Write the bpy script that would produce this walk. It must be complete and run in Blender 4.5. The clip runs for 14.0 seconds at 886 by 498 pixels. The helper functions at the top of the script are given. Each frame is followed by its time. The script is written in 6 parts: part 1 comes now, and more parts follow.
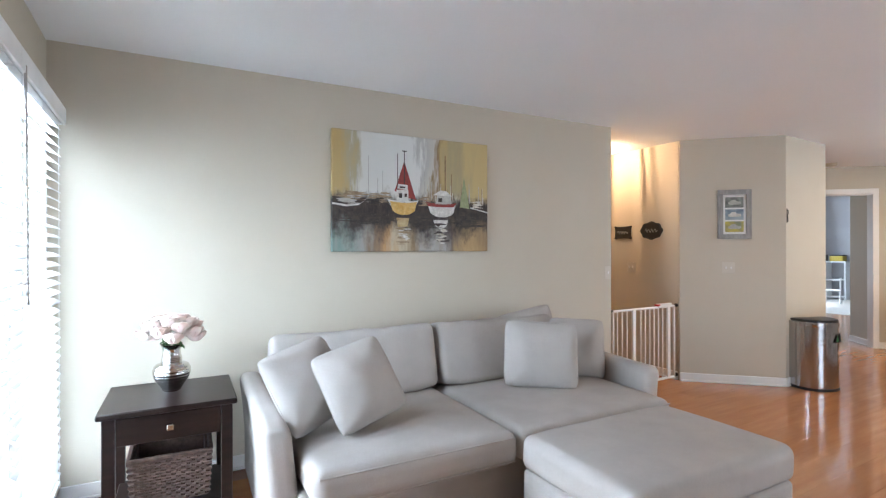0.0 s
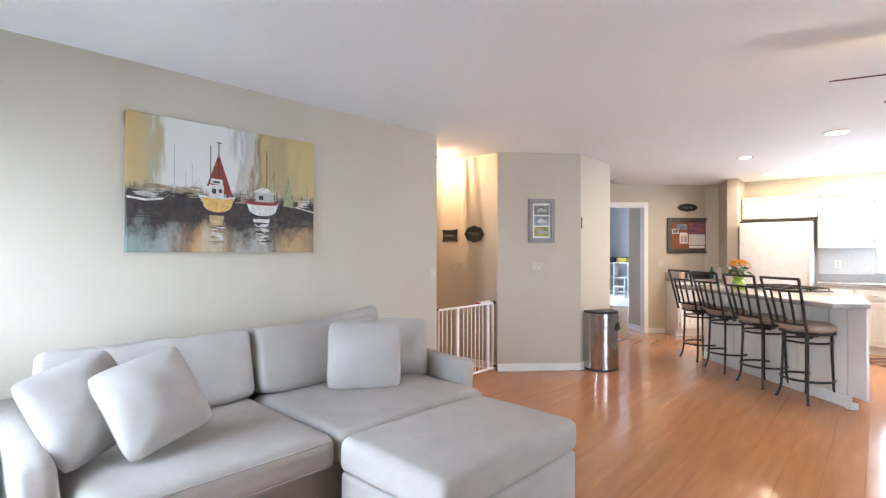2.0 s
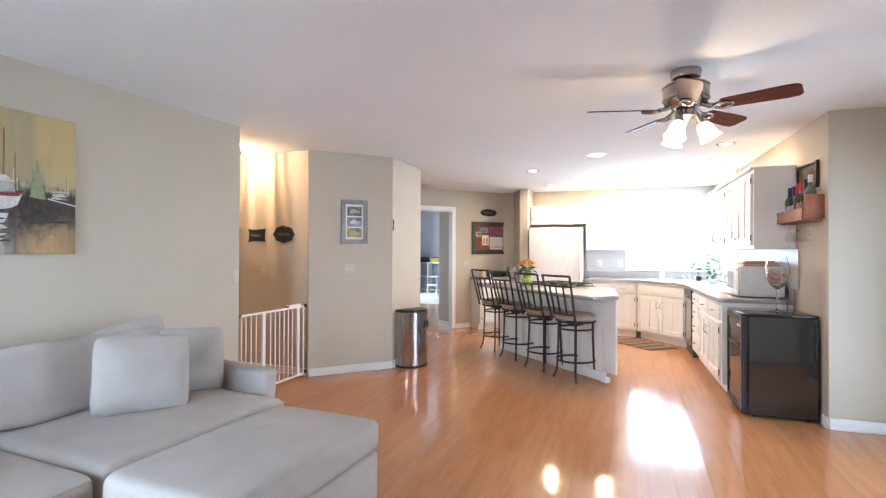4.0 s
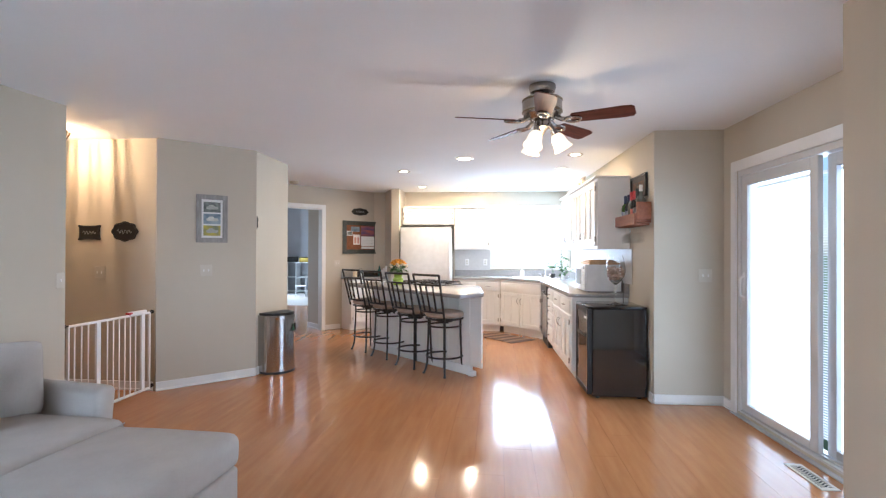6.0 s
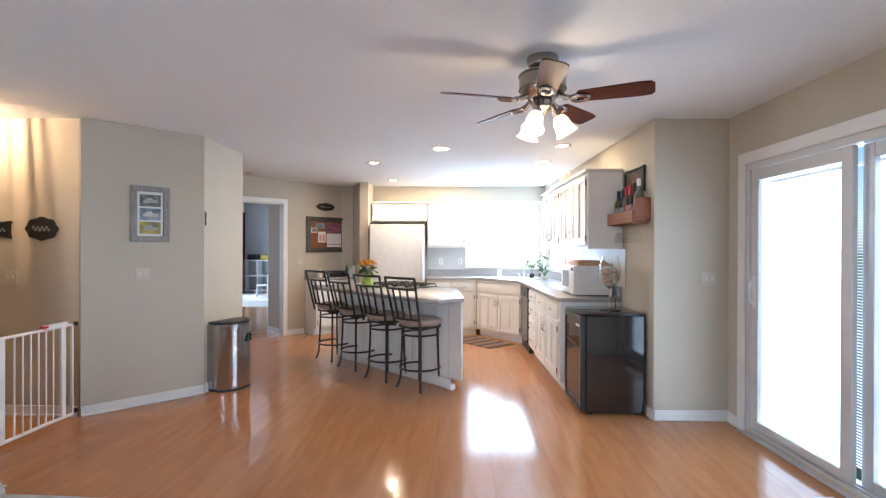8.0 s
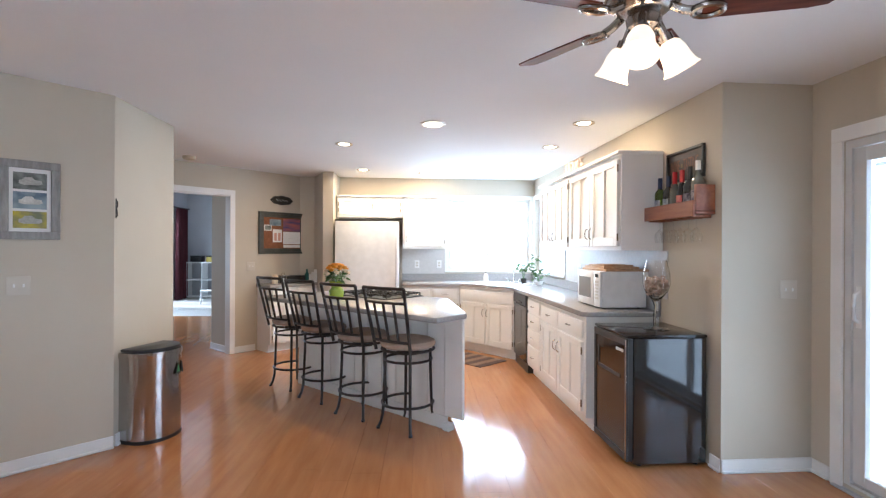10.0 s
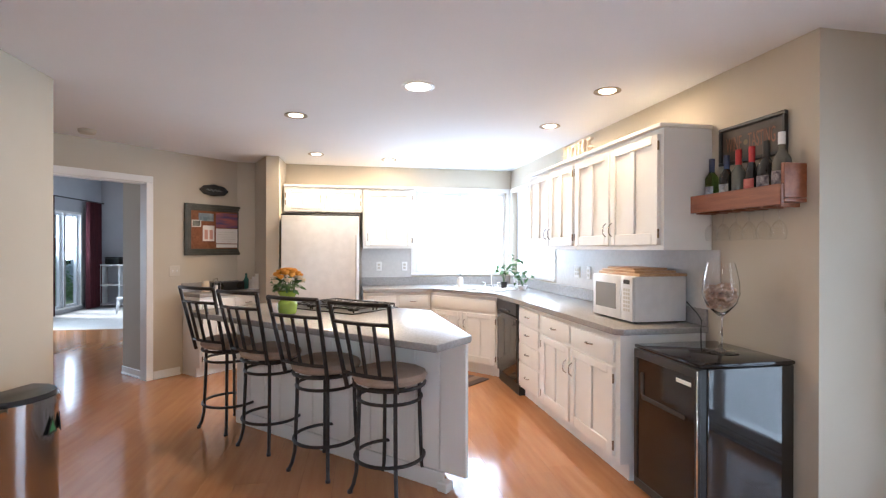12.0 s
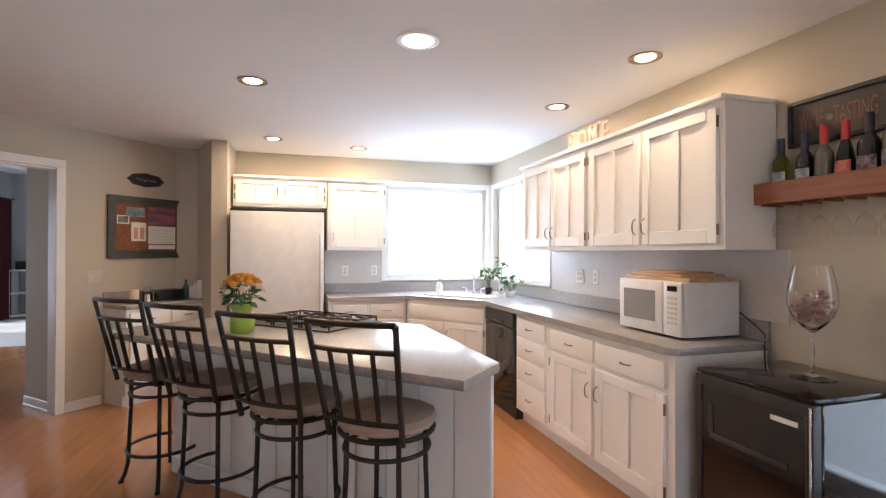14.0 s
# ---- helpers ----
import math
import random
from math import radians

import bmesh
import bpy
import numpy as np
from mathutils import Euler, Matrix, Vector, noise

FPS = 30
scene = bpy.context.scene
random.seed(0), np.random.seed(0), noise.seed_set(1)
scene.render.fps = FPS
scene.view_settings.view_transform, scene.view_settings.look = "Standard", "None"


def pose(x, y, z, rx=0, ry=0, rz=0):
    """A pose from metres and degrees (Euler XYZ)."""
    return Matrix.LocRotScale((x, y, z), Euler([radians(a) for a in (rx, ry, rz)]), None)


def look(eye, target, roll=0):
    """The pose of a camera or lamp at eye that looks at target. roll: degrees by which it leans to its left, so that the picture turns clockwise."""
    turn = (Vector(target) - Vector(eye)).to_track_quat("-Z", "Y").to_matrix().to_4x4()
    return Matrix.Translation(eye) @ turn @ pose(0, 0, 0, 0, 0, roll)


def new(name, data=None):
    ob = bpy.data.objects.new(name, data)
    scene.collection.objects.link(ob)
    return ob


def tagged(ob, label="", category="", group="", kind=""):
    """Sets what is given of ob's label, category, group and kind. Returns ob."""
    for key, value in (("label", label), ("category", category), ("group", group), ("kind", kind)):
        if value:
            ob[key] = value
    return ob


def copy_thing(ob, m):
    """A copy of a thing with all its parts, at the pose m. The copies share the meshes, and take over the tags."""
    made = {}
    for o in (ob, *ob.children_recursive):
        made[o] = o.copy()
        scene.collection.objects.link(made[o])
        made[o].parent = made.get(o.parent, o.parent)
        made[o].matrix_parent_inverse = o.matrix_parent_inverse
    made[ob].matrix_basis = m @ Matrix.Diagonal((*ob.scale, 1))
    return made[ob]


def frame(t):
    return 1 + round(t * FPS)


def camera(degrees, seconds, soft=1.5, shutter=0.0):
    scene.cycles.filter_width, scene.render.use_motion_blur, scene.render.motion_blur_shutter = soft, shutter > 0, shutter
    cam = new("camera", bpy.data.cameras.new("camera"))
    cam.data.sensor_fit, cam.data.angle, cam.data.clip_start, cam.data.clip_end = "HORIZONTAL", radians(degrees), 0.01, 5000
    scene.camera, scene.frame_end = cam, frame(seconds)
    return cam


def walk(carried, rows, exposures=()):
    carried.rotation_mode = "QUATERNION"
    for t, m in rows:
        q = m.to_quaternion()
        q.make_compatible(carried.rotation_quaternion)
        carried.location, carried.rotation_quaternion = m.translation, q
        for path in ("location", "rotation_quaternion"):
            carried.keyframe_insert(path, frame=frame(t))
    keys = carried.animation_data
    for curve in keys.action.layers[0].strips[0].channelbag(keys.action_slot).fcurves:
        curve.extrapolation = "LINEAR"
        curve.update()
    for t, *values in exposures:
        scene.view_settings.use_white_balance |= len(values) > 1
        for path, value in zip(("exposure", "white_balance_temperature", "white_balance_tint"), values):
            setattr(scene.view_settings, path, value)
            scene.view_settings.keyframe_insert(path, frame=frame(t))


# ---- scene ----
cam = camera(84.2, 14.0, 1.25)
PATH = [
    (0, (-0.215, 0.174, 1.341), (0.777, 1.91, 1.341), -0.1),
    (0.5, (-0.196, 0.173, 1.342), (0.914, 1.837, 1.34), 0.0),
    (1, (-0.171, 0.149, 1.333), (1.07, 1.717, 1.34), -0.0),
    (1.5, (-0.15, 0.129, 1.332), (1.222, 1.584, 1.341), -0.0),
    (2, (-0.127, 0.113, 1.33), (1.362, 1.448, 1.341), 0.1),
    (2.5, (-0.106, 0.1, 1.333), (1.49, 1.306, 1.345), 0.0),
    (3, (-0.089, 0.083, 1.337), (1.617, 1.127, 1.349), 0.1),
    (3.5, (-0.076, 0.069, 1.341), (1.715, 0.958, 1.354), 0.2),
    (4, (-0.058, 0.049, 1.343), (1.807, 0.772, 1.356), 0.2),
    (4.2, (-0.055, 0.045, 1.345), (1.822, 0.693, 1.359), 0.2),
    (6.3, (-0.04, 0.045, 1.350), (1.950, 0.239, 1.360), 0.2),
    (6.5, (-0.026, 0.042, 1.355), (1.966, 0.225, 1.364), 0.2),
    (7, (0.118, 0.076, 1.37), (2.113, 0.214, 1.373), 0.2),
    (7.5, (0.297, 0.119, 1.389), (2.294, 0.226, 1.387), 0.2),
    (8, (0.484, 0.179, 1.39), (2.482, 0.268, 1.385), 0.2),
    (8.5, (0.73, 0.257, 1.39), (2.73, 0.298, 1.383), 0.3),
    (9, (0.997, 0.354, 1.387), (2.997, 0.358, 1.382), 0.3),
    (11.5, (2.291, 0.714, 1.395), (4.275, 0.456, 1.394), 0.2),
    (12, (2.513, 0.77, 1.394), (4.488, 0.455, 1.391), 0.1),
    (12.5, (2.738, 0.809, 1.383), (4.703, 0.438, 1.383), 0.1),
    (13, (2.943, 0.84, 1.371), (4.903, 0.442, 1.379), 0.2),
    (13.5, (3.125, 0.889, 1.365), (5.071, 0.425, 1.379), 0.2),
    (14, (3.248, 0.94, 1.371), (5.181, 0.427, 1.384), 0.1),
]
walk(cam, [(t, look(eye, target, roll)) for t, eye, target, roll in PATH],
     [(0.0, 0.28, 5700, 8), (1.5, 0.37, 5680, 8), (2.0, 0.62, 5600, 9), (2.5, 0.80, 5550, 9), (3.0, 0.82, 5500, 9), (3.5, 0.67, 5480, 9), (4.0, 0.54, 5480, 9),
      (6.4, 0.17, 5320, 8), (9.0, 0.12, 5320, 8), (11.5, 0.02, 5420, 9), (12.5, -0.1, 5700, 12), (14.0, -0.38, 5930, 15)])

# ---- world, sun, large lights ----
world = bpy.data.worlds.new("world")
scene.world = world
world.use_nodes = True
wn = world.node_tree.nodes
sky = wn.new("ShaderNodeTexSky")
sky.sky_type = 'NISHITA'
sky.sun_disc = False
sky.sun_elevation = radians(48)
sky.sun_rotation = radians(14)
wn["Background"].inputs["Strength"].default_value = 0.15
world.node_tree.links.new(sky.outputs["Color"], wn["Background"].inputs["Color"])

sun_data = bpy.data.lights.new("sun", 'SUN')
sun_data.energy, sun_data.angle, sun_data.color = 4.0, radians(8), (1.0, 0.96, 0.9)
sun = new("sun", sun_data)
sun.matrix_world = look((17, 20, 16), (13.5, 6, 0))


def lamp_area(name, m, sx, sy, watts, color):
    d = bpy.data.lights.new(name, 'AREA')
    d.shape, d.size, d.size_y, d.energy, d.color = 'RECTANGLE', sx, sy, watts, color
    ob = new(name, d)
    ob.matrix_world = m
    return ob


def lamp_point(name, p, watts, color, radius):
    d = bpy.data.lights.new(name, 'POINT')
    d.energy, d.color, d.shadow_soft_size = watts, color, radius
    ob = new(name, d)
    ob.location = p
    return ob


def lamp_disk(name, p, watts, color, size):
    d = bpy.data.lights.new(name, 'AREA')
    d.shape, d.size, d.energy, d.color = 'DISK', size, watts, color
    ob = new(name, d)
    ob.location = p
    return ob


# wall frames: u runs along the wall, v out of it into the room
RW = pose(4.52, -1.35, 0, 0, 0, 2.1)         # kitchen wall with the long counter
BW = pose(8.947, -1.188, 0, 0, 0, 92.1)      # kitchen end wall
CW = pose(8.90, 2.24, 0, 0, 0, 137.1)        # diagonal wall with the doorway
DW = pose(5.03, 2.65, 0, 0, 0, 136.3)        # diagonal wall by the gate
W2 = pose(5.90, 2.68, 0, 0, 0, 181.6)        # short wall behind the bin
SW = pose(3.315, 3.28, 0, 0, 0, 177.9)       # wall behind the sofa
LW = pose(-0.745, 3.44, 0, 0, 0, -90)        # wall with the blinds
RL = pose(-0.745, -1.46, 0)                  # wall by the glass door
SL = pose(2.28, -2.03, 0, 0, 0, 2.1)         # wall of the glass door
HW = pose(4.36, 3.31, 0, 0, 0, 90)           # hall wall with the plaques
H = 2.44

DAY = (0.82, 0.92, 1.0)
WARM = (1.0, 0.70, 0.40)
lamp_area("daylight_glass_door", SL @ pose(1.07, -0.165, 1.03, 90, 0, 0), 2.0, 2.05, 50, DAY)
lamp_area("daylight_blinds", LW @ pose(0.86, -0.20, 1.08, 90, 0, 0), 1.5, 1.9, 110, DAY)
lamp_area("daylight_sink_window", BW @ pose(0.67, -0.165, 1.6, 90, 0, 0), 1.30, 1.12, 50, DAY)
lamp_area("daylight_corner_window", RW @ pose(3.69, -0.165, 1.6, 90, 0, 0), 1.40, 1.12, 28, DAY)
# brightens the far room through an added wall opening out of view
lamp_area("daylight_unseen_opening", pose(11.2, 7.22, 1.25, 90, 0, 180), 2.0, 2.0, 140, DAY)
lamp_area("daylight_tall_window", pose(14.33, 7.20, 1.60, 90, 0, 180), 0.5, 0.95, 16, DAY)
lamp_area("daylight_tall_window_side", pose(13.69, 7.20, 1.65, 90, 0, 180), 0.5, 0.85, 10, DAY)

# ---- materials ----


def material(name, color, rough=0.5, metal=0.0, second=None, scale=4.0, stretch=(1, 1, 1), grain=0.0, grain_scale=200.0, bump=0.0,
             mix=(0.35, 0.65), coat=0.0, spec=0.5, vary=0.0, space='Object', crease=0.0):
    """Two-tone noise on the base colour, fine grain, bump from the grain, roughness broken up a little."""
    m = bpy.data.materials.new(name)
    m.use_nodes = True
    nt = m.node_tree
    n, l = nt.nodes, nt.links
    b = n["Principled BSDF"]
    b.inputs["Roughness"].default_value = rough
    b.inputs["Metallic"].default_value = metal
    b.inputs["Specular IOR Level"].default_value = spec
    b.inputs["Coat Weight"].default_value = coat
    b.inputs["Coat Roughness"].default_value = 0.08
    if space == 'World':
        co = n.new("ShaderNodeNewGeometry").outputs["Position"]
    else:
        co = n.new("ShaderNodeTexCoord").outputs["Object"]
    mp = n.new("ShaderNodeMapping")
    mp.inputs["Scale"].default_value = stretch
    l.new(co, mp.inputs["Vector"])
    big = n.new("ShaderNodeTexNoise")
    big.inputs["Scale"].default_value = scale
    big.inputs["Detail"].default_value = 5
    l.new(mp.outputs["Vector"], big.inputs["Vector"])
    ramp = n.new("ShaderNodeValToRGB")
    ramp.color_ramp.elements[0].position, ramp.color_ramp.elements[1].position = mix
    ramp.color_ramp.elements[0].color = (*color, 1)
    ramp.color_ramp.elements[1].color = (*(second or [min(1, c * 0.93) for c in color]), 1)
    l.new(big.outputs["Fac"], ramp.inputs["Fac"])
    out = ramp.outputs["Color"]
    fine = n.new("ShaderNodeTexNoise")
    fine.inputs["Scale"].default_value = grain_scale
    fine.inputs["Detail"].default_value = 3
    l.new(mp.outputs["Vector"], fine.inputs["Vector"])
    if grain or vary:
        hsv = n.new("ShaderNodeHueSaturation")
        l.new(out, hsv.inputs["Color"])
        ma = n.new("ShaderNodeMath")
        ma.operation = 'MULTIPLY_ADD'
        ma.inputs[1].default_value, ma.inputs[2].default_value = grain, 1 - grain / 2
        l.new(fine.outputs["Fac"], ma.inputs[0])
        val = ma.outputs[0]
        if vary:
            info = n.new("ShaderNodeObjectInfo")
            mv = n.new("ShaderNodeMath")
            mv.operation = 'MULTIPLY_ADD'
            mv.inputs[1].default_value = vary
            l.new(info.outputs["Random"], mv.inputs[0])
            l.new(val, mv.inputs[2])
            val = mv.outputs[0]
        l.new(val, hsv.inputs["Value"])
        out = hsv.outputs["Color"]
    l.new(out, b.inputs["Base Color"])
    rr = n.new("ShaderNodeMath")
    rr.operation = 'MULTIPLY_ADD'
    rr.inputs[1].default_value, rr.inputs[2].default_value = 0.12 * rough, rough * 0.94
    l.new(big.outputs["Fac"], rr.inputs[0])
    l.new(rr.outputs[0], b.inputs["Roughness"])
    if bump:
        bp = n.new("ShaderNodeBump")
        bp.inputs["Strength"].default_value, bp.inputs["Distance"].default_value = bump, 0.002
        l.new(fine.outputs["Fac"], bp.inputs["Height"])
        l.new(bp.outputs["Normal"], b.inputs["Normal"])
        if crease:
            cr = n.new("ShaderNodeTexNoise")
            cr.inputs["Scale"].default_value, cr.inputs["Detail"].default_value, cr.inputs["Distortion"].default_value = 5.0, 2.0, 0.6
            l.new(co, cr.inputs["Vector"])
            b2 = n.new("ShaderNodeBump")
            b2.inputs["Strength"].default_value, b2.inputs["Distance"].default_value = crease, 0.02
            l.new(cr.outputs["Fac"], b2.inputs["Height"])
            l.new(bp.outputs["Normal"], b2.inputs["Normal"])
            l.new(b2.outputs["Normal"], b.inputs["Normal"])
    return m


def glow(name, color, strength):
    m = bpy.data.materials.new(name)
    m.use_nodes = True
    b = m.node_tree.nodes["Principled BSDF"]
    b.inputs["Base Color"].default_value = (*color, 1)
    b.inputs["Emission Color"].default_value = (*color, 1)
    b.inputs["Emission Strength"].default_value = strength
    return m


def glass(name, color=(1, 1, 1), rough=0.0, ior=1.45):
    m = bpy.data.materials.new(name)
    m.use_nodes = True
    b = m.node_tree.nodes["Principled BSDF"]
    b.inputs["Base Color"].default_value = (*color, 1)
    b.inputs["Roughness"].default_value = rough
    b.inputs["Transmission Weight"].default_value = 1
    b.inputs["IOR"].default_value = ior
    return m


def thin_glass(name):
    """Clear thin-walled glass: see-through with a glossy film."""
    m = bpy.data.materials.new(name)
    m.use_nodes = True
    n, l = m.node_tree.nodes, m.node_tree.links
    n.remove(n["Principled BSDF"])
    t, g, mix, fr = n.new("ShaderNodeBsdfTransparent"), n.new("ShaderNodeBsdfGlossy"), n.new("ShaderNodeMixShader"), n.new("ShaderNodeLayerWeight")
    t.inputs["Color"].default_value = (0.97, 0.975, 0.975, 1)
    g.inputs["Roughness"].default_value = 0.03
    fr.inputs["Blend"].default_value = 0.13
    l.new(fr.outputs["Facing"], mix.inputs["Fac"])
    l.new(t.outputs["BSDF"], mix.inputs[1])
    l.new(g.outputs["BSDF"], mix.inputs[2])
    l.new(mix.outputs["Shader"], n["Material Output"].inputs["Surface"])
    return m


WALL = material("wall_paint", (0.53, 0.475, 0.385), 0.75, second=(0.505, 0.45, 0.36), scale=1.3, grain=0.03, grain_scale=160, bump=0.08, space='World')
CEIL = material("ceiling_paint", (0.82, 0.822, 0.83), 0.9, second=(0.79, 0.795, 0.80), scale=0.8, grain=0.03, grain_scale=90, bump=0.15, space='World')
TRIM = material("white_trim_paint", (0.80, 0.79, 0.77), 0.35, scale=3, grain=0.02, space='World')
FLOOR = material("laminate_plank", (0.46, 0.214, 0.087), 0.125, second=(0.37, 0.162, 0.063), scale=2.2, stretch=(1.0, 9, 1), grain=0.14, grain_scale=30, bump=0.008,
                 mix=(0.25, 0.75), vary=0.07, space='World', spec=0.6)
GAP = material("plank_joint", (0.19, 0.085, 0.038), 0.5)
CARPET = material("carpet", (0.55, 0.53, 0.49), 0.95, scale=6, grain=0.25, grain_scale=300, bump=0.6)
FARWALL = material("far_room_paint", (0.50, 0.50, 0.52), 0.8, scale=2, grain=0.03)
FABRIC = material("sofa_fabric", (0.435, 0.397, 0.362), 0.95, second=(0.405, 0.369, 0.337), scale=7, grain=0.34, grain_scale=300, bump=0.6, spec=0.12, crease=0.10)
ESPRESSO = material("espresso_wood", (0.012, 0.007, 0.0065), 0.32, second=(0.020, 0.011, 0.009), scale=3, stretch=(1, 12, 12), grain=0.3, grain_scale=30, spec=0.25)
WICKER = material("wicker", (0.065, 0.037, 0.029), 0.65, second=(0.12, 0.073, 0.055), scale=30, grain=0.5, grain_scale=120, bump=0.5)
SILVER = material("mercury_silver", (0.62, 0.60, 0.57), 0.16, 1.0, scale=20, grain=0.2, grain_scale=60)
PETAL = material("pink_petal", (0.80, 0.60, 0.53), 0.7, second=(0.86, 0.76, 0.69), scale=14)
LEAF = material("leaf_green", (0.05, 0.12, 0.03), 0.5, second=(0.09, 0.19, 0.05), scale=10)
STEEL = material("brushed_steel", (0.52, 0.50, 0.49), 0.17, 1.0, scale=6, stretch=(30, 30, 1), grain=0.15, grain_scale=50)
BLACKP = material("black_plastic", (0.018, 0.018, 0.019), 0.4, scale=8, grain=0.2)
BLACKGLOSS = material("black_gloss", (0.008, 0.008, 0.009), 0.06, scale=5, spec=1.0)
SMOKED = material("smoked_glass", (0.010, 0.008, 0.008), 0.07, scale=5, spec=0.4)
IRON = material("dark_iron", (0.020, 0.017, 0.016), 0.45, 0.3, second=(0.035, 0.028, 0.024), scale=25, grain=0.3)
SUEDE = material("stool_suede", (0.36, 0.26, 0.19), 0.9, second=(0.44, 0.33, 0.25), scale=9, grain=0.2, grain_scale=250, bump=0.3)
CAB = material("cabinet_white", (0.84, 0.825, 0.79), 0.36, second=(0.81, 0.795, 0.76), scale=4, grain=0.03, space='World')
LAMINATE = material("grey_laminate", (0.38, 0.36, 0.345), 0.24, second=(0.31, 0.295, 0.285), scale=60, grain=0.30, grain_scale=330, space='World', spec=0.75)
SPLASH = material("backsplash_laminate", (0.58, 0.56, 0.54), 0.4, scale=30, grain=0.15, grain_scale=250, space='World')
APPL = material("appliance_white", (0.76, 0.75, 0.74), 0.35, scale=12, grain=0.06, grain_scale=320, bump=0.12)
CHROME = material("chrome", (0.75, 0.75, 0.75), 0.1, 1.0, scale=10)
NICKEL = material("brushed_nickel", (0.48, 0.46, 0.44), 0.24, 1.0, scale=10, grain=0.1)
FANMETAL = material("dark_fan_nickel", (0.33, 0.30, 0.28), 0.26, 1.0, scale=10, grain=0.1)
BRASSY = material("antique_brass", (0.20, 0.15, 0.09), 0.4, 0.9, scale=10)
CHERRY = material("cherry_blade", (0.12, 0.034, 0.021), 0.5, spec=0.2, second=(0.065, 0.018, 0.012), scale=4, stretch=(1, 12, 4), grain=0.3, grain_scale=40)
SHELFW = material("shelf_wood", (0.30, 0.105, 0.045), 0.4, second=(0.22, 0.07, 0.03), scale=4, stretch=(1, 8, 10), grain=0.35, grain_scale=40)
BOARD = material("cutting_board_wood", (0.55, 0.36, 0.20), 0.5, second=(0.42, 0.25, 0.13), scale=5, stretch=(1, 10, 10), grain=0.2, grain_scale=50)
GREYWOOD = material("grey_frame_wood", (0.22, 0.21, 0.20), 0.55, second=(0.31, 0.30, 0.28), scale=8, stretch=(6, 1, 1), grain=0.4, grain_scale=60, bump=0.3)
GREENWOOD = material("dark_green_frame", (0.045, 0.055, 0.048), 0.5, second=(0.075, 0.075, 0.06), scale=12, grain=0.4, grain_scale=80)
CORK = material("cork", (0.25, 0.10, 0.048), 0.9, second=(0.18, 0.07, 0.033), scale=50, grain=0.4, grain_scale=200, bump=0.4)
CORKS = material("wine_corks", (0.66, 0.52, 0.40), 0.85, second=(0.46, 0.29, 0.22), scale=18, grain=0.4, grain_scale=150, bump=0.4)
PAPER = material("paper", (0.78, 0.77, 0.75), 0.8, scale=5)
CHALK = material("chalkboard", (0.012, 0.012, 0.012), 0.6, scale=12, grain=0.3)
CHALKW = material("chalk_white", (0.45, 0.45, 0.43), 0.9, scale=40)
CURTAIN = material("maroon_curtain", (0.075, 0.008, 0.014), 0.85, second=(0.05, 0.005, 0.01), scale=4, stretch=(8, 8, 1), grain=0.2)
DOORVINYL = material("grey_white_vinyl", (0.64, 0.63, 0.62), 0.3, scale=4, grain=0.02)
VINYL = material("white_vinyl", (0.74, 0.76, 0.78), 0.3, scale=4, grain=0.02)
ALU = material("grey_aluminium", (0.56, 0.57, 0.60), 0.35, 0.3, scale=6)
SLAT = material("white_blind_slat", (0.84, 0.84, 0.84), 0.45, scale=6, grain=0.03)
ORANGE = material("orange_petal", (0.75, 0.30, 0.025), 0.6, second=(0.82, 0.42, 0.06), scale=20)
CREAM = material("cream_petal", (0.70, 0.55, 0.38), 0.6, second=(0.78, 0.66, 0.5), scale=20)
GREENPOT = material("lime_ceramic", (0.30, 0.42, 0.06), 0.2, second=(0.25, 0.36, 0.05), scale=6)
PLATE = material("switch_plate", (0.58, 0.53, 0.45), 0.4, scale=8)
VENT = material("vent_cream", (0.62, 0.57, 0.47), 0.4, scale=8)
DARK = material("vent_shade_black", (0.01, 0.01, 0.01), 0.8)
RED = material("red_foil", (0.50, 0.02, 0.025), 0.35, scale=10)
BLUEF = material("navy_foil", (0.02, 0.035, 0.10), 0.35, scale=10)
SOIL = material("lawn", (0.07, 0.12, 0.035), 0.95, second=(0.10, 0.13, 0.05), scale=1.5, grain=0.4, grain_scale=60, space='World')
SHRUB = material("shrub_leaf", (0.09, 0.17, 0.05), 0.6, second=(0.15, 0.24, 0.08), scale=3, space='World')
SIDING = material("pale_siding", (0.55, 0.54, 0.52), 0.7, scale=2, stretch=(1, 1, 20), space='World')
ROOFM = material("roof_shingle", (0.16, 0.15, 0.15), 0.9, scale=10, grain=0.4, space='World')
RUGA = material("rug_brown", (0.085, 0.05, 0.04), 0.95, grain=0.3, grain_scale=200, bump=0.5)
RUGB = material("rug_tan", (0.22, 0.14, 0.09), 0.95, grain=0.3, grain_scale=200, bump=0.5)
COPPER = material("letter_tan", (0.54, 0.43, 0.34), 0.6, 0.0, second=(0.64, 0.54, 0.44), scale=12, grain=0.3)
PANE = glass("window_glass", ior=1.05)
CRYSTAL = glass("clear_glass", ior=1.40)
THIN = thin_glass("thin_stemware_glass")
RINGM = material("bronze_reflector", (0.30, 0.24, 0.17), 0.3, 0.8, scale=20, grain=0.1)
BOTTLEG = glass("green_bottle_glass", (0.25, 0.42, 0.10))
BOTTLED = material("dark_bottle_glass", (0.010, 0.010, 0.012), 0.06, spec=0.7)
BULB = glow("lamp_lens", (1.0, 0.80, 0.50), 12)
SHADE = glow("frosted_shade", (1.0, 0.82, 0.60), 0.95)

# ---- mesh helpers ----


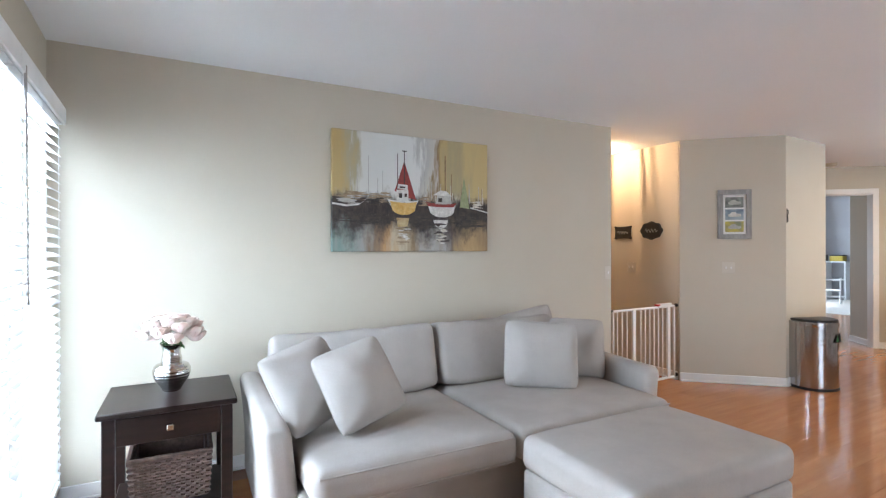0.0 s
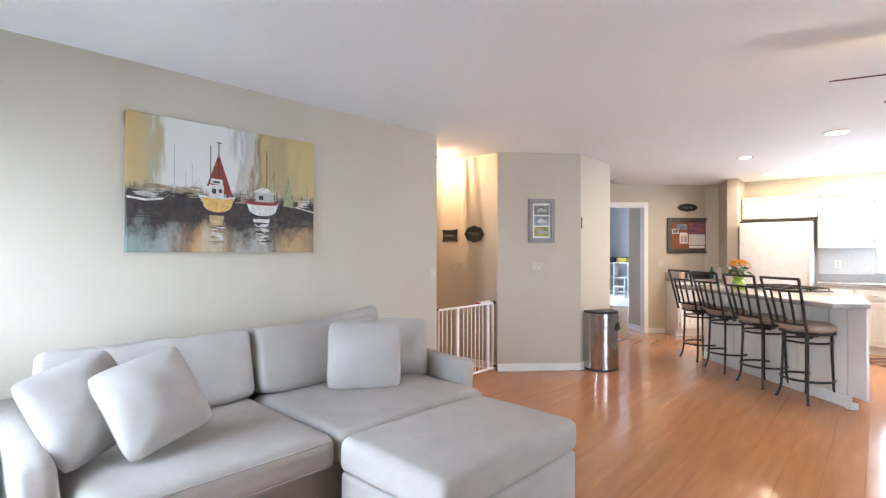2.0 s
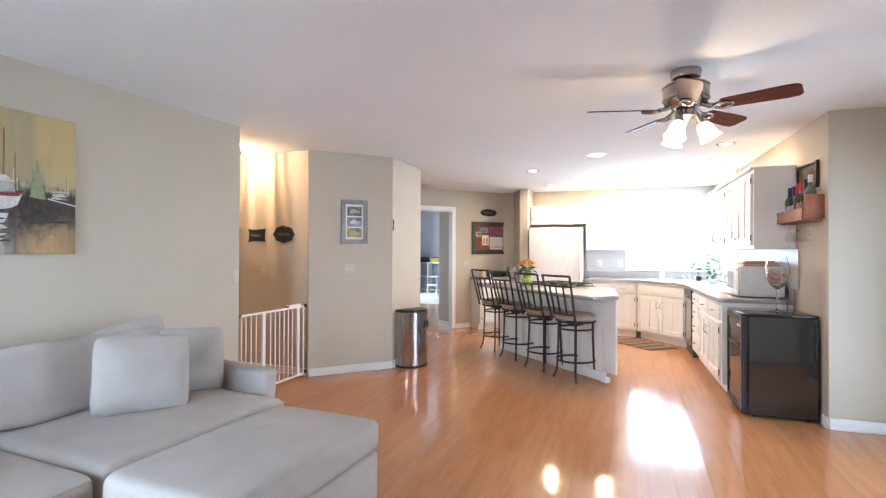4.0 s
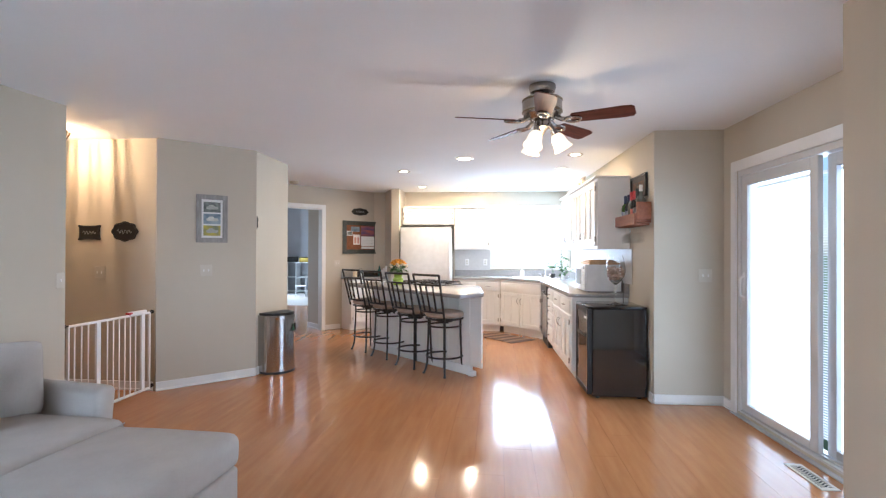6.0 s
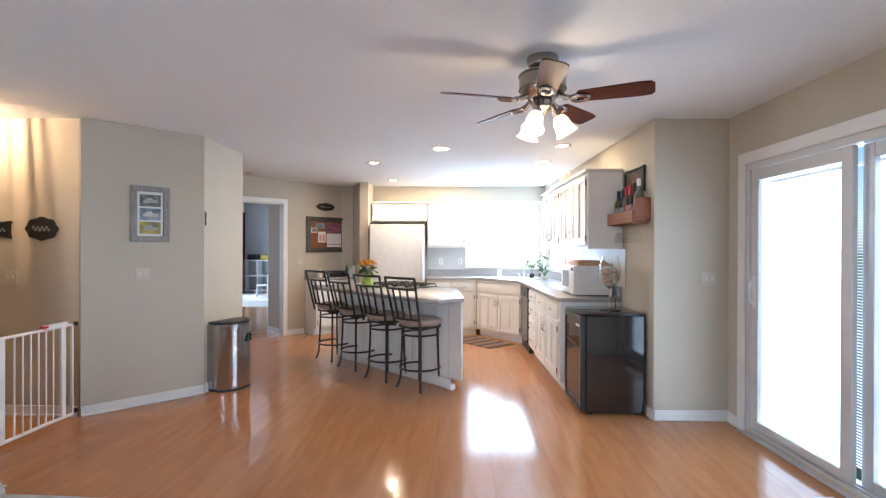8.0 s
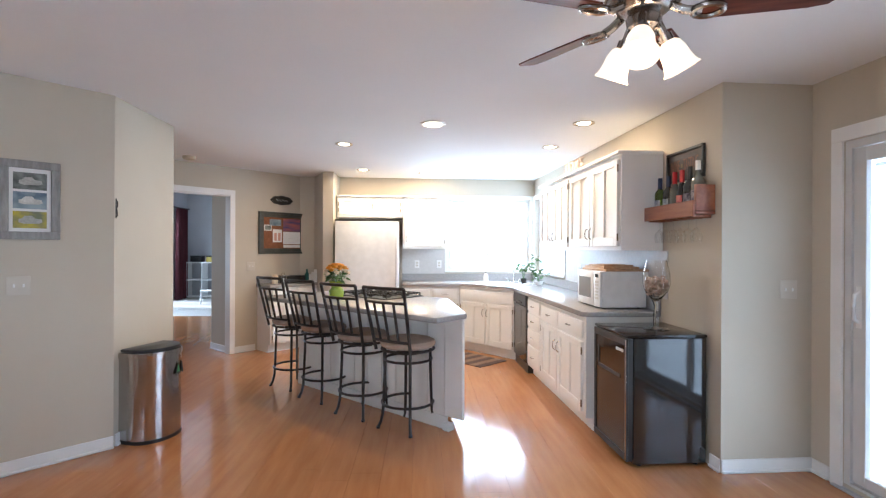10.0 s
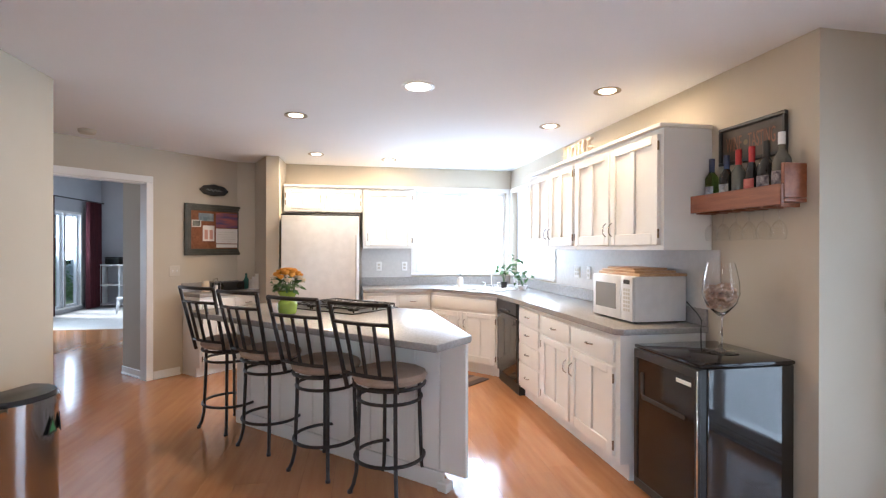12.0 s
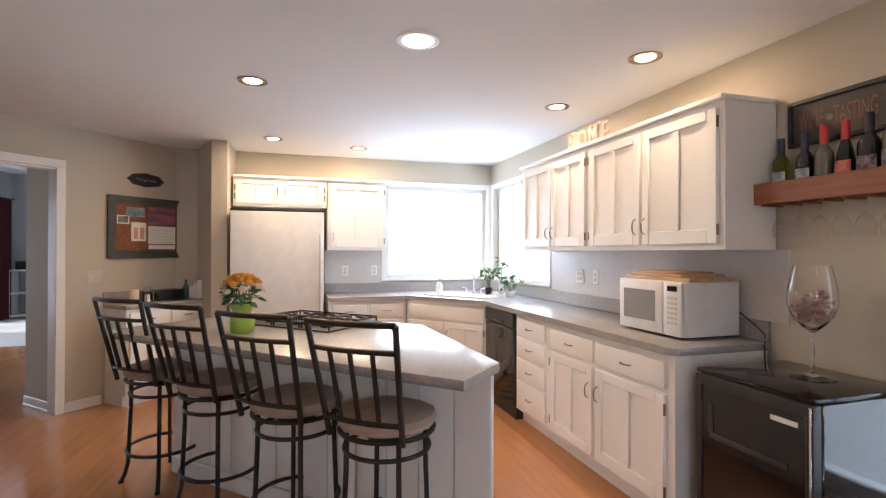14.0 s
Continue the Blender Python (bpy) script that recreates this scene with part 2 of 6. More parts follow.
def box(bm, x0, x1, y0, y1, z0, z1, b=0.0, seg=1):
    c = Matrix.Translation(((x0 + x1) / 2, (y0 + y1) / 2, (z0 + z1) / 2)) @ Matrix.Diagonal((abs(x1 - x0), abs(y1 - y0), abs(z1 - z0), 1))
    r = bmesh.ops.create_cube(bm, size=1, matrix=c)
    if b:
        edges = list({e for v in r["verts"] for e in v.link_edges})
        bmesh.ops.bevel(bm, geom=edges, offset=b, segments=seg, profile=0.5, affect='EDGES')
    return bm


def rod(bm, p, q, r, r2=None, n=10):
    p, q = Vector(p), Vector(q)
    m = Matrix.Translation((p + q) / 2) @ (q - p).to_track_quat('Z', 'Y').to_matrix().to_4x4()
    bmesh.ops.create_cone(bm, cap_ends=True, segments=n, radius1=r, radius2=r if r2 is None else r2, depth=(q - p).length, matrix=m)
    return bm


def tube(bm, pts, r, n=8, closed=False):
    """A round tube along a polyline."""
    pts = [Vector(p) for p in pts]
    rings, up, k = [], Vector((0.013, 0.021, 1)), len(pts)
    for i, p in enumerate(pts):
        a = pts[(i - 1) % k] if (closed or i) else p
        c = pts[(i + 1) % k] if (closed or i < k - 1) else p
        d = (c - a).normalized()
        if abs(d.z) > 0.95:
            up = Vector((1, 0.02, 0.01))
        s = d.cross(up).normalized()
        w = s.cross(d)
        rings.append([bm.verts.new(p + r * (math.cos(t) * s + math.sin(t) * w)) for t in (2 * math.pi * j / n for j in range(n))])
    for i in range(k if closed else k - 1):
        a, c = rings[i], rings[(i + 1) % k]
        for j in range(n):
            bm.faces.new((a[j], a[(j + 1) % n], c[(j + 1) % n], c[j]))
    if not closed:
        bm.faces.new(rings[0])
        bm.faces.new(rings[-1])
    return bm


def ring(bm, x, y, z, radius, r, n=28, m=8):
    return tube(bm, [(x + radius * math.cos(2 * math.pi * i / n), y + radius * math.sin(2 * math.pi * i / n), z) for i in range(n)], r, m, True)


def lathe(bm, prof, n=24, at=(0, 0, 0), caps=True):
    """A body of revolution from (radius, height) pairs."""
    rings = [[bm.verts.new((at[0] + r * math.cos(2 * math.pi * j / n), at[1] + r * math.sin(2 * math.pi * j / n), at[2] + z)) for j in range(n)] for r, z in prof]
    for a, c in zip(rings, rings[1:]):
        for j in range(n):
            bm.faces.new((a[j], a[(j + 1) % n], c[(j + 1) % n], c[j]))
    if caps:
        bm.faces.new(rings[0])
        bm.faces.new(rings[-1])
    return bm


def prism(bm, poly, z0, z1, b=0.0, seg=1):
    lo = [bm.verts.new((x, y, z0)) for x, y in poly]
    hi = [bm.verts.new((x, y, z1)) for x, y in poly]
    k = len(poly)
    faces = [bm.faces.new(lo[::-1]), bm.faces.new(hi)] + [bm.faces.new((lo[i], lo[(i + 1) % k], hi[(i + 1) % k], hi[i])) for i in range(k)]
    if b:
        bmesh.ops.bevel(bm, geom=list({e for f in faces for e in f.edges}), offset=b, segments=seg, profile=0.5, affect='EDGES')
    return bm


def soft_slab(bm, x0, x1, y0, y1, z0, z1, round_=0.05, crown=0.02, n=14, wob=0.004, seed=0):
    """A stuffed cushion: rounded edges, a crowned top and slight unevenness."""
    cx, cy, cz = (x0 + x1) / 2, (y0 + y1) / 2, (z0 + z1) / 2
    hx, hy, hz = (x1 - x0) / 2, (y1 - y0) / 2, (z1 - z0) / 2
    r = min(round_, hx, hy, hz)
    tmp = bmesh.new()
    bmesh.ops.create_cube(tmp, size=2)
    bmesh.ops.subdivide_edges(tmp, edges=tmp.edges[:], cuts=n, use_grid_fill=True)

    tb = 1 - 6 / (n + 1)

    def warp(t, h):
        if abs(t) <= tb:
            return t / tb * (h - r)
        return math.copysign(h - r + (abs(t) - tb) / (1 - tb) * r, t)
    vs = {}
    for v in tmp.verts:
        p = Vector((warp(v.co.x, hx), warp(v.co.y, hy), warp(v.co.z, hz)))
        q = Vector((max(-hx + r, min(hx - r, p.x)), max(-hy + r, min(hy - r, p.y)), max(-hz + r, min(hz - r, p.z))))
        d = p - q
        if d.length > 1e-9:
            # spread the outer band over the round
            p = q + d.normalized() * r
        fx, fy = 1 - (p.x / hx) ** 2, 1 - (p.y / hy) ** 2
        p.z += crown * max(0, fx) ** 0.6 * max(0, fy) ** 0.6 * (1 if p.z > 0 else -0.2)
        nz = noise.noise(Vector((p.x * 5 + seed * 7.3, p.y * 5, p.z * 5)))
        p += p.normalized() * nz * wob * 2
        vs[v] = bm.verts.new((cx + p.x, cy + p.y, cz + p.z))
    for f in tmp.faces:
        bm.faces.new([vs[v] for v in f.verts])
    tmp.free()
    return bm


def pillow_outline(a, c, w, h):
    """Rounded square outline: a and c run from -1 to 1; the corners are softened and the sides drawn in a little."""
    k = 1 - 0.095 * (a * c) ** 4
    return a * w / 2 * k * (1 - 0.05 * (1 - c * c) * a * a), c * h / 2 * k * (1 - 0.05 * (1 - a * a) * c * c)


def pillow_mesh(bm, w, h, t, n=26, seed=0):
    """A plump scatter pillow standing in the xz plane, centre at the origin, with gathers running in from its corners."""
    for side in (1, -1):
        grid = {}
        for i in range(n + 1):
            for j in range(n + 1):
                a, c = math.sin((2 * i / n - 1) * math.pi / 2), math.sin((2 * j / n - 1) * math.pi / 2)
                x, z = pillow_outline(a, c, w, h)
                th = t / 2 * (max(0, 1 - a * a) * max(0, 1 - c * c)) ** 0.56
                nz = noise.noise(Vector((a * 1.5 + seed * 5.1, c * 1.5, side * 3))) * 0.22
                fold = math.sin(9 * math.atan2(abs(a) - 1.02, abs(c) - 1.02) + seed) * 0.10 * abs(a * c)
                grid[i, j] = bm.verts.new((x, side * th * (1 + nz + fold), z))
        for i in range(n):
            for j in range(n):
                q = [grid[i, j], grid[i + 1, j], grid[i + 1, j + 1], grid[i, j + 1]]
                bm.faces.new(q if side < 0 else q[::-1])
    bmesh.ops.remove_doubles(bm, verts=bm.verts, dist=0.0005)
    return bm


def flat(bm, pts, y0, t=0.0012):
    """A thin sheet in the xz plane from (x, z) corners, standing proud of y0."""
    lo = [bm.verts.new((x, y0, z)) for x, z in pts]
    hi = [bm.verts.new((x, y0 + t, z)) for x, z in pts]
    k = len(pts)
    bm.faces.new(lo)
    bm.faces.new(hi[::-1])
    for i in range(k):
        bm.faces.new((lo[i], hi[i], hi[(i + 1) % k], lo[(i + 1) % k]))
    return bm


def part(name, bm, mat, parent, label="", smooth=True):
    bmesh.ops.recalc_face_normals(bm, faces=bm.faces)
    me = bpy.data.meshes.new(name)
    bm.to_mesh(me)
    bm.free()
    me.materials.append(mat)
    if smooth:
        me.polygons.foreach_set("use_smooth", [True] * len(me.polygons))
        me.set_sharp_from_angle(angle=radians(38))
    ob = new(name, me)
    if parent is not None:
        ob.parent = parent
    if label:
        tagged(ob, label)
    return ob


def thing(name, m, label, category, group=""):
    ob = new(name)
    ob.empty_display_size = 0.05
    ob.matrix_world = m
    return tagged(ob, label, category, group)


def B():
    return bmesh.new()


def structure(name, bm, mat, m, label, category="wall"):
    ob = part(name, bm, mat, None, "", False)
    ob.matrix_world = m
    return tagged(ob, label, category, kind="structure")


# ---- structure ----


def wall(name, m, u0, u1, label, holes=(), thick=0.12, z0=0.0, z1=H, mat=None):
    """A wall along u, its face at v = 0, cut by holes (u0, u1, z0, z1)."""
    bm = B()
    cuts = sorted({u0, u1, *[h[0] for h in holes], *[h[1] for h in holes]})
    for a, c in zip(cuts, cuts[1:]):
        spans = [(z0, z1)]
        for h in holes:
            if h[0] <= a + 1e-6 and h[1] >= c - 1e-6:
                spans = [(z0, h[2]), (h[3], z1)]
        for lo, hi in spans:
            if hi - lo > 0.005:
                box(bm, a, c, -thick, 0, lo, hi)
    return structure(name, bm, mat or WALL, m, label)


wall("wall_sofa", SW, 0, 4.06, "greige painted wall behind the sofa")
wall("wall_blinds", LW, -0.12, 4.9, "greige wall with tall windows", [(0.14, 0.96, 0.16, 2.0), (1.06, 1.92, 0.16, 2.0)], 0.16)
wall("wall_living", RL, -0.16, 3.025, "greige wall beside the glass door", thick=0.66)
wall("wall_glass_door", SL, 0.0, 2.26, "greige wall around the sliding glass door", [(0.10, 2.03, 0.03, 2.03)], 0.16)
bm = B()
box(bm, 0, 0.18, -0.78, 0, 0, H)
structure("wall_stub", bm, WALL, RW, "end of the kitchen wall, greige paint")
wall("wall_counter", RW, 0.18, 4.43, "greige kitchen wall above the long counter", [(3.0, 4.37, 1.07, 2.14)], 0.16)
wall("wall_sink", BW, -0.16, 3.5, "greige kitchen end wall with the sink window", [(0.06, 1.31, 1.07, 2.14)], 0.16)
bm = B()
prism(bm, [(8.32, 1.735), (8.32, 1.875), (8.985, 2.17), (8.84, 1.735)], 0, H)
structure("wall_partition", bm, WALL, Matrix(), "wall end beside the refrigerator, greige paint")
wall("wall_doorway", CW, -0.12, 3.6, "greige diagonal wall with a cased doorway", [(1.155, 2.02, -0.02, 2.075)], 0.12)
wall("wall_diagonal", DW, 0, 0.95, "greige diagonal wall with a framed picture", thick=0.10)
wall("wall_bin", W2, 0, 0.87, "short greige wall behind the bin", thick=0.12)
wall("wall_passage", pose(5.90, 5.0, 0, 0, 0, -90), 0, 2.32, "greige side wall of the passage", thick=0.12)
wall("wall_plaques", HW, 0.02, 1.75, "warm lit hall wall with two plaques", thick=0.10)
wall("wall_hall_end", pose(4.46, 5.05, 0, 0, 0, 180), 0, 1.75, "hall end wall")
wall("wall_hall_side", pose(2.75, 5.1, 0, 0, 0, -90), 0, 1.72, "hall side wall")
# doorway passage and the far room
wall("wall_passage_far", CW @ pose(1.13, -0.12, 0, 0, 0, -90), 0.0, 0.45, "plain wall just beyond the doorway", thick=0.12, mat=WALL)
wall("wall_far_near", pose(9.25, 2.6, 0, 0, 0, 90), -1.2, 0.9, "far room near wall", mat=FARWALL, z1=3.0)
# the widest hole is an unseen addition that lets the far-room lamp in
wall("wall_far_window", pose(15.5, 7.05, 0, 0, 0, 180), 0, 9.5, "pale grey wall with a tall window", [(0.90, 1.45, 0.12, 2.12), (1.52, 2.10, 0.12, 2.12), (3.3, 5.3, 0.12, 2.12)], 0.14, z1=3.0, mat=FARWALL)
wall("wall_far_end", pose(15.5, 1.4, 0, 0, 0, 90), 0, 5.65, "pale grey end wall of the far room", z1=3.0, mat=FARWALL)
wall("wall_far_side", pose(9.25, 1.4, 0, 0, 0, 0), 0, 6.25, "pale grey side wall of the far room", z1=3.0, mat=FARWALL)
wall("wall_passage_end", pose(9.2, 5.12, 0, 0, 0, 180), 3.0, 3.42, "closing wall of the passage")

bm = B()
prism(bm, [(-0.9, 3.6), (-0.9, -2.2), (9.15, -2.2), (9.15, 5.2), (2.6, 5.2), (2.6, 3.6)], H, H + 0.1)
structure("ceiling", bm, CEIL, Matrix(), "smooth white painted ceiling", "ceiling")
bm = B()
box(bm, 5.9, 15.6, 5.25, 7.2, 3.0, 3.1)
box(bm, 9.2, 15.6, 1.3, 5.25, 3.0, 3.1)
box(bm, 5.9, 9.2, 5.2, 5.25, H, 3.1)
structure("ceiling_far", bm, CEIL, Matrix(), "white ceiling of the far room", "ceiling")
bm = B()
prism(bm, [(-0.9, 3.6), (-0.9, -2.15), (9.15, -2.15), (9.15, 1.3), (11.7, 1.3), (11.7, 7.1), (6.0, 7.1), (6.0, 5.2), (2.6, 5.2), (2.6, 3.6)], -0.12, -0.010)
floor_ob = structure("floor", bm, GAP, Matrix(), "glossy orange-brown laminate plank floor", "floor")
bm = B()
box(bm, 11.7, 15.6, 1.3, 7.1, -0.12, 0.004)
structure("floor_carpet", bm, CARPET, Matrix(), "light carpet of the far room", "floor")
bm = B()
prism(bm, [(-300, -300), (300, -300), (300, 300), (-300, 300)], -0.5, -0.35)
structure("ground", bm, SOIL, Matrix(), "lawn outside the house", "ground")


def baseboard(m, u0, u1, name="baseboard"):
    bm = B()
    box(bm, u0, u1, 0.001, 0.013, 0.0, 0.085, 0.003)
    box(bm, u0, u1, 0.001, 0.022, 0.0, 0.018, 0.004)
    structure(name, bm, TRIM, m, "white painted baseboard", "baseboard")


baseboard(SW, 0.0, 4.04)
baseboard(LW, 0.0, 4.8)
baseboard(DW, 0.0, 0.95)
baseboard(W2, 0.0, 0.85)
baseboard(HW, 0.03, 1.7)
baseboard(SL, 2.12, 2.24)
baseboard(RW @ pose(0, 0, 0, 0, 0, 90), -0.60, 0.0)
baseboard(RW, 0.0, 0.10)
baseboard(CW, 0.80, 1.085)
baseboard(CW, 2.10, 3.3)
baseboard(RL, 0.05, 3.02)
baseboard(CW @ pose(1.13, -0.12, 0, 0, 0, -90), 0.02, 0.45)

# doorway casing
bm = B()
box(bm, 1.088, 1.158, 0.001, 0.018, 0, 2.075, 0.003)
box(bm, 2.017, 2.087, 0.001, 0.018, 0, 2.075, 0.003)
box(bm, 1.088, 2.087, 0.001, 0.018, 2.075, 2.143, 0.003)
box(bm, 1.140, 1.156, -0.119, 0.0005, 0, 2.073)
box(bm, 2.019, 2.035, -0.119, 0.0005, 0, 2.073)
box(bm, 1.156, 2.019, -0.119, 0.0005, 2.060, 2.073)
structure("door_1", bm, TRIM, CW, "white cased doorway without a door", "door")

# ---- living area ----


def window_unit(name, m, u0, u1, z0, z1, depth, rails=(), label="white framed window"):
    w = tagged(new(name), label, "window", kind="structure")
    w.matrix_world = m
    bm = B()
    f = 0.045
    box(bm, u0, u1, -depth, -depth + 0.05, z0, z0 + f)
    box(bm, u0, u1, -depth, -depth + 0.05, z1 - f, z1)
    box(bm, u0, u0 + f, -depth, -depth + 0.05, z0 + f, z1 - f)
    box(bm, u1 - f, u1, -depth, -depth + 0.05, z0 + f, z1 - f)
    for r in rails:
        box(bm, r - 0.022, r + 0.022, -depth + 0.004, -depth + 0.046, z0 + f, z1 - f)
    part("window_frame", bm, VINYL, w, "white vinyl frame", False)
    bm = B()
    box(bm, u0 + f, u1 - f, -depth + 0.022, -depth + 0.027, z0 + f, z1 - f)
    g = part("pane", bm, PANE, w, "clear glass", False)
    g.visible_shadow = False
    bm = B()
    t = 0.055
    box(bm, u0 - t, u1 + t, 0.001, 0.016, z1, z1 + t, 0.002)
    box(bm, u0 - t, u0, 0.001, 0.016, z0, z1, 0.002)
    box(bm, u1, u1 + t, 0.001, 0.016, z0, z1, 0.002)
    box(bm, u0 - t, u1 + t, 0.001, 0.028, z0 - 0.03, z0, 0.003)
    part("window_sill", bm, TRIM, w, "white painted casing and sill", False)
    return w


window_unit("window_1", LW, 0.14, 0.96, 0.16, 2.0, 0.12)
window_unit("window_2", LW, 1.06, 1.92, 0.16, 2.0, 0.12)


def blind(m, u0, u1, z0, z1, wand):
    b = thing("window_blind", m, "white two-inch horizontal blind, lowered and half open", "blind", "blinds on the tall windows")
    bm = B()
    box(bm, u0 - 0.015, u1 + 0.01, 0.085, 0.100, z1 - 0.01, z1 + 0.075, 0.004)
    box(bm, u0 - 0.015, u0 - 0.003, 0.018, 0.085, z1 - 0.01, z1 + 0.075, 0.003)
    part("valance", bm, SLAT, b, "white valance")
    bm = B()
    box(bm, u0, u1, 0.030, 0.080, z1 - 0.005, z1 + 0.04)
    part("headrail", bm, SLAT, b)
    slat = B()
    n = 5
    rows = []
    for i in range(n + 1):
        a = i / n - 0.5
        rows.append([slat.verts.new((x, a * 0.050, 0.004 * (1 - 4 * a * a) + dz)) for x in (u0, u1) for dz in (0, 0.0025)])
    for a, c in zip(rows, rows[1:]):
        slat.faces.new((a[0], a[2], c[2], c[0]))
        slat.faces.new((a[1], c[1], c[3], a[3]))
        slat.faces.new((a[0], c[0], c[1], a[1]))
        slat.faces.new((a[2], a[3], c[3], c[2]))
    slat.faces.new((rows[0][0], rows[0][1], rows[0][3], rows[0][2]))
    slat.faces.new((rows[-1][0], rows[-1][2], rows[-1][3], rows[-1][1]))
    first = part("slat", slat, SLAT, b)
    step = 0.046
    count = int((z1 - z0) / step)
    rng = random.Random(4)
    for i in range(count):
        o = first if i == 0 else new("slat", first.data)
        o.parent = b
        o.matrix_basis = pose(0, 0.055, z1 - 0.03 - i * step, -27 + rng.uniform(-1.5, 1.5), rng.uniform(-0.15, 0.15), 0)
    bm = B()
    for u in (u0 + 0.08, (u0 + u1) / 2, u1 - 0.08):
        for v in (0.0275, 0.0825):
            box(bm, u - 0.0015, u + 0.0015, v - 0.001, v + 0.001, z0, z1)
    part("ladder_cord", bm, SLAT, b)
    bm = B()
    box(bm, u0, u1, 0.032, 0.078, z0 - 0.03, z0 - 0.006, 0.004)
    part("bottom_rail", bm, SLAT, b)
    if wand:
        bm = B()
        rod(bm, (u1 - 0.05, 0.098, z1 + 0.02), (u1 - 0.05, 0.104, z1 - 0.85), 0.005)
        part("tilt_wand", bm, NICKEL, b, "grey tilt wand")
    return b


blind(LW, 0.13, 1.02, 0.17, 1.99, True)
blind(LW, 1.05, 1.94, 0.17, 1.99, False)

# side table
TBL = pose(-0.178, 2.985, 0, 0, 0, -2.1)
table = thing("side_table", TBL, "espresso wooden side table with one drawer and a lower shelf", "side table")
bm = B()
box(bm, -0.285, 0.285, -0.245, 0.265, 0.595, 0.622, 0.005)
part("tabletop", bm, ESPRESSO, table)
for x in (-0.265, 0.215):
    for y in (-0.225, 0.19):
        bm = B()
        box(bm, x, x + 0.05, y, y + 0.05, 0.0, 0.595, 0.003)
        part("leg", bm, ESPRESSO, table)
bm = B()
box(bm, -0.213, 0.213, 0.200, 0.222, 0.45, 0.593)
box(bm, -0.255, -0.235, -0.188, 0.188, 0.45, 0.593)
box(bm, 0.235, 0.255, -0.188, 0.188, 0.45, 0.593)
part("apron", bm, ESPRESSO, table)
bm = B()
box(bm, -0.212, 0.212, -0.221, -0.200, 0.465, 0.588, 0.003)
drawer = part("drawer", bm, ESPRESSO, table)
bm = B()
box(bm, -0.016, 0.016, -0.243, -0.222, 0.510, 0.540, 0.004)
part("knob", bm, NICKEL, drawer, "square brushed metal knob")
bm = B()
box(bm, -0.24, 0.24, -0.205, 0.215, 0.12, 0.14, 0.003)
part("shelf", bm, ESPRESSO, table)

basket = thing("storage_basket", TBL @ pose(0.0, 0.0, 0.141), "woven brown wicker basket on the table shelf", "basket")
bm = B()
nw, nh = 60, 16
w, d, h = 0.170, 0.150, 0.215


def rect_loop(n, hw, hd):
    pts = []
    per = 4 * (hw + hd)
    for i in range(n):
        s = per * i / n
        if s < 2 * hw:
            pts.append((-hw + s, -hd))
        elif s < 2 * hw + 2 * hd:
            pts.append((hw, -hd + s - 2 * hw))
        elif s < 4 * hw + 2 * hd:
            pts.append((hw - (s - 2 * hw - 2 * hd), hd))
        else:
            pts.append((-hw, hd - (s - 4 * hw - 2 * hd)))
    return pts


for k in range(nh):
    z = 0.008 + k * h / nh
    pts = rect_loop(nw, w * (0.93 + 0.07 * k / nh), d * (0.93 + 0.07 * k / nh))
    out = []
    for i, (x, y) in enumerate(pts):
        s = 1 + 0.035 * (1 if (i + k) % 2 else -1)
        out.append((x * s, y * s, z + 0.003 * (1 if (i + k) % 2 else -1)))
    tube(bm, out, 0.0082, 5, True)
part("weave", bm, WICKER, basket)
bm = B()
tube(bm, [(x, y, h + 0.006) for x, y in rect_loop(40, w * 1.01, d * 1.01)], 0.012, 6, True)
part("rim", bm, WICKER, basket)
bm = B()
box(bm, -w * 0.9, w * 0.9, -d * 0.9, d * 0.9, 0.0, 0.008)
part("bottom", bm, WICKER, basket)
bm = B()
lw, ld = w * 0.90, d * 0.90
for x0, x1, y0, y1 in ((-lw, lw, -ld, -ld + 0.005), (-lw, lw, ld - 0.005, ld), (-lw, -lw + 0.005, -ld + 0.005, ld - 0.005), (lw - 0.005, lw, -ld + 0.005, ld - 0.005)):
    box(bm, x0, x1, y0, y1, 0.009, h)
part("inner_weave", bm, WICKER, basket, "dark inner side of the weave", False)

VASE = TBL @ pose(0.0, 0.055, 0.622)
vase = thing("vase", VASE, "ribbed mercury-silver vase on the side table", "vase")
prof = [(0.036, 0.0), (0.040, 0.004)]
for i in range(40):
    z = 0.006 + i * 0.0042
    t = i / 39
    r = 0.042 + 0.044 * math.sin(math.pi * min(1, t * 1.02) ** 1.25) ** 1.0 + (0.0022 if i % 4 < 2 else 0)
    if t > 0.80:
        r = 0.046 + 0.002 * (i % 2)
    prof.append((r, z))
prof += [(0.044, 0.178), (0.040, 0.20), (0.046, 0.222), (0.054, 0.236), (0.050, 0.237), (0.038, 0.20), (0.034, 0.12)]
bm = B()
lathe(bm, prof, 36, caps=False)
part("body", bm, SILVER, vase)


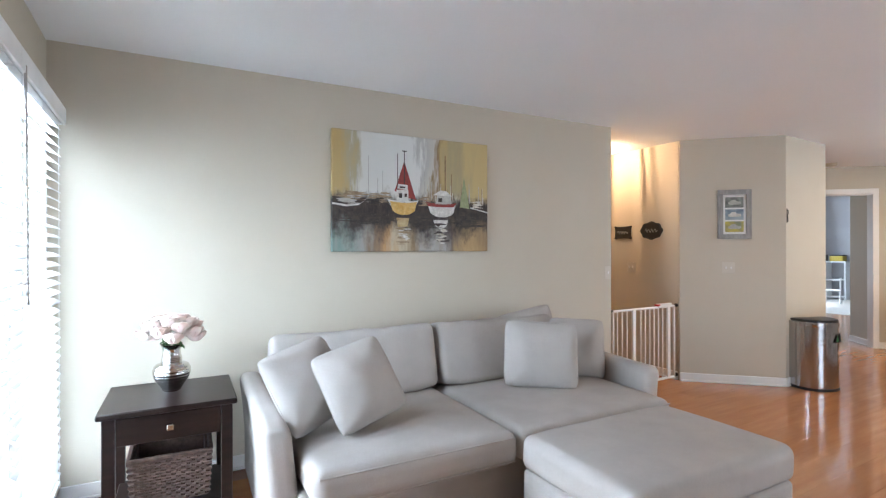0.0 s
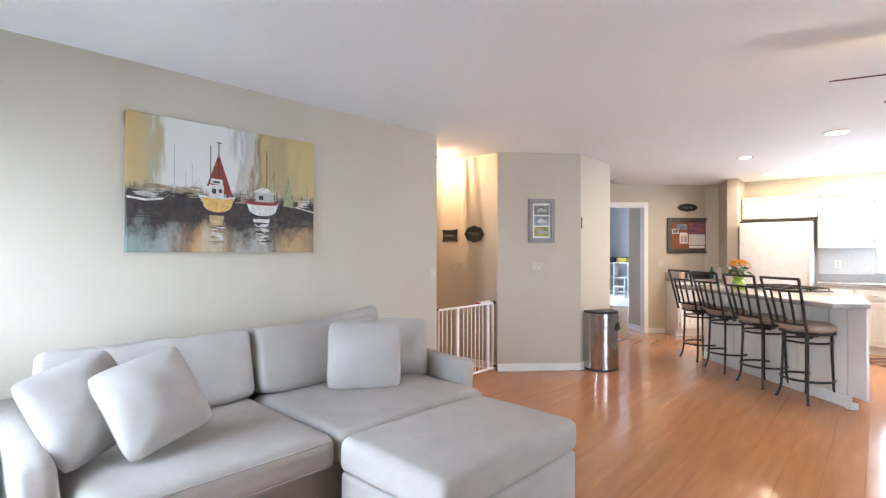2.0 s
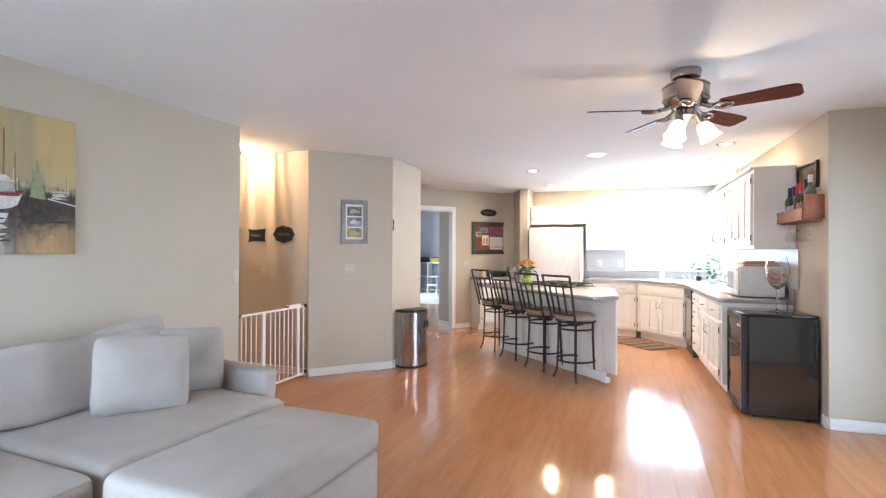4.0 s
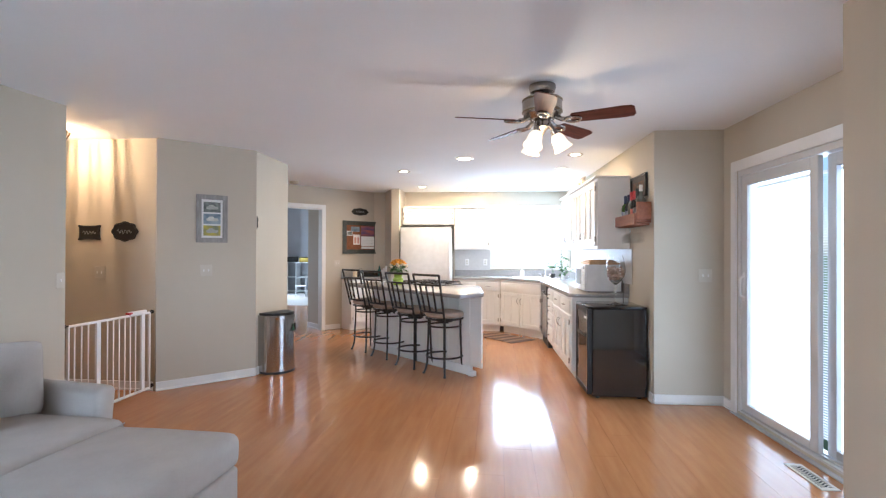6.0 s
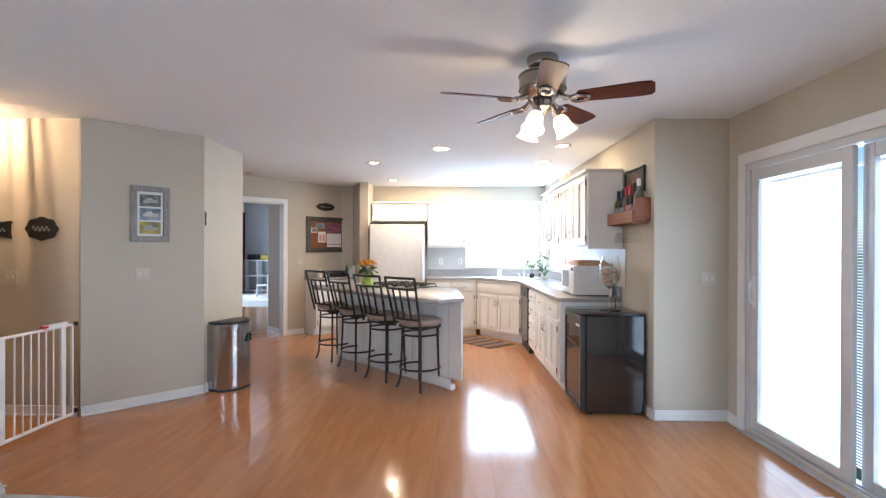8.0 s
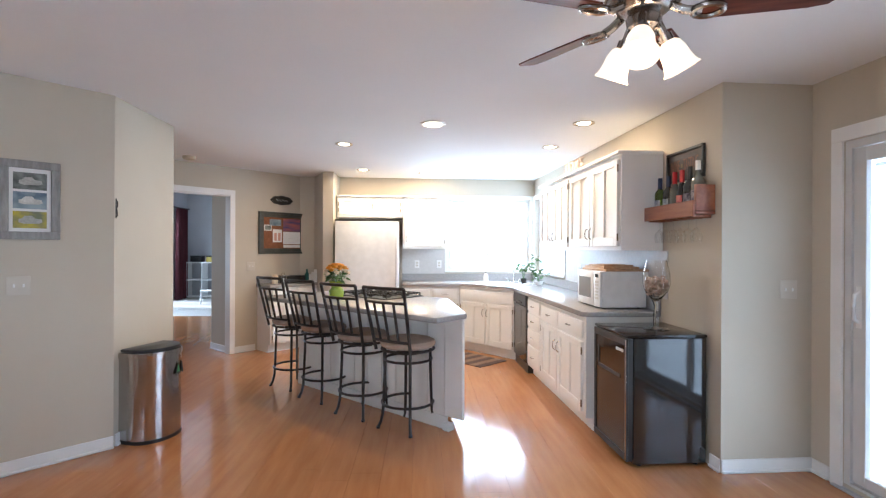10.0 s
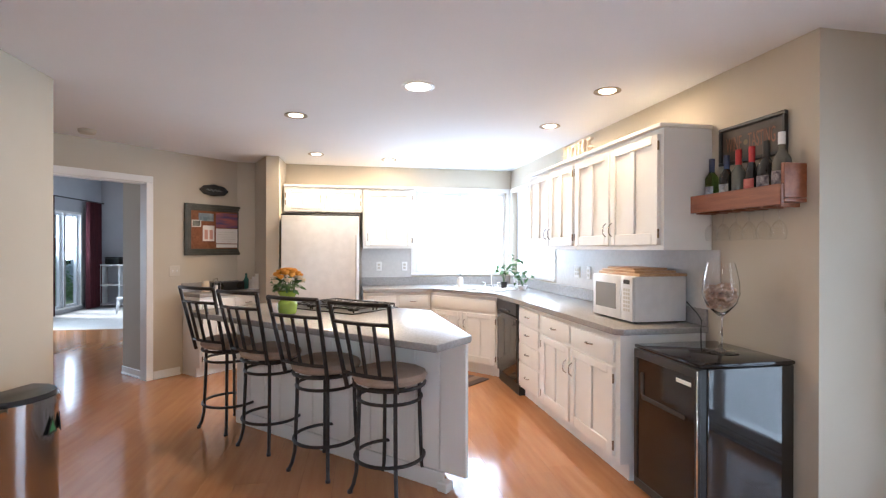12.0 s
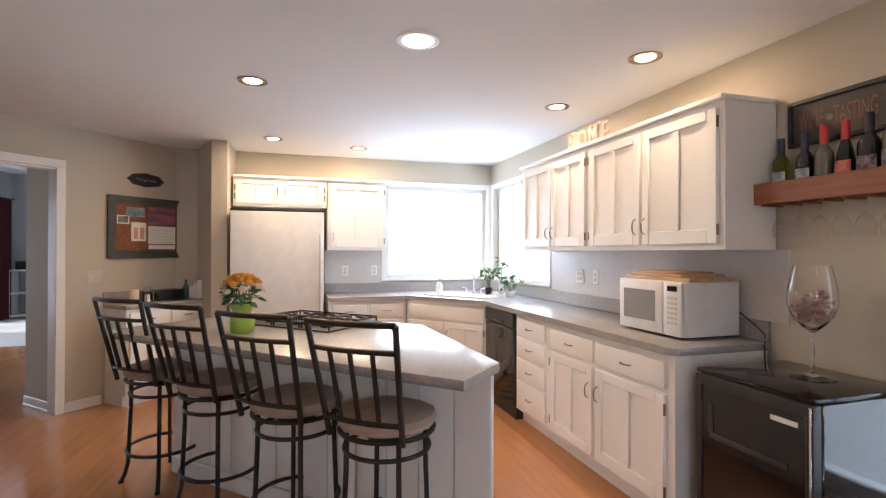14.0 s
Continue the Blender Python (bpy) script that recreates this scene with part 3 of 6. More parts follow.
def blossom(bm, c, r, petals, rng, layers=3):
    """Cupped petals in rings round a centre."""
    for ly in range(layers):
        f = ly / max(1, layers - 1)
        rr, tilt = r * (0.55 + 0.45 * f), 86 - 34 * f
        k = petals - (layers - 1 - ly)
        for i in range(k):
            a = 360 * i / k + ly * 31 + rng.uniform(-8, 8)
            m = Matrix.Translation(c) @ pose(0, 0, 0, 0, 0, a) @ pose(rr * 0.30, 0, -r * 0.35 * f, 0, -tilt + rng.uniform(-8, 8), 0)
            s = rr * 0.95
            q = [(0, -0.12, 0), (0, 0.12, 0), (0.5, 0.42, 0.07), (0.95, 0.28, 0.16), (1.0, 0, 0.20), (0.95, -0.28, 0.16), (0.5, -0.42, 0.07)]
            mid = bm.verts.new(m @ Vector((0.55 * s, 0, -0.02 * s)))
            vs = [bm.verts.new(m @ Vector((x * s, y * s * 1.25, z * s))) for x, y, z in q]
            for j in range(len(vs)):
                bm.faces.new((vs[j], vs[(j + 1) % len(vs)], mid))


def leaves(bm, c, n, r, size, rng, low=-0.2, high=0.9):
    for i in range(n):
        a, e = rng.uniform(0, 2 * math.pi), rng.uniform(low, high)
        d = Vector((math.cos(a) * math.cos(e), math.sin(a) * math.cos(e), math.sin(e)))
        p = Vector(c) + d * r * rng.uniform(0.4, 1)
        m = Matrix.Translation(p) @ (d + Vector((0, 0, -0.4))).to_track_quat('X', 'Z').to_matrix().to_4x4() @ pose(0, 0, 0, rng.uniform(-40, 40), 0, rng.uniform(-30, 30))
        s = size * rng.uniform(0.7, 1.2)
        q = [(0, 0, 0), (0.35, 0.26, 0.04), (0.75, 0.18, 0.02), (1, 0, -0.06), (0.75, -0.18, 0.02), (0.35, -0.26, 0.04)]
        vs = [bm.verts.new(m @ (Vector(v) * s)) for v in q]
        bm.faces.new((vs[0], vs[1], vs[2], vs[3]))
        bm.faces.new((vs[0], vs[3], vs[4], vs[5]))


bouquet = thing("flower_bouquet", VASE @ pose(0, 0, 0.10), "pale pink artificial roses in the silver vase", "flowers")
rng = random.Random(11)
for k in range(22):
    g = k * 2.39996
    e = -0.25 + 1.75 * (k / 21)
    c = (0.112 * math.cos(g) * math.cos(e), 0.112 * math.sin(g) * math.cos(e), 0.183 + 0.072 * math.sin(e))
    bm = B()
    blossom(bm, c, 0.060, 13, rng, 6)
    part("blossom", bm, PETAL, bouquet)
bm = B()
leaves(bm, (0, 0, 0.155), 16, 0.045, 0.04, rng, -0.6, 0.2)
part("foliage", bm, LEAF, bouquet, "dark green leaves")
bm = B()
for a in range(7):
    rod(bm, (0.015 * math.cos(a), 0.015 * math.sin(a), -0.02), (0.05 * math.cos(a), 0.05 * math.sin(a), 0.22), 0.003, n=6)
part("stem", bm, LEAF, bouquet)

# sofa: local x along the wall to the right, y towards the wall
SOFA = pose(1.365, 2.70, 0, 0, 0, -2.1)
sofa = thing("sofa", SOFA, "light grey upholstered two-seat sofa with loose back cushions", "sofa")
bm = B()
soft_slab(bm, -1.07, 1.07, -0.52, 0.50, 0.03, 0.30, 0.03, 0.0, 10, 0.001, 1)
part("base", bm, FABRIC, sofa)
for sx in (-1, 1):
    bm = B()
    a = sorted((sx * 1.06, sx * 1.185))
    soft_slab(bm, a[0], a[1], -0.45, 0.55, 0.03, 0.60, 0.045, 0.0, 14, 0.002, 2 + sx)
    for v in bm.verts:
        if v.co.z > 0.3:
            v.co.x += sx * 0.03 * (v.co.z - 0.3) / 0.3
            v.co.z += 0.035 * (v.co.y + 0.45) - 0.015
    part("arm", bm, FABRIC, sofa)
bm = B()
soft_slab(bm, -1.06, 1.06, 0.43, 0.585, 0.03, 0.66, 0.05, 0.0, 12, 0.002, 5)
part("back_frame", bm, FABRIC, sofa)
for k, (a, c) in enumerate(((-1.055, -0.055), (-0.055, 1.055))):
    bm = B()
    soft_slab(bm, a + 0.006, c - 0.006, -0.66, 0.30, 0.295, 0.455, 0.055, 0.022, 18, 0.004, 10 + k)
    cush = part("seat_cushion", bm, FABRIC, sofa)
    bm = B()
    for z in (0.318, 0.432):
        pts = [(a + 0.03, -0.652, z), (c - 0.03, -0.652, z)]
        tube(bm, pts, 0.004, 6)
    part("piping", bm, FABRIC, cush)
for k, (a, c, z1) in enumerate(((-1.08, -0.06, 0.835), (-0.045, 0.93, 0.835))):
    bm = B()
    soft_slab(bm, a, c, -0.115, 0.115, 0, z1 - 0.44, 0.045, 0.014, 18, 0.012, 20 + k)
    for v in bm.verts:
        fx = 2 * (v.co.x - a) / (c - a) - 1
        v.co.y *= 1.15 - 0.45 * (v.co.z / (z1 - 0.44))
        v.co.z += 0.02 * abs(fx) ** 3 - 0.012
    o = part("back_cushion", bm, FABRIC, sofa)
    o.matrix_basis = pose(0, 0.27, 0.455, -11, 0, 0)
for x in (-1.0, 1.0):
    for y in (-0.42, 0.48):
        bm = B()
        rod(bm, (x, y, 0), (x, y, 0.035), 0.022, 0.028)
        part("foot", bm, BLACKP, sofa)


def pillow(x, y, z, w, h, t, rx, ry, rz, seed, label):
    p = thing("throw_pillow", SOFA @ pose(x, y, z, rx, ry, rz), label, "pillow", "pillows on the sofa")
    bm = B()
    pillow_mesh(bm, w, h, t, 26, seed)
    part("cover", bm, FABRIC, p)
    bm = B()
    pts, n = [], 48
    for i in range(n):
        q = 4 * i / n
        e, f = int(q), q - int(q)
        a, c = [(2 * f - 1, -1), (1, 2 * f - 1), (1 - 2 * f, 1), (-1, 1 - 2 * f)][e]
        x1, z1 = pillow_outline(a, c, w, h)
        pts.append((x1, 0, z1))
    tube(bm, pts, 0.003, 6, True)
    part("piping", bm, FABRIC, p)


pillow(-0.955, -0.15, 0.685, 0.43, 0.42, 0.20, -30, -10, 30, 1, "grey square pillow slumped against the sofa arm")
pillow(-0.735, -0.27, 0.69, 0.40, 0.41, 0.19, -30, -12, 14, 2, "grey square pillow leaning beside another pillow")
pillow(0.51, -0.11, 0.672, 0.48, 0.43, 0.17, -18, 3, -30, 3, "grey square pillow upright on the sofa")
pillow(0.93, 0.02, 0.650, 0.40, 0.42, 0.17, -16, 3, -28, 4, "grey square pillow tucked by the sofa arm")
pillow(0.76, 0.34, 0.70, 0.50, 0.40, 0.15, -12, -9, -3, 6, "grey pillow pushed behind the back cushion")

OTT = pose(1.765, 1.672, 0, 0, 0, -2.0)
ott = thing("ottoman", OTT, "light grey upholstered ottoman pushed against the sofa", "ottoman")
bm = B()
soft_slab(bm, -0.495, 0.515, -0.342, 0.342, 0.02, 0.29, 0.025, 0.0, 10, 0.001, 31)
part("base", bm, FABRIC, ott)
bm = B()
soft_slab(bm, -0.505, 0.525, -0.352, 0.352, 0.285, 0.452, 0.05, 0.016, 18, 0.003, 32)
part("cushion", bm, FABRIC, ott)
for x in (-0.45, 0.45):
    for y in (-0.26, 0.26):
        bm = B()
        rod(bm, (x, y, 0), (x, y, 0.03), 0.022, 0.026)
        part("foot", bm, BLACKP, ott)

# painting
PW, PH = 1.215, 0.818
PAINT = SW @ pose(1.957, 0, 1.733)
painting = thing("canvas_painting", PAINT, "unframed canvas painting of fishing boats in a hazy harbour", "painting")


def paint_material():
    m = bpy.data.materials.new("harbour_paint")
    m.use_nodes = True
    nt = m.node_tree
    n, l = nt.nodes, nt.links
    b = n["Principled BSDF"]
    b.inputs["Roughness"].default_value = 0.55
    co = n.new("ShaderNodeTexCoord").outputs["Object"]
    sep = n.new("ShaderNodeSeparateXYZ")
    l.new(co, sep.inputs[0])

    def nz(scale, stretch, detail=4, rough=0.6):
        mp = n.new("ShaderNodeMapping")
        mp.inputs["Scale"].default_value = stretch
        l.new(co, mp.inputs["Vector"])
        t = n.new("ShaderNodeTexNoise")
        t.inputs["Scale"].default_value, t.inputs["Detail"].default_value, t.inputs["Roughness"].default_value = scale, detail, rough
        l.new(mp.outputs["Vector"], t.inputs["Vector"])
        return t.outputs["Fac"]

    def ramp(fac, *stops):
        r = n.new("ShaderNodeValToRGB")
        e = r.color_ramp.elements
        while len(e) < len(stops):
            e.new(0.5)
        for el, (p, c) in zip(e, stops):
            el.position, el.color = p, (*c, 1)
        l.new(fac, r.inputs["Fac"])
        return r.outputs["Color"]

    def math2(op, a, c):
        t = n.new("ShaderNodeMath")
        t.operation = op
        for k, v in enumerate((a, c)):
            if isinstance(v, (int, float)):
                t.inputs[k].default_value = v
            else:
                l.new(v, t.inputs[k])
        return t.outputs[0]

    def mixc(f, a, c):
        t = n.new("ShaderNodeMix")
        t.data_type = 'RGBA'
        l.new(f, t.inputs["Factor"])
        l.new(a, t.inputs["A"])
        l.new(c, t.inputs["B"])
        return t.outputs["Result"]
    streak, fine, blot = nz(5, (1.8, 1, 0.35)), nz(24, (1.6, 1, 0.6), 6, 0.7), nz(6, (1.2, 1, 0.8), 6, 0.7)
    across = math2('ADD', math2('MULTIPLY', sep.outputs["X"], -1 / PW), 0.5)
    across = math2('ADD', across, math2('MULTIPLY', math2('ADD', streak, -0.5), 0.42))
    across = math2('ADD', across, math2('MULTIPLY', math2('ADD', fine, -0.5), 0.05))
    up = math2('ADD', math2('MULTIPLY', sep.outputs["Z"], 1 / PH), 0.5)
    sky_c = ramp(across, (0.04, (0.44, 0.32, 0.13)), (0.11, (0.38, 0.33, 0.21)), (0.17, (0.60, 0.59, 0.55)), (0.48, (0.63, 0.62, 0.59)), (0.52, (0.42, 0.41, 0.39)),
                 (0.60, (0.50, 0.47, 0.42)), (0.64, (0.25, 0.17, 0.08)), (0.70, (0.44, 0.33, 0.14)), (0.78, (0.36, 0.30, 0.16)), (0.90, (0.48, 0.37, 0.16)))
    haze = math2('SUBTRACT', math2('MULTIPLY', math2('ADD', blot, -0.2), 1.3), math2('MULTIPLY', math2('ADD', up, -0.46), 3.2))
    sky_c = mixc(ramp(haze, (0.20, (0, 0, 0)), (0.55, (0.75, 0.75, 0.75))), sky_c, ramp(fine, (0.40, (0.16, 0.12, 0.09)), (0.62, (0.48, 0.44, 0.37))))
    wat_c = ramp(across, (0.05, (0.17, 0.24, 0.21)), (0.16, (0.30, 0.29, 0.26)), (0.24, (0.20, 0.13, 0.08)), (0.33, (0.44, 0.25, 0.10)), (0.42, (0.46, 0.38, 0.26)),
                 (0.52, (0.24, 0.16, 0.08)), (0.64, (0.36, 0.34, 0.31)), (0.74, (0.14, 0.10, 0.075)), (0.86, (0.42, 0.28, 0.12)), (1.0, (0.26, 0.17, 0.08)))
    dark_c = ramp(fine, (0.35, (0.014, 0.010, 0.010)), (0.75, (0.065, 0.042, 0.034)))
    depth = math2('ADD', math2('MULTIPLY', up, 2.6), math2('MULTIPLY', math2('ADD', blot, -0.5), 1.8))
    low = mixc(ramp(depth, (0.22, (0, 0, 0)), (0.72, (1, 1, 1))), wat_c, dark_c)
    edge = math2('ADD', up, math2('MULTIPLY', math2('ADD', fine, -0.5), 0.20))
    out = mixc(ramp(edge, (0.42, (0, 0, 0)), (0.50, (1, 1, 1))), low, sky_c)
    l.new(out, b.inputs["Base Color"])
    bp = n.new("ShaderNodeBump")
    bp.inputs["Strength"].default_value, bp.inputs["Distance"].default_value = 0.4, 0.002
    l.new(fine, bp.inputs["Height"])
    l.new(bp.outputs["Normal"], b.inputs["Normal"])
    return m


bm = B()
box(bm, -PW / 2, PW / 2, 0.002, 0.036, -PH / 2, PH / 2, 0.003)
part("stretched_canvas", bm, paint_material(), painting, smooth=False)
DAB = {k: material("dab_" + k, c, 0.6, second=s, scale=26, grain=0.6, grain_scale=90) for k, c, s in (
    ("red", (0.30, 0.035, 0.025), (0.16, 0.025, 0.02)), ("white", (0.68, 0.66, 0.62), (0.48, 0.46, 0.42)), ("gold", (0.48, 0.27, 0.05), (0.60, 0.40, 0.14)),
    ("dark", (0.020, 0.015, 0.013), (0.06, 0.04, 0.03)), ("green", (0.22, 0.26, 0.12), (0.32, 0.34, 0.18)), ("grey", (0.34, 0.33, 0.30), (0.46, 0.44, 0.40)),
    ("brown", (0.15, 0.085, 0.04), (0.26, 0.16, 0.08)), ("teal", (0.12, 0.21, 0.20), (0.24, 0.29, 0.26)), ("ochre", (0.36, 0.24, 0.10), (0.46, 0.36, 0.20)), ("umber", (0.22, 0.15, 0.085), (0.32, 0.24, 0.15)), ("pale", (0.58, 0.56, 0.50), (0.50, 0.44, 0.33)))}


def dab(name, color, pts, lift):
    bm = B()
    flat(bm, [(-(s - 0.5) * PW, (t - 0.5) * PH) for s, t in pts], 0.036 + 0.0013 * lift, 0.001)
    part(name, bm, DAB[color], painting, smooth=False)


def quad(s0, s1, t0, t1):
    return [(s0, t0), (s1, t0), (s1, t1), (s0, t1)]


def hull(s0, s1, t0, t1, sag=0.35):
    k = 8
    top = [(s0 + (s1 - s0) * i / k, t1 + 0.012 * abs(2 * i / k - 1) ** 2) for i in range(k + 1)]
    bot = [(s1 - (s1 - s0) * i / k * 1.0, t0 + (t1 - t0) * sag * abs(2 * i / k - 1) ** 2.5) for i in range(k + 1)]
    return top + [(s0 + (s1 - s0) * (0.5 + (s - s0) / (s1 - s0) - 0.5) * 0.82 + (s1 - s0) * 0.09, t) for s, t in bot]


dab("sail", "red", [(0.365, 0.52), (0.425, 0.78), (0.50, 0.45), (0.43, 0.47)], 1)
dab("mast", "dark", quad(0.423, 0.428, 0.42, 0.87), 2)
dab("mast", "dark", quad(0.381, 0.385, 0.50, 0.84), 2)
dab("flag", "dark", quad(0.412, 0.440, 0.862, 0.870), 3)
dab("hull", "gold", hull(0.335, 0.505, 0.315, 0.42), 3)
dab("gunwale", "white", hull(0.32, 0.515, 0.385, 0.435, 0.2), 2)
dab("cabin", "white", quad(0.375, 0.45, 0.43, 0.53), 4)
dab("cabin", "white", [(0.38, 0.54), (0.445, 0.53), (0.445, 0.575), (0.385, 0.58)], 4)
dab("cabin_window", "dark", quad(0.39, 0.41, 0.46, 0.50), 5)
dab("cabin_window", "dark", quad(0.425, 0.44, 0.47, 0.50), 5)
dab("cabin_window", "dark", quad(0.395, 0.43, 0.545, 0.56), 5)
dab("hull", "white", hull(0.575, 0.765, 0.305, 0.405), 3)
dab("gunwale", "red", hull(0.56, 0.77, 0.395, 0.425, 0.2), 4)
dab("cabin", "grey", [(0.625, 0.42), (0.74, 0.42), (0.73, 0.50), (0.64, 0.505)], 4)
dab("cabin_roof", "white", [(0.61, 0.50), (0.74, 0.495), (0.70, 0.54), (0.66, 0.545)], 5)
dab("cabin_window", "dark", quad(0.645, 0.67, 0.44, 0.475), 6)
blob = random.Random(44)
for i in range(26):
    q, h_ = blob.uniform(0.53, 0.97), blob.uniform(0.03, 0.16)
    dab("distant_rigging", blob.choice(("umber", "brown", "pale", "grey")), quad(q, q + blob.uniform(0.002, 0.006), 0.44, 0.46 + h_), 1)
dab("mast", "brown", quad(0.690, 0.697, 0.50, 0.86), 2)
dab("mast", "brown", quad(0.735, 0.739, 0.46, 0.70), 2)
dab("mast", "grey", quad(0.205, 0.209, 0.46, 0.80), 2)
for s, t in ((0.10, 0.66), (0.14, 0.72), (0.26, 0.62), (0.29, 0.68), (0.53, 0.66), (0.555, 0.70), (0.60, 0.62), (0.86, 0.62), (0.93, 0.60)):
    dab("distant_mast", "grey", quad(s, s + 0.0035, 0.45, t), 1)
dab("sail", "green", [(0.795, 0.40), (0.825, 0.68), (0.865, 0.39)], 2)
dab("hull", "dark", hull(0.79, 0.99, 0.32, 0.395), 2)
dab("gunwale", "white", [(0.87, 0.395), (1.0, 0.355), (1.0, 0.365), (0.87, 0.405)], 5)
dab("hull", "dark", hull(0.0, 0.19, 0.33, 0.44), 2)
dab("gunwale", "white", [(0.0, 0.385), (0.08, 0.37), (0.15, 0.385), (0.195, 0.44), (0.16, 0.40), (0.08, 0.385), (0.0, 0.40)], 4)
dab("deck_clutter", "grey", [(0.02, 0.43), (0.06, 0.44), (0.10, 0.435), (0.12, 0.42), (0.05, 0.415)], 4)


def streaks(color, s0, s1, t0, t1, n, seed, lift=2):
    """Broken horizontal brush strokes."""
    g = random.Random(seed)
    for i in range(n):
        t = t0 + (t1 - t0) * (i + g.random()) / n
        c, hw = (s0 + s1) / 2 + g.uniform(-0.25, 0.25) * (s1 - s0), (s1 - s0) * g.uniform(0.12, 0.5)
        c = min(max(c, 0.012 + hw), 0.988 - hw)
        th = g.uniform(0.003, 0.010)
        dab("brush_stroke", color, [(c - hw, t), (c - hw * 0.3, t - th), (c + hw * 0.8, t - th * 0.6), (c + hw, t + th * 0.3), (c + hw * 0.2, t + th), (c - hw * 0.7, t + th * 0.7)], lift + (i % 3))


# broken reflections under the two boats
dab("reflection", "ochre", [(0.375, 0.29), (0.455, 0.29), (0.445, 0.215), (0.385, 0.21)], 1)
dab("reflection", "white", [(0.61, 0.28), (0.715, 0.28), (0.70, 0.22), (0.66, 0.195), (0.63, 0.225)], 1)
streaks("white", 0.385, 0.46, 0.09, 0.20, 9, 2, 2)
streaks("pale", 0.635, 0.705, 0.07, 0.20, 9, 3, 2)
streaks("umber", 0.37, 0.47, 0.06, 0.22, 8, 4, 3)
streaks("dark", 0.61, 0.72, 0.08, 0.26, 8, 5, 3)
streaks("dark", 0.02, 0.36, 0.23, 0.32, 9, 18)
streaks("dark", 0.46, 0.62, 0.20, 0.32, 9, 19)
streaks("dark", 0.72, 0.98, 0.22, 0.34, 9, 20)
# hazy quay and small craft behind
streaks("umber", 0.02, 0.20, 0.43, 0.50, 9, 13)
streaks("grey", 0.03, 0.16, 0.40, 0.47, 7, 14)
streaks("umber", 0.20, 0.36, 0.41, 0.50, 9, 9)
streaks("dark", 0.18, 0.34, 0.39, 0.46, 7, 10)
streaks("umber", 0.50, 0.60, 0.40, 0.48, 8, 11)
streaks("pale", 0.86, 0.97, 0.40, 0.47, 7, 12)


def switch_plate(m, n=1, outlet=False, label="cream wall switch plate"):
    w = 0.035 + 0.046 * (n - 1) + 0.035
    s = thing("wall_switch" if not outlet else "wall_outlet", m, label, "switch" if not outlet else "outlet")
    bm = B()
    box(bm, -w / 2, w / 2, 0.001, 0.007, -0.058, 0.058, 0.003)
    part("plate", bm, TRIM if outlet else PLATE, s)
    for i in range(n):
        x = (i - (n - 1) / 2) * 0.046
        bm = B()
        if outlet:
            for z in (-0.02, 0.02):
                box(bm, x - 0.016, x + 0.016, 0.0075, 0.010, z - 0.013, z + 0.013, 0.002)
        else:
            box(bm, x - 0.005, x + 0.005, 0.0075, 0.014, -0.011, 0.011, 0.002)
        part("toggle" if not outlet else "socket", bm, PLATE if outlet else TRIM, s)


switch_plate(SW @ pose(0.045, 0, 1.125), 1)
switch_plate(HW @ pose(0.60, 0, 1.135), 2)
switch_plate(DW @ pose(0.505, 0, 1.15), 2)
switch_plate(RW @ pose(0, -0.44, 1.145, 0, 0, 90), 2)
switch_plate(CW @ pose(0.862, 0, 1.14), 2)

# plaques: shaped chalkboard signs


def plaque(m, w, h, style, label, scrawl=True):
    p = thing("chalkboard_plaque", m, label, "sign", "chalkboard plaques")
    k = 48
    pts = []
    for i in range(k):
        a = 2 * math.pi * i / k
        c, s = math.cos(a), math.sin(a)
        if style == 'oval':
            r = 1 + 0.05 * math.cos(8 * a)
            pts.append((w / 2 * c * r, h / 2 * s * r))
        else:
            e = 0.28
            x, z = abs(c) ** e * (1 if c > 0 else -1), abs(s) ** e * (1 if s > 0 else -1)
            r = 1 - 0.09 * math.cos(4 * a)
            pts.append((w / 2 * x * r * 0.95, h / 2 * z * r * 0.95))
    bm = B()
    flat(bm, pts, 0.002, 0.010)
    part("board", bm, CHALK, p, smooth=False)
    bm = B()
    tube(bm, [(x * 0.92, 0.0125, z * 0.90) for x, z in pts], 0.0035, 6, True)
    part("rim", bm, BLACKP, p)
    bm = B()
    tube(bm, [(-(-0.28 * w + 0.56 * w * i / 22), 0.0128, 0.10 * h * math.sin(i * 1.15) * (1.6 if i % 7 == 2 else 1)) for i in range(23)], 0.0022, 5)
    part("scrawl", bm, CHALKW, p, "white handwritten scrawl")


plaque(HW @ pose(0.71, 0, 1.525), 0.25, 0.155, 'rect', "black scalloped chalkboard plaque with white script")
plaque(HW @ pose(0.335, 0, 1.535), 0.27, 0.19, 'oval', "black oval chalkboard plaque with white script")
plaque(CW @ pose(0.405, 0, 2.065), 0.34, 0.13, 'oval', "small black oval plaque above the cork board")

# framed triple picture on the diagonal wall
PIC = DW @ pose(0.453, 0, 1.679)
pic = thing("picture_frame", PIC, "grey wooden frame holding three small vehicle photographs", "picture frame")
w, h, f = 0.30, 0.488, 0.048
bm = B()
box(bm, -w / 2, w / 2, 0.002, 0.024, h / 2 - f, h / 2, 0.003)
box(bm, -w / 2, w / 2, 0.002, 0.024, -h / 2, -h / 2 + f, 0.003)
box(bm, -w / 2, -w / 2 + f, 0.002, 0.024, -h / 2 + f, h / 2 - f, 0.003)
box(bm, w / 2 - f, w / 2, 0.002, 0.024, -h / 2 + f, h / 2 - f, 0.003)
part("frame", bm, GREYWOOD, pic)
bm = B()
box(bm, -w / 2 + f, w / 2 - f, 0.002, 0.010, -h / 2 + f, h / 2 - f)
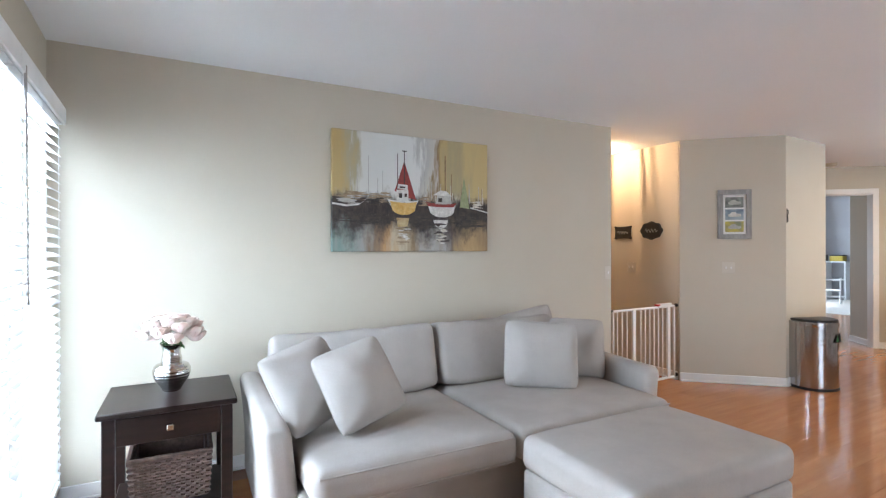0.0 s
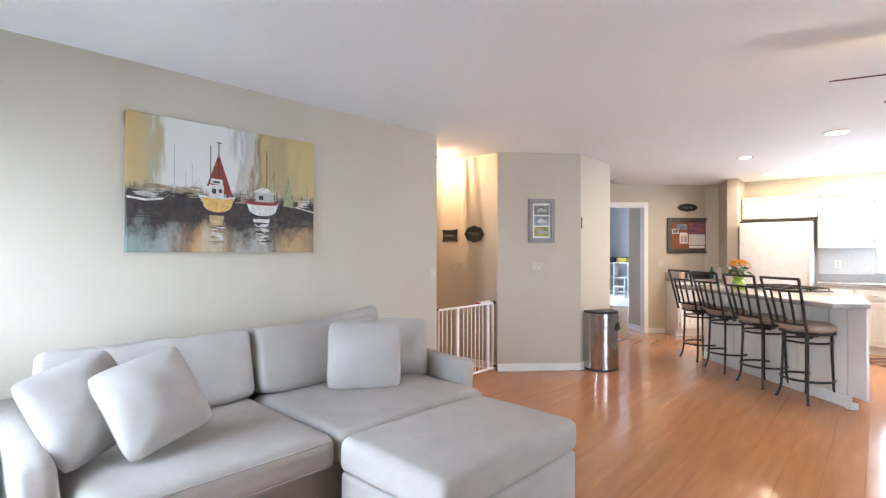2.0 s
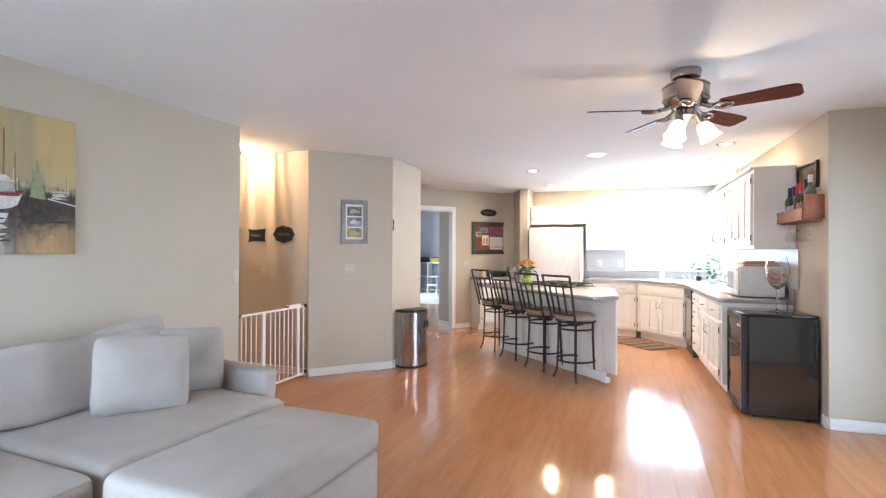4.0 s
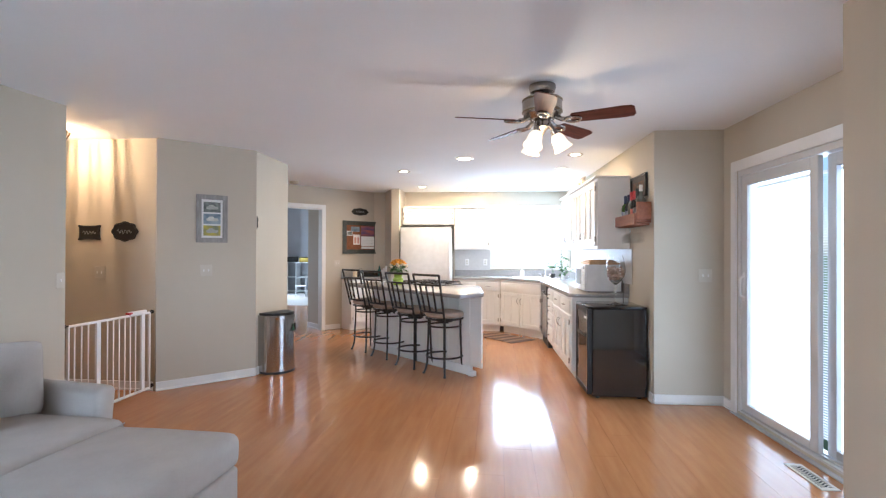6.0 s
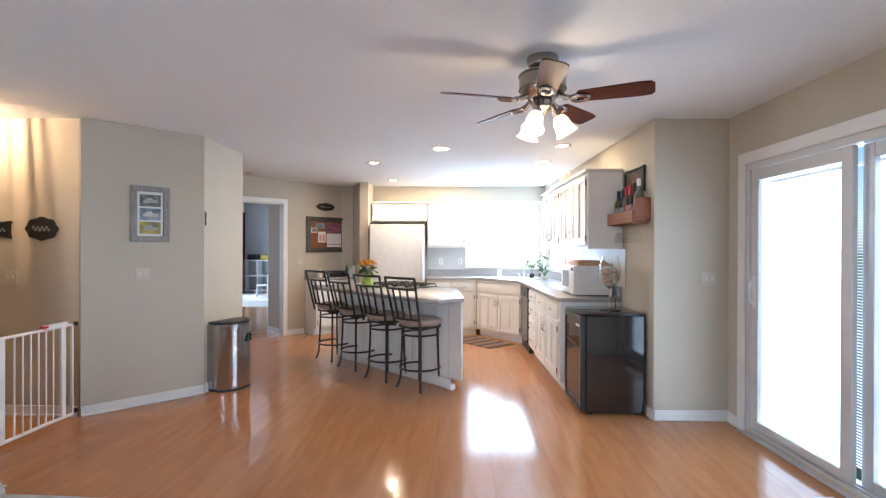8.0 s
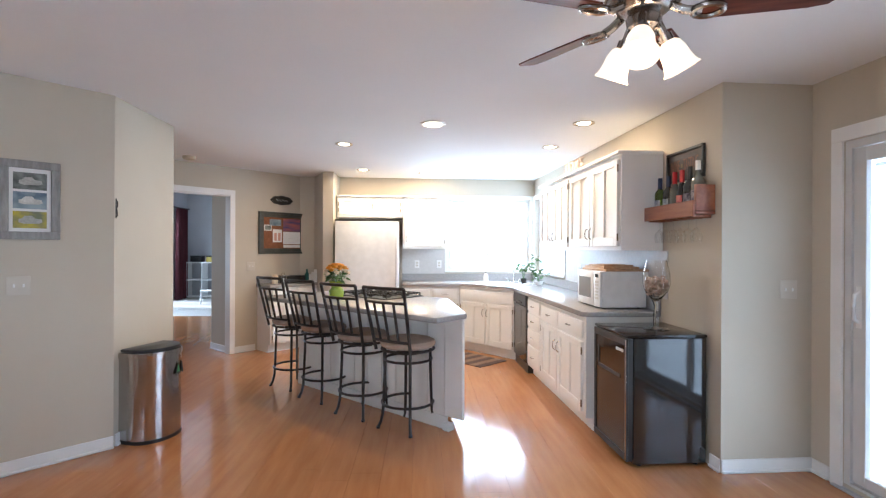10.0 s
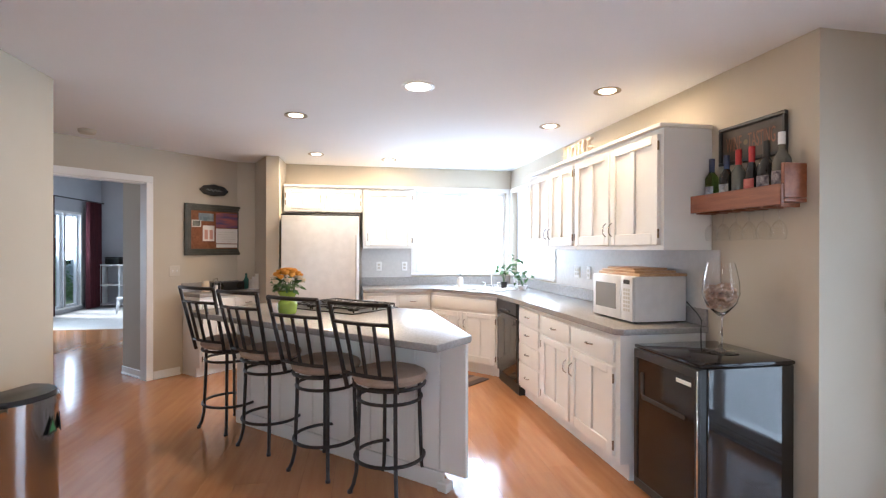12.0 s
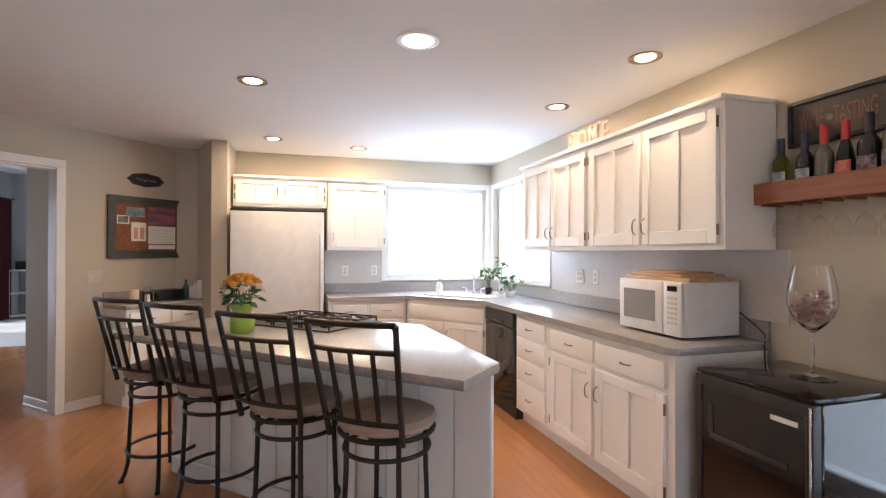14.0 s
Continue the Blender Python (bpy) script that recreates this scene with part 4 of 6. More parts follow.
part("mat", bm, PAPER, pic, "white mat board")
PH1 = material("photo_dark", (0.05, 0.055, 0.05), 0.4, second=(0.22, 0.24, 0.22), scale=14)
PH2 = material("photo_blue", (0.10, 0.15, 0.20), 0.4, second=(0.30, 0.36, 0.40), scale=12)
PH3 = material("photo_yellow", (0.50, 0.40, 0.03), 0.4, second=(0.16, 0.18, 0.10), scale=16)
for z, m, car in ((0.118, PH1, "dark"), (-0.002, PH2, "white"), (-0.122, PH3, "dark")):
    bm = B()
    box(bm, -0.082, 0.082, 0.0105, 0.012, z - 0.052, z + 0.052)
    o = part("photo", bm, m, pic)
    bm = B()
    flat(bm, [(x * 0.058 - 0.003, z - 0.012 + y * 0.05) for x, y in ((-1, 0), (-0.9, 0.35), (-0.35, 0.42), (-0.1, 0.75), (0.5, 0.72), (0.75, 0.38), (1, 0.3), (1, -0.1), (0.6, -0.25), (-0.7, -0.2))], 0.0125, 0.001)
    part("vehicle", bm, DAB[car if car != "dark" else "grey"], o, smooth=False)

# small dark hook on the wall corner
hook = thing("wall_hook", W2 @ pose(0.845, 0, 1.66), "dark iron hook on the wall corner", "hook")
bm = B()
box(bm, -0.006, 0.006, 0.001, 0.005, -0.07, 0.07, 0.002)
part("backplate", bm, IRON, hook)
bm = B()
tube(bm, [(0, 0.004, 0.055), (0, 0.012, 0.05), (0, 0.013, 0.02), (0, 0.006, 0.0), (0, 0.011, -0.03), (0, 0.012, -0.05), (0, 0.004, -0.06)], 0.004, 8)
part("hook_arm", bm, IRON, hook)

# safety gate across the hall opening
GATE = pose(3.36, 3.325, 0, 0, 0, 0.6)
gate = thing("safety_gate", GATE, "white metal pressure-mounted child safety gate, closed", "gate")
L = 0.93
bm = B()
tube(bm, [(0.03, 0, 0.76), (L, 0, 0.76)], 0.011, 10)
part("top_rail", bm, TRIM, gate)
bm = B()
box(bm, 0.03, L, -0.011, 0.011, 0.035, 0.055, 0.003)
part("bottom_rail", bm, TRIM, gate)
for x, r in ((0.03, 0.008), (0.32, 0.022), (0.84, 0.022), (L, 0.008)):
    bm = B()
    box(bm, x - r, x + r, -0.012, 0.012, 0.05, 0.76, 0.004)
    part("post", bm, TRIM, gate)
for i in range(11):
    x = 0.09 + i * 0.066
    if abs(x - 0.32) < 0.035 or abs(x - 0.84) < 0.03:
        continue
    bm = B()
    rod(bm, (x, 0, 0.05), (x, 0, 0.752), 0.0062, n=8)
    part("bar", bm, TRIM, gate)
bm = B()
box(bm, 0.66, 0.88, -0.019, 0.019, 0.755, 0.795, 0.008)
latch = part("latch", bm, TRIM, gate, "white plastic latch")
bm = B()
box(bm, 0.645, 0.69, -0.0205, 0.0205, 0.772, 0.790, 0.004)
part("button", bm, RED, latch, "red release button")
for x, s in ((L, 1), (0.03, -1)):
    for z in (0.765, 0.06):
        bm = B()
        rod(bm, (x, 0, z), (x + s * 0.045, 0, z), 0.008, n=10)
        rod(bm, (x + s * 0.03, 0, z), (x + s * 0.045, 0, z), 0.018, n=12)
        part("wall_bumper", bm, BLACKP, gate, "black rubber bumper")

# step bin
BIN = pose(5.262, 2.515, 0, 0, 0, -18)
bin_ = thing("trash_bin", BIN, "brushed steel semi-round trash bin with black lid", "bin")


def dshape(rx, ry, n=18):
    pts = [(rx * math.cos(math.pi + math.pi * i / n), -0.02 + (ry + 0.05) * math.sin(math.pi + math.pi * i / n) * 0.9) for i in range(n + 1)]
    return pts + [(rx, ry * 0.7), (-rx, ry * 0.7)]


bm = B()
prism(bm, dshape(0.197, 0.128), 0.025, 0.60)
part("body", bm, STEEL, bin_)
bm = B()
prism(bm, dshape(0.199, 0.131), 0.0, 0.025)
part("foot_ring", bm, BLACKP, bin_)
bm = B()
prism(bm, dshape(0.205, 0.136), 0.60, 0.642, 0.004)
part("collar", bm, STEEL, bin_, "pale steel rim")
bm = B()
prism(bm, dshape(0.190, 0.122), 0.642, 0.666, 0.010, 2)
part("lid", bm, BLACKP, bin_, "black plastic lid")
STICK = material("sticker_black", (0.015, 0.02, 0.015), 0.5)
STG = material("sticker_green", (0.03, 0.22, 0.08), 0.5)
STY = material("sticker_yellow", (0.45, 0.33, 0.03), 0.5)
for x, mt in ((0.06, STG), (0.13, STY)):
    a = math.acos(x / 0.197)
    y = -0.02 - 0.18 * 0.9 * math.sin(a)
    st = B()
    sm = pose(x, y - 0.003, 0.50, 0, 0, 20 + 35 * (x - 0.06) / 0.07)
    lo = [(-0.040, -0.044), (0.040, -0.044), (0.0, 0.044)]
    flat(st, lo, -0.003, 0.003)
    st.transform(sm)
    o = part("warning_label", st, STICK, bin_, "triangular recycling sticker", False)
    st = B()
    flat(st, [(p * 0.6, q * 0.6 - 0.004) for p, q in lo], -0.0045, 0.001)
    st.transform(sm)
    part("symbol", st, mt, o, smooth=False)

# ceiling fan
FAN = pose(3.21, -0.245, 0)
fan = thing("ceiling_fan", FAN, "brushed nickel ceiling fan with five cherry blades and frosted lights", "ceiling fan")
bm = B()
lathe(bm, [(0.085, 2.439), (0.088, 2.425), (0.080, 2.39), (0.055, 2.375), (0.052, 2.36)], 28)
part("canopy", bm, FANMETAL, fan)
bm = B()
lathe(bm, [(0.06, 2.36), (0.118, 2.352), (0.128, 2.335), (0.128, 2.265), (0.12, 2.245), (0.10, 2.235), (0.08, 2.215), (0.06, 2.21)], 36)
motor = part("motor", bm, FANMETAL, fan)
bm = B()
ring(bm, 0, 0, 2.262, 0.1285, 0.004)
ring(bm, 0, 0, 2.338, 0.1285, 0.004)
part("trim_ring", bm, BRASSY, motor)
for i in range(5):
    m = pose(0, 0, 2.205, 0, 0, 33 + 72 * i)
    bm = B()
    pts = [(0.20, -0.052), (0.50, -0.066), (0.555, -0.060), (0.572, -0.040), (0.572, 0.040), (0.555, 0.060), (0.50, 0.066), (0.20, 0.052), (0.185, 0.03), (0.185, -0.03)]
    prism(bm, pts, -0.003, 0.003)
    bm.transform(Matrix.Rotation(radians(-15), 4, 'X'))
    blade = part("blade", bm, CHERRY, fan, "dark cherry wood blade")
    blade.matrix_basis = m
    bm = B()
    tube(bm, [(0.09, 0, 0.02), (0.13, 0, 0.0), (0.16, 0, -0.006)], 0.016, 8)
    n = 16
    tube(bm, [(0.200 + 0.048 * math.cos(2 * math.pi * k / n), 0.032 * math.sin(2 * math.pi * k / n), -0.010 + 0.2 * 0.032 * math.sin(-2 * math.pi * k / n)) for k in range(n)], 0.011, 8, True)
    part("bracket", bm, FANMETAL, blade, "nickel blade bracket")
bm = B()
lathe(bm, [(0.05, 2.21), (0.06, 2.19), (0.055, 2.16), (0.03, 2.145), (0.012, 2.12), (0.004, 2.11)], 24)
hub = part("light_hub", bm, FANMETAL, fan)
for a in (150, 270, 30):
    m = pose(0, 0, 2.165, 0, 0, a) @ pose(0.060, 0, 0, 0, 0, 0) @ pose(0, 0, 0, 0, 152, 0)
    bm = B()
    rod(bm, (0, 0, -0.03), (0, 0, 0.045), 0.014)
    rod(bm, (0, 0, 0.03), (0, 0, 0.06), 0.024)
    bm.transform(m)
    part("lamp_arm", bm, FANMETAL, hub)
    bm = B()
    lathe(bm, [(0.022, 0.055), (0.034, 0.065), (0.044, 0.09), (0.047, 0.12), (0.054, 0.15), (0.064, 0.165), (0.061, 0.166), (0.050, 0.15), (0.043, 0.12), (0.030, 0.075)], 24, caps=False)
    bm.transform(m)
    s = part("shade", bm, SHADE, fan, "glowing frosted bell shade")
bm = B()
rod(bm, (0.02, 0.02, 2.13), (0.02, 0.02, 2.06), 0.0015, n=6)
rod(bm, (0.02, 0.02, 2.06), (0.02, 0.02, 2.03), 0.005, 0.003, n=8)
part("pull_chain", bm, FANMETAL, fan)
lamp_point("fan_lamp", (3.21, -0.245, 1.96), 9, WARM, 0.08)

# sliding glass door
SD = tagged(new("door_2"), "white sliding glass patio door, closed", "door", kind="structure")
SD.matrix_world = SL
bm = B()
t = 0.075
box(bm, 0.10 - t, 0.10, 0.001, 0.02, 0.0, 2.03, 0.003)
box(bm, 2.03, 2.03 + t, 0.001, 0.02, 0.0, 2.03, 0.003)
box(bm, 0.10 - t, 2.03 + t, 0.001, 0.02, 2.03, 2.03 + t + 0.01, 0.003)
part("casing", bm, TRIM, SD, "white painted casing", False)
bm = B()
box(bm, 0.10, 0.14, -0.13, -0.004, 0.03, 2.03)
box(bm, 1.99, 2.03, -0.13, -0.004, 0.03, 2.03)
box(bm, 0.14, 1.99, -0.13, -0.004, 1.985, 2.03)
box(bm, 0.14, 1.99, -0.13, -0.002, 0.0, 0.045)
part("door_frame", bm, DOORVINYL, SD, "white vinyl frame", False)
bm = B()
for v in (-0.03, -0.07):
    box(bm, 0.14, 1.99, v - 0.004, v + 0.004, 0.046, 0.058)
box(bm, 0.05, 2.08, 0.0, 0.04, 0.0, 0.012, 0.003)
part("track", bm, ALU, SD, "aluminium track", False)


def sliding_panel(u0, u1, v, name, mat, handle):
    bm = B()
    s = 0.078
    box(bm, u0, u0 + s, v - 0.018, v + 0.018, 0.06, 1.98, 0.003)
    box(bm, u1 - s, u1, v - 0.018, v + 0.018, 0.06, 1.98, 0.003)
    box(bm, u0 + s, u1 - s, v - 0.018, v + 0.018, 1.90, 1.98, 0.003)
    box(bm, u0 + s, u1 - s, v - 0.018, v + 0.018, 0.06, 0.115, 0.003)
    p = part(name, bm, mat, SD, smooth=False)
    bm = B()
    box(bm, u0 + s, u1 - s, v - 0.003, v + 0.003, 0.115, 1.90)
    g = part("pane", bm, PANE, p, "clear glass", False)
    g.visible_shadow = False
    if handle:
        bm = B()
        u = u1 - 0.04
        tube(bm, [(u, v + 0.02, 0.98), (u, v + 0.05, 1.0), (u, v + 0.058, 1.07), (u, v + 0.05, 1.14), (u, v + 0.02, 1.16)], 0.010, 8)
        box(bm, u - 0.018, u + 0.018, v + 0.018, v + 0.026, 0.95, 1.19, 0.004)
        part("handle", bm, TRIM, p, "white D handle")


sliding_panel(1.072, 1.985, -0.03, "sliding_panel", DOORVINYL, True)
sliding_panel(0.145, 1.066, -0.085, "fixed_panel", ALU, False)
# fine blind hanging outside the fixed pane
mini = thing("mini_blind", SL @ pose(0, 0, 0), "fine white mini blind behind the patio glass", "blind")
bm = B()
for i in range(100):
    z = 1.86 - i * 0.0175
    k = len(bm.verts)
    box(bm, 0.20, 1.95, -0.126, -0.114, z, z + 0.0009)
    bm.verts.ensure_lookup_table()
    for v in bm.verts[k:]:
        v.co.z -= (v.co.y + 0.12) * 0.18
part("slats", bm, SLAT, mini, smooth=False)
bm = B()
box(bm, 0.20, 1.95, -0.130, -0.110, 1.875, 1.895)
part("headrail", bm, SLAT, mini)

# floor register
vent = thing("floor_vent", pose(3.14, -1.835, 0.0, 0, 0, 2), "cream metal floor register with scrolled slots", "vent")
bm = B()
x, y = 0.175, 0.052
for a in ((-x, x, -y, -y + 0.016), (-x, x, y - 0.016, y), (-x, -x + 0.03, -y + 0.016, y - 0.016), (x - 0.03, x, -y + 0.016, y - 0.016)):
    box(bm, *a, 0.0005, 0.006, 0.001)
part("frame", bm, VENT, vent)
# flat sheet coloured black for the shade down in the duct
bm = B()
box(bm, -x + 0.028, x - 0.028, -y + 0.014, y - 0.014, 0.0004, 0.0015)
part("recess", bm, DARK, vent)
for i in range(12):
    bm = B()
    u = -0.135 + i * 0.0245
    tube(bm, [(u + 0.010 * math.sin(k * 1.3), -0.036 + k * 0.012, 0.004) for k in range(7)], 0.0035, 5)
    part("scroll_bar", bm, VENT, vent)

# hall ceiling light, ribbed so that it throws rays on the wall
HLX, HLY = 3.92, 4.02
hall = thing("hall_ceiling_light", pose(HLX, HLY, 0), "brass flush ceiling light with ribbed glass shade", "ceiling light")
bm = B()
lathe(bm, [(0.12, 2.439), (0.12, 2.42), (0.06, 2.41), (0.02, 2.40)], 28)
part("pan", bm, BRASSY, hall)
for i in range(28):
    a = 2 * math.pi * (i + 0.3 * (i % 2)) / 28
    bm = B()
    rod(bm, (0.145 * math.cos(a), 0.145 * math.sin(a), 2.415), (0.055 * math.cos(a), 0.055 * math.sin(a), 2.24), 0.0021 + 0.0013 * (i % 3), n=6)
    part("rib", bm, BRASSY, hall)
bm = B()
ring(bm, 0, 0, 2.238, 0.055, 0.002)
ring(bm, 0, 0, 2.415, 0.145, 0.003)
part("band", bm, BRASSY, hall)
lamp_point("hall_lamp", (HLX + 0.022, HLY, 2.345), 40, (1.0, 0.63, 0.33), 0.006)

# ---- kitchen ----
window_unit("window_3", BW, 0.06, 1.31, 1.07, 2.14, 0.12, (0.69,), "white kitchen window over the sink")
window_unit("window_4", RW, 3.0, 4.37, 1.07, 2.14, 0.12, (3.69,), "white corner window beside the sink")


def handle(parent, x, y, z, vertical=True, length=0.095, mat=None):
    bm = B()
    k = 7
    pts = []
    for i in range(k):
        t = i / (k - 1) - 0.5
        d = 0.024 * (1 - (2 * t) ** 4) + 0.002
        pts.append((x, y + d, z + t * length) if vertical else (x + t * length, y + d, z))
    tube(bm, pts, 0.0045, 8)
    return part("handle", bm, mat or NICKEL, parent, "curved nickel pull")


def door_front(parent, u0, u1, z0, z1, v, panels=2, pull=None, hinge=None, name="door"):
    """A framed door with recessed panels; pull and hinge name the side: 0 at u0, 1 at u1."""
    f, t = min(0.060, (u1 - u0) * 0.2), 0.024
    bm = B()
    box(bm, u0 + 0.001, u1 - 0.001, v, v + 0.010, z0 + 0.001, z1 - 0.001)
    d = part(name, bm, CAB, parent)
    fz = f if z1 - z0 > 0.25 else f * 0.6
    pieces = [("stile", u0, u0 + f, z0, z1), ("stile", u1 - f, u1, z0, z1), ("rail", u0 + f, u1 - f, z0, z0 + fz * 1.25), ("rail", u0 + f, u1 - f, z1 - fz * 0.9, z1)]
    for k in range(1, panels):
        c = u0 + f + (u1 - u0 - 2 * f) * k / panels
        pieces.append(("mullion", c - 0.024, c + 0.024, z0 + fz * 1.25, z1 - fz * 0.9))
    for nm, a, c, q, r in pieces:
        bm = B()
        box(bm, a, c, v + 0.0101, v + t, q, r, 0.004)
        part(nm, bm, CAB, d)
    if pull is not None:
        side, where = pull
        handle(d, u0 + 0.03 if side == 0 else u1 - 0.03, v + t, where)
    if hinge is not None:
        x = u0 - 0.004 if hinge == 0 else u1 + 0.004
        for z in (z0 + 0.07, z1 - 0.07):
            bm = B()
            rod(bm, (x, v + t - 0.004, z - 0.028), (x, v + t - 0.004, z + 0.028), 0.006, n=8)
            part("hinge", bm, BRASSY, d, "dark metal hinge")
    return d


def drawer_front(parent, u0, u1, z0, z1, v):
    bm = B()
    box(bm, u0, u1, v, v + 0.019, z0, z1, 0.006, 2)
    d = part("drawer", bm, CAB, parent)
    handle(d, (u0 + u1) / 2, v + 0.019, (z0 + z1) / 2, False, 0.085)
    return d


TOE, TOP = 0.10, 0.875
FR = 0.585


def carcass(c, u0, u1, v0, v1, z0, z1, toe=True):
    bm = B()
    box(bm, u0, u1, v0, v1, z0, z1)
    if toe:
        box(bm, u0, u1, v0, v1 - 0.06, 0.0, z0 - 0.0005)
    return part("body", bm, CAB, c, smooth=False)


G = "white kitchen base cabinets"
# long run, from the open end to the corner
c = thing("base_cabinet", RW @ pose(0, 0, 0), "white base cabinet with two drawers over two doors", "cabinet", G)
carcass(c, 0.738, 1.935, 0.005, FR, TOE, TOP)
drawer_front(c, 0.79, 1.36, 0.70, 0.835, FR)
drawer_front(c, 1.395, 1.90, 0.70, 0.835, FR)
door_front(c, 0.79, 1.36, 0.13, 0.675, FR, 2, (1, 0.53), 0)
door_front(c, 1.395, 1.90, 0.13, 0.675, FR, 2, (0, 0.53), 1)
c = thing("base_cabinet", RW, "white base cabinet with a stack of four drawers", "cabinet", G)
carcass(c, 1.938, 2.48, 0.005, FR, TOE, TOP)
for z0, z1 in ((0.715, 0.84), (0.545, 0.69), (0.365, 0.52), (0.13, 0.34)):
    drawer_front(c, 1.985, 2.445, z0, z1, FR)
dw = thing("dishwasher", RW, "black built-in dishwasher under the counter", "dishwasher")
bm = B()
box(bm, 2.485, 3.095, 0.02, FR, 0.0, TOP)
part("body", bm, BLACKP, dw, smooth=False)
bm = B()
box(bm, 2.49, 3.09, FR, FR + 0.025, 0.115, 0.74, 0.006)
part("door", bm, BLACKGLOSS, dw)
bm = B()
box(bm, 2.49, 3.09, FR, FR + 0.03, 0.745, 0.868, 0.006)
p = part("control_panel", bm, BLACKP, dw)
bm = B()
box(bm, 2.67, 2.91, FR + 0.03, FR + 0.042, 0.765, 0.785, 0.004)
part("latch", bm, BLACKGLOSS, p)

# corner sink cabinet across the diagonal
CU = 4.43
pA = RW @ Vector((3.10, FR, 0))
pB = BW @ Vector((1.20, FR, 0))
ang = math.degrees(math.atan2(pB.y - pA.y, pB.x - pA.x))
DG = pose(pA.x, pA.y, 0, 0, 0, ang)
dl = (pB - pA).length
c = thing("sink_cabinet", DG, "white diagonal corner sink cabinet with two doors", "cabinet", G)
bm = B()
box(bm, 0.002, dl - 0.002, -0.45, 0.0, TOE, TOP)
box(bm, 0.02, dl - 0.02, -0.45, -0.06, 0.0, TOE - 0.0005)
part("body", bm, CAB, c, smooth=False)
bm = B()
box(bm, 0.03, dl - 0.03, 0.0, 0.019, 0.70, 0.835, 0.006, 2)
part("false_front", bm, CAB, c)
door_front(c, 0.04, dl / 2 - 0.006, 0.13, 0.675, 0, 2, (1, 0.55), 0)
door_front(c, dl / 2 + 0.006, dl - 0.04, 0.13, 0.675, 0, 2, (0, 0.55), 1)
c = thing("base_cabinet", BW, "white base cabinet with two drawers beside the refrigerator", "cabinet", G)
carcass(c, 1.205, 1.995, 0.005, FR, TOE, TOP)
drawer_front(c, 1.24, 1.58, 0.70, 0.835, FR)
drawer_front(c, 1.62, 1.96, 0.70, 0.835, FR)
door_front(c, 1.24, 1.58, 0.13, 0.675, FR, 2, (1, 0.55), 0)
door_front(c, 1.62, 1.96, 0.13, 0.675, FR, 2, (0, 0.55), 1)

# worktop in one sheet, with a raised back edge
inv = RW.inverted()


def in_rw(m, u, v):
    p = inv @ (m @ Vector((u, v, 0)))
    return (p.x, p.y)


wt = thing("worktop", RW, "grey speckled laminate worktop running round the corner", "worktop")
e = 0.625
poly = [(0.715, 0.002), (0.715, e - 0.05), (0.76, e), (3.08, e), in_rw(BW, 1.18, e), in_rw(BW, 2.0, e), in_rw(BW, 2.0, 0.002), in_rw(BW, 0.0, 0.002)]
bm = B()
prism(bm, poly, TOP + 0.001, 0.915, 0.006, 2)
part("top", bm, LAMINATE, wt)
bm = B()
box(bm, 0.72, CU - 0.02, 0.002, 0.022, 0.916, 1.02, 0.003)
part("back_edge", bm, LAMINATE, wt)
bm = B()
q0 = [in_rw(BW, 0.024, 0.002), in_rw(BW, 2.0, 0.002), in_rw(BW, 2.0, 0.022), in_rw(BW, 0.024, 0.022)]
prism(bm, q0, 0.916, 1.02)
part("back_edge", bm, LAMINATE, wt)
# pale panels between worktop and wall cabinets
for m, u0, u1, z1 in ((RW, 0.62, 2.94, 1.385), (BW, 1.36, 2.0, 1.39)):
    bm = B()
    box(bm, u0, u1, 0.001, 0.008, 1.02, z1)
    structure("trim_backsplash", bm, SPLASH, m, "pale grey backsplash panel", "backsplash")

# sink and tap
SK = DG @ pose(dl / 2, -0.34, 0.916)
sink = thing("kitchen_sink", SK, "white double-bowl sink in the corner worktop", "sink")
bm = B()
for x0, x1 in ((-0.38, -0.01), (0.01, 0.38)):
    tube(bm, [(x0 + 0.03, -0.19, 0.004), (x1 - 0.03, -0.19, 0.004), (x1, -0.16, 0.004), (x1, 0.16, 0.004), (x1 - 0.03, 0.19, 0.004), (x0 + 0.03, 0.19, 0.004), (x0, 0.16, 0.004), (x0, -0.16, 0.004)], 0.009, 8, True)
part("rim", bm, APPL, sink)
bm = B()
for x0, x1 in ((-0.37, -0.02), (0.02, 0.37)):
    box(bm, x0, x1, -0.18, 0.18, 0.0005, 0.002)
part("bowl", bm, APPL, sink)
tap = thing("kitchen_tap", SK @ pose(0.0, -0.20, 0.0), "chrome kitchen tap behind the sink", "tap")
bm = B()
rod(bm, (0, -0.04, 0.0), (0, -0.04, 0.03), 0.03, 0.022, 16)
box(bm, -0.11, 0.11, -0.062, -0.018, 0.0, 0.012, 0.004)
part("base", bm, CHROME, tap)
bm = B()
tube(bm, [(0, -0.04, 0.03), (0, -0.04, 0.16), (0, -0.02, 0.21), (0, 0.04, 0.235), (0, 0.10, 0.215), (0, 0.115, 0.18)], 0.011, 10)
part("spout", bm, CHROME, tap)
for x in (-0.09, 0.09):
    bm = B()
    rod(bm, (x, -0.04, 0.012), (x, -0.04, 0.055), 0.012, n=12)
    tube(bm, [(x, -0.04, 0.055), (x + 0.05 * (1 if x > 0 else -1), -0.03, 0.07)], 0.006, 8)
    part("tap_handle", bm, CHROME, tap)
soap = thing("soap_dispenser", DG @ pose(dl * 0.78, -0.30, 0.916), "white soap pump bottle by the sink", "soap bottle")
bm = B()
lathe(bm, [(0.033, 0), (0.036, 0.01), (0.036, 0.10), (0.028, 0.125), (0.012, 0.135)], 20)
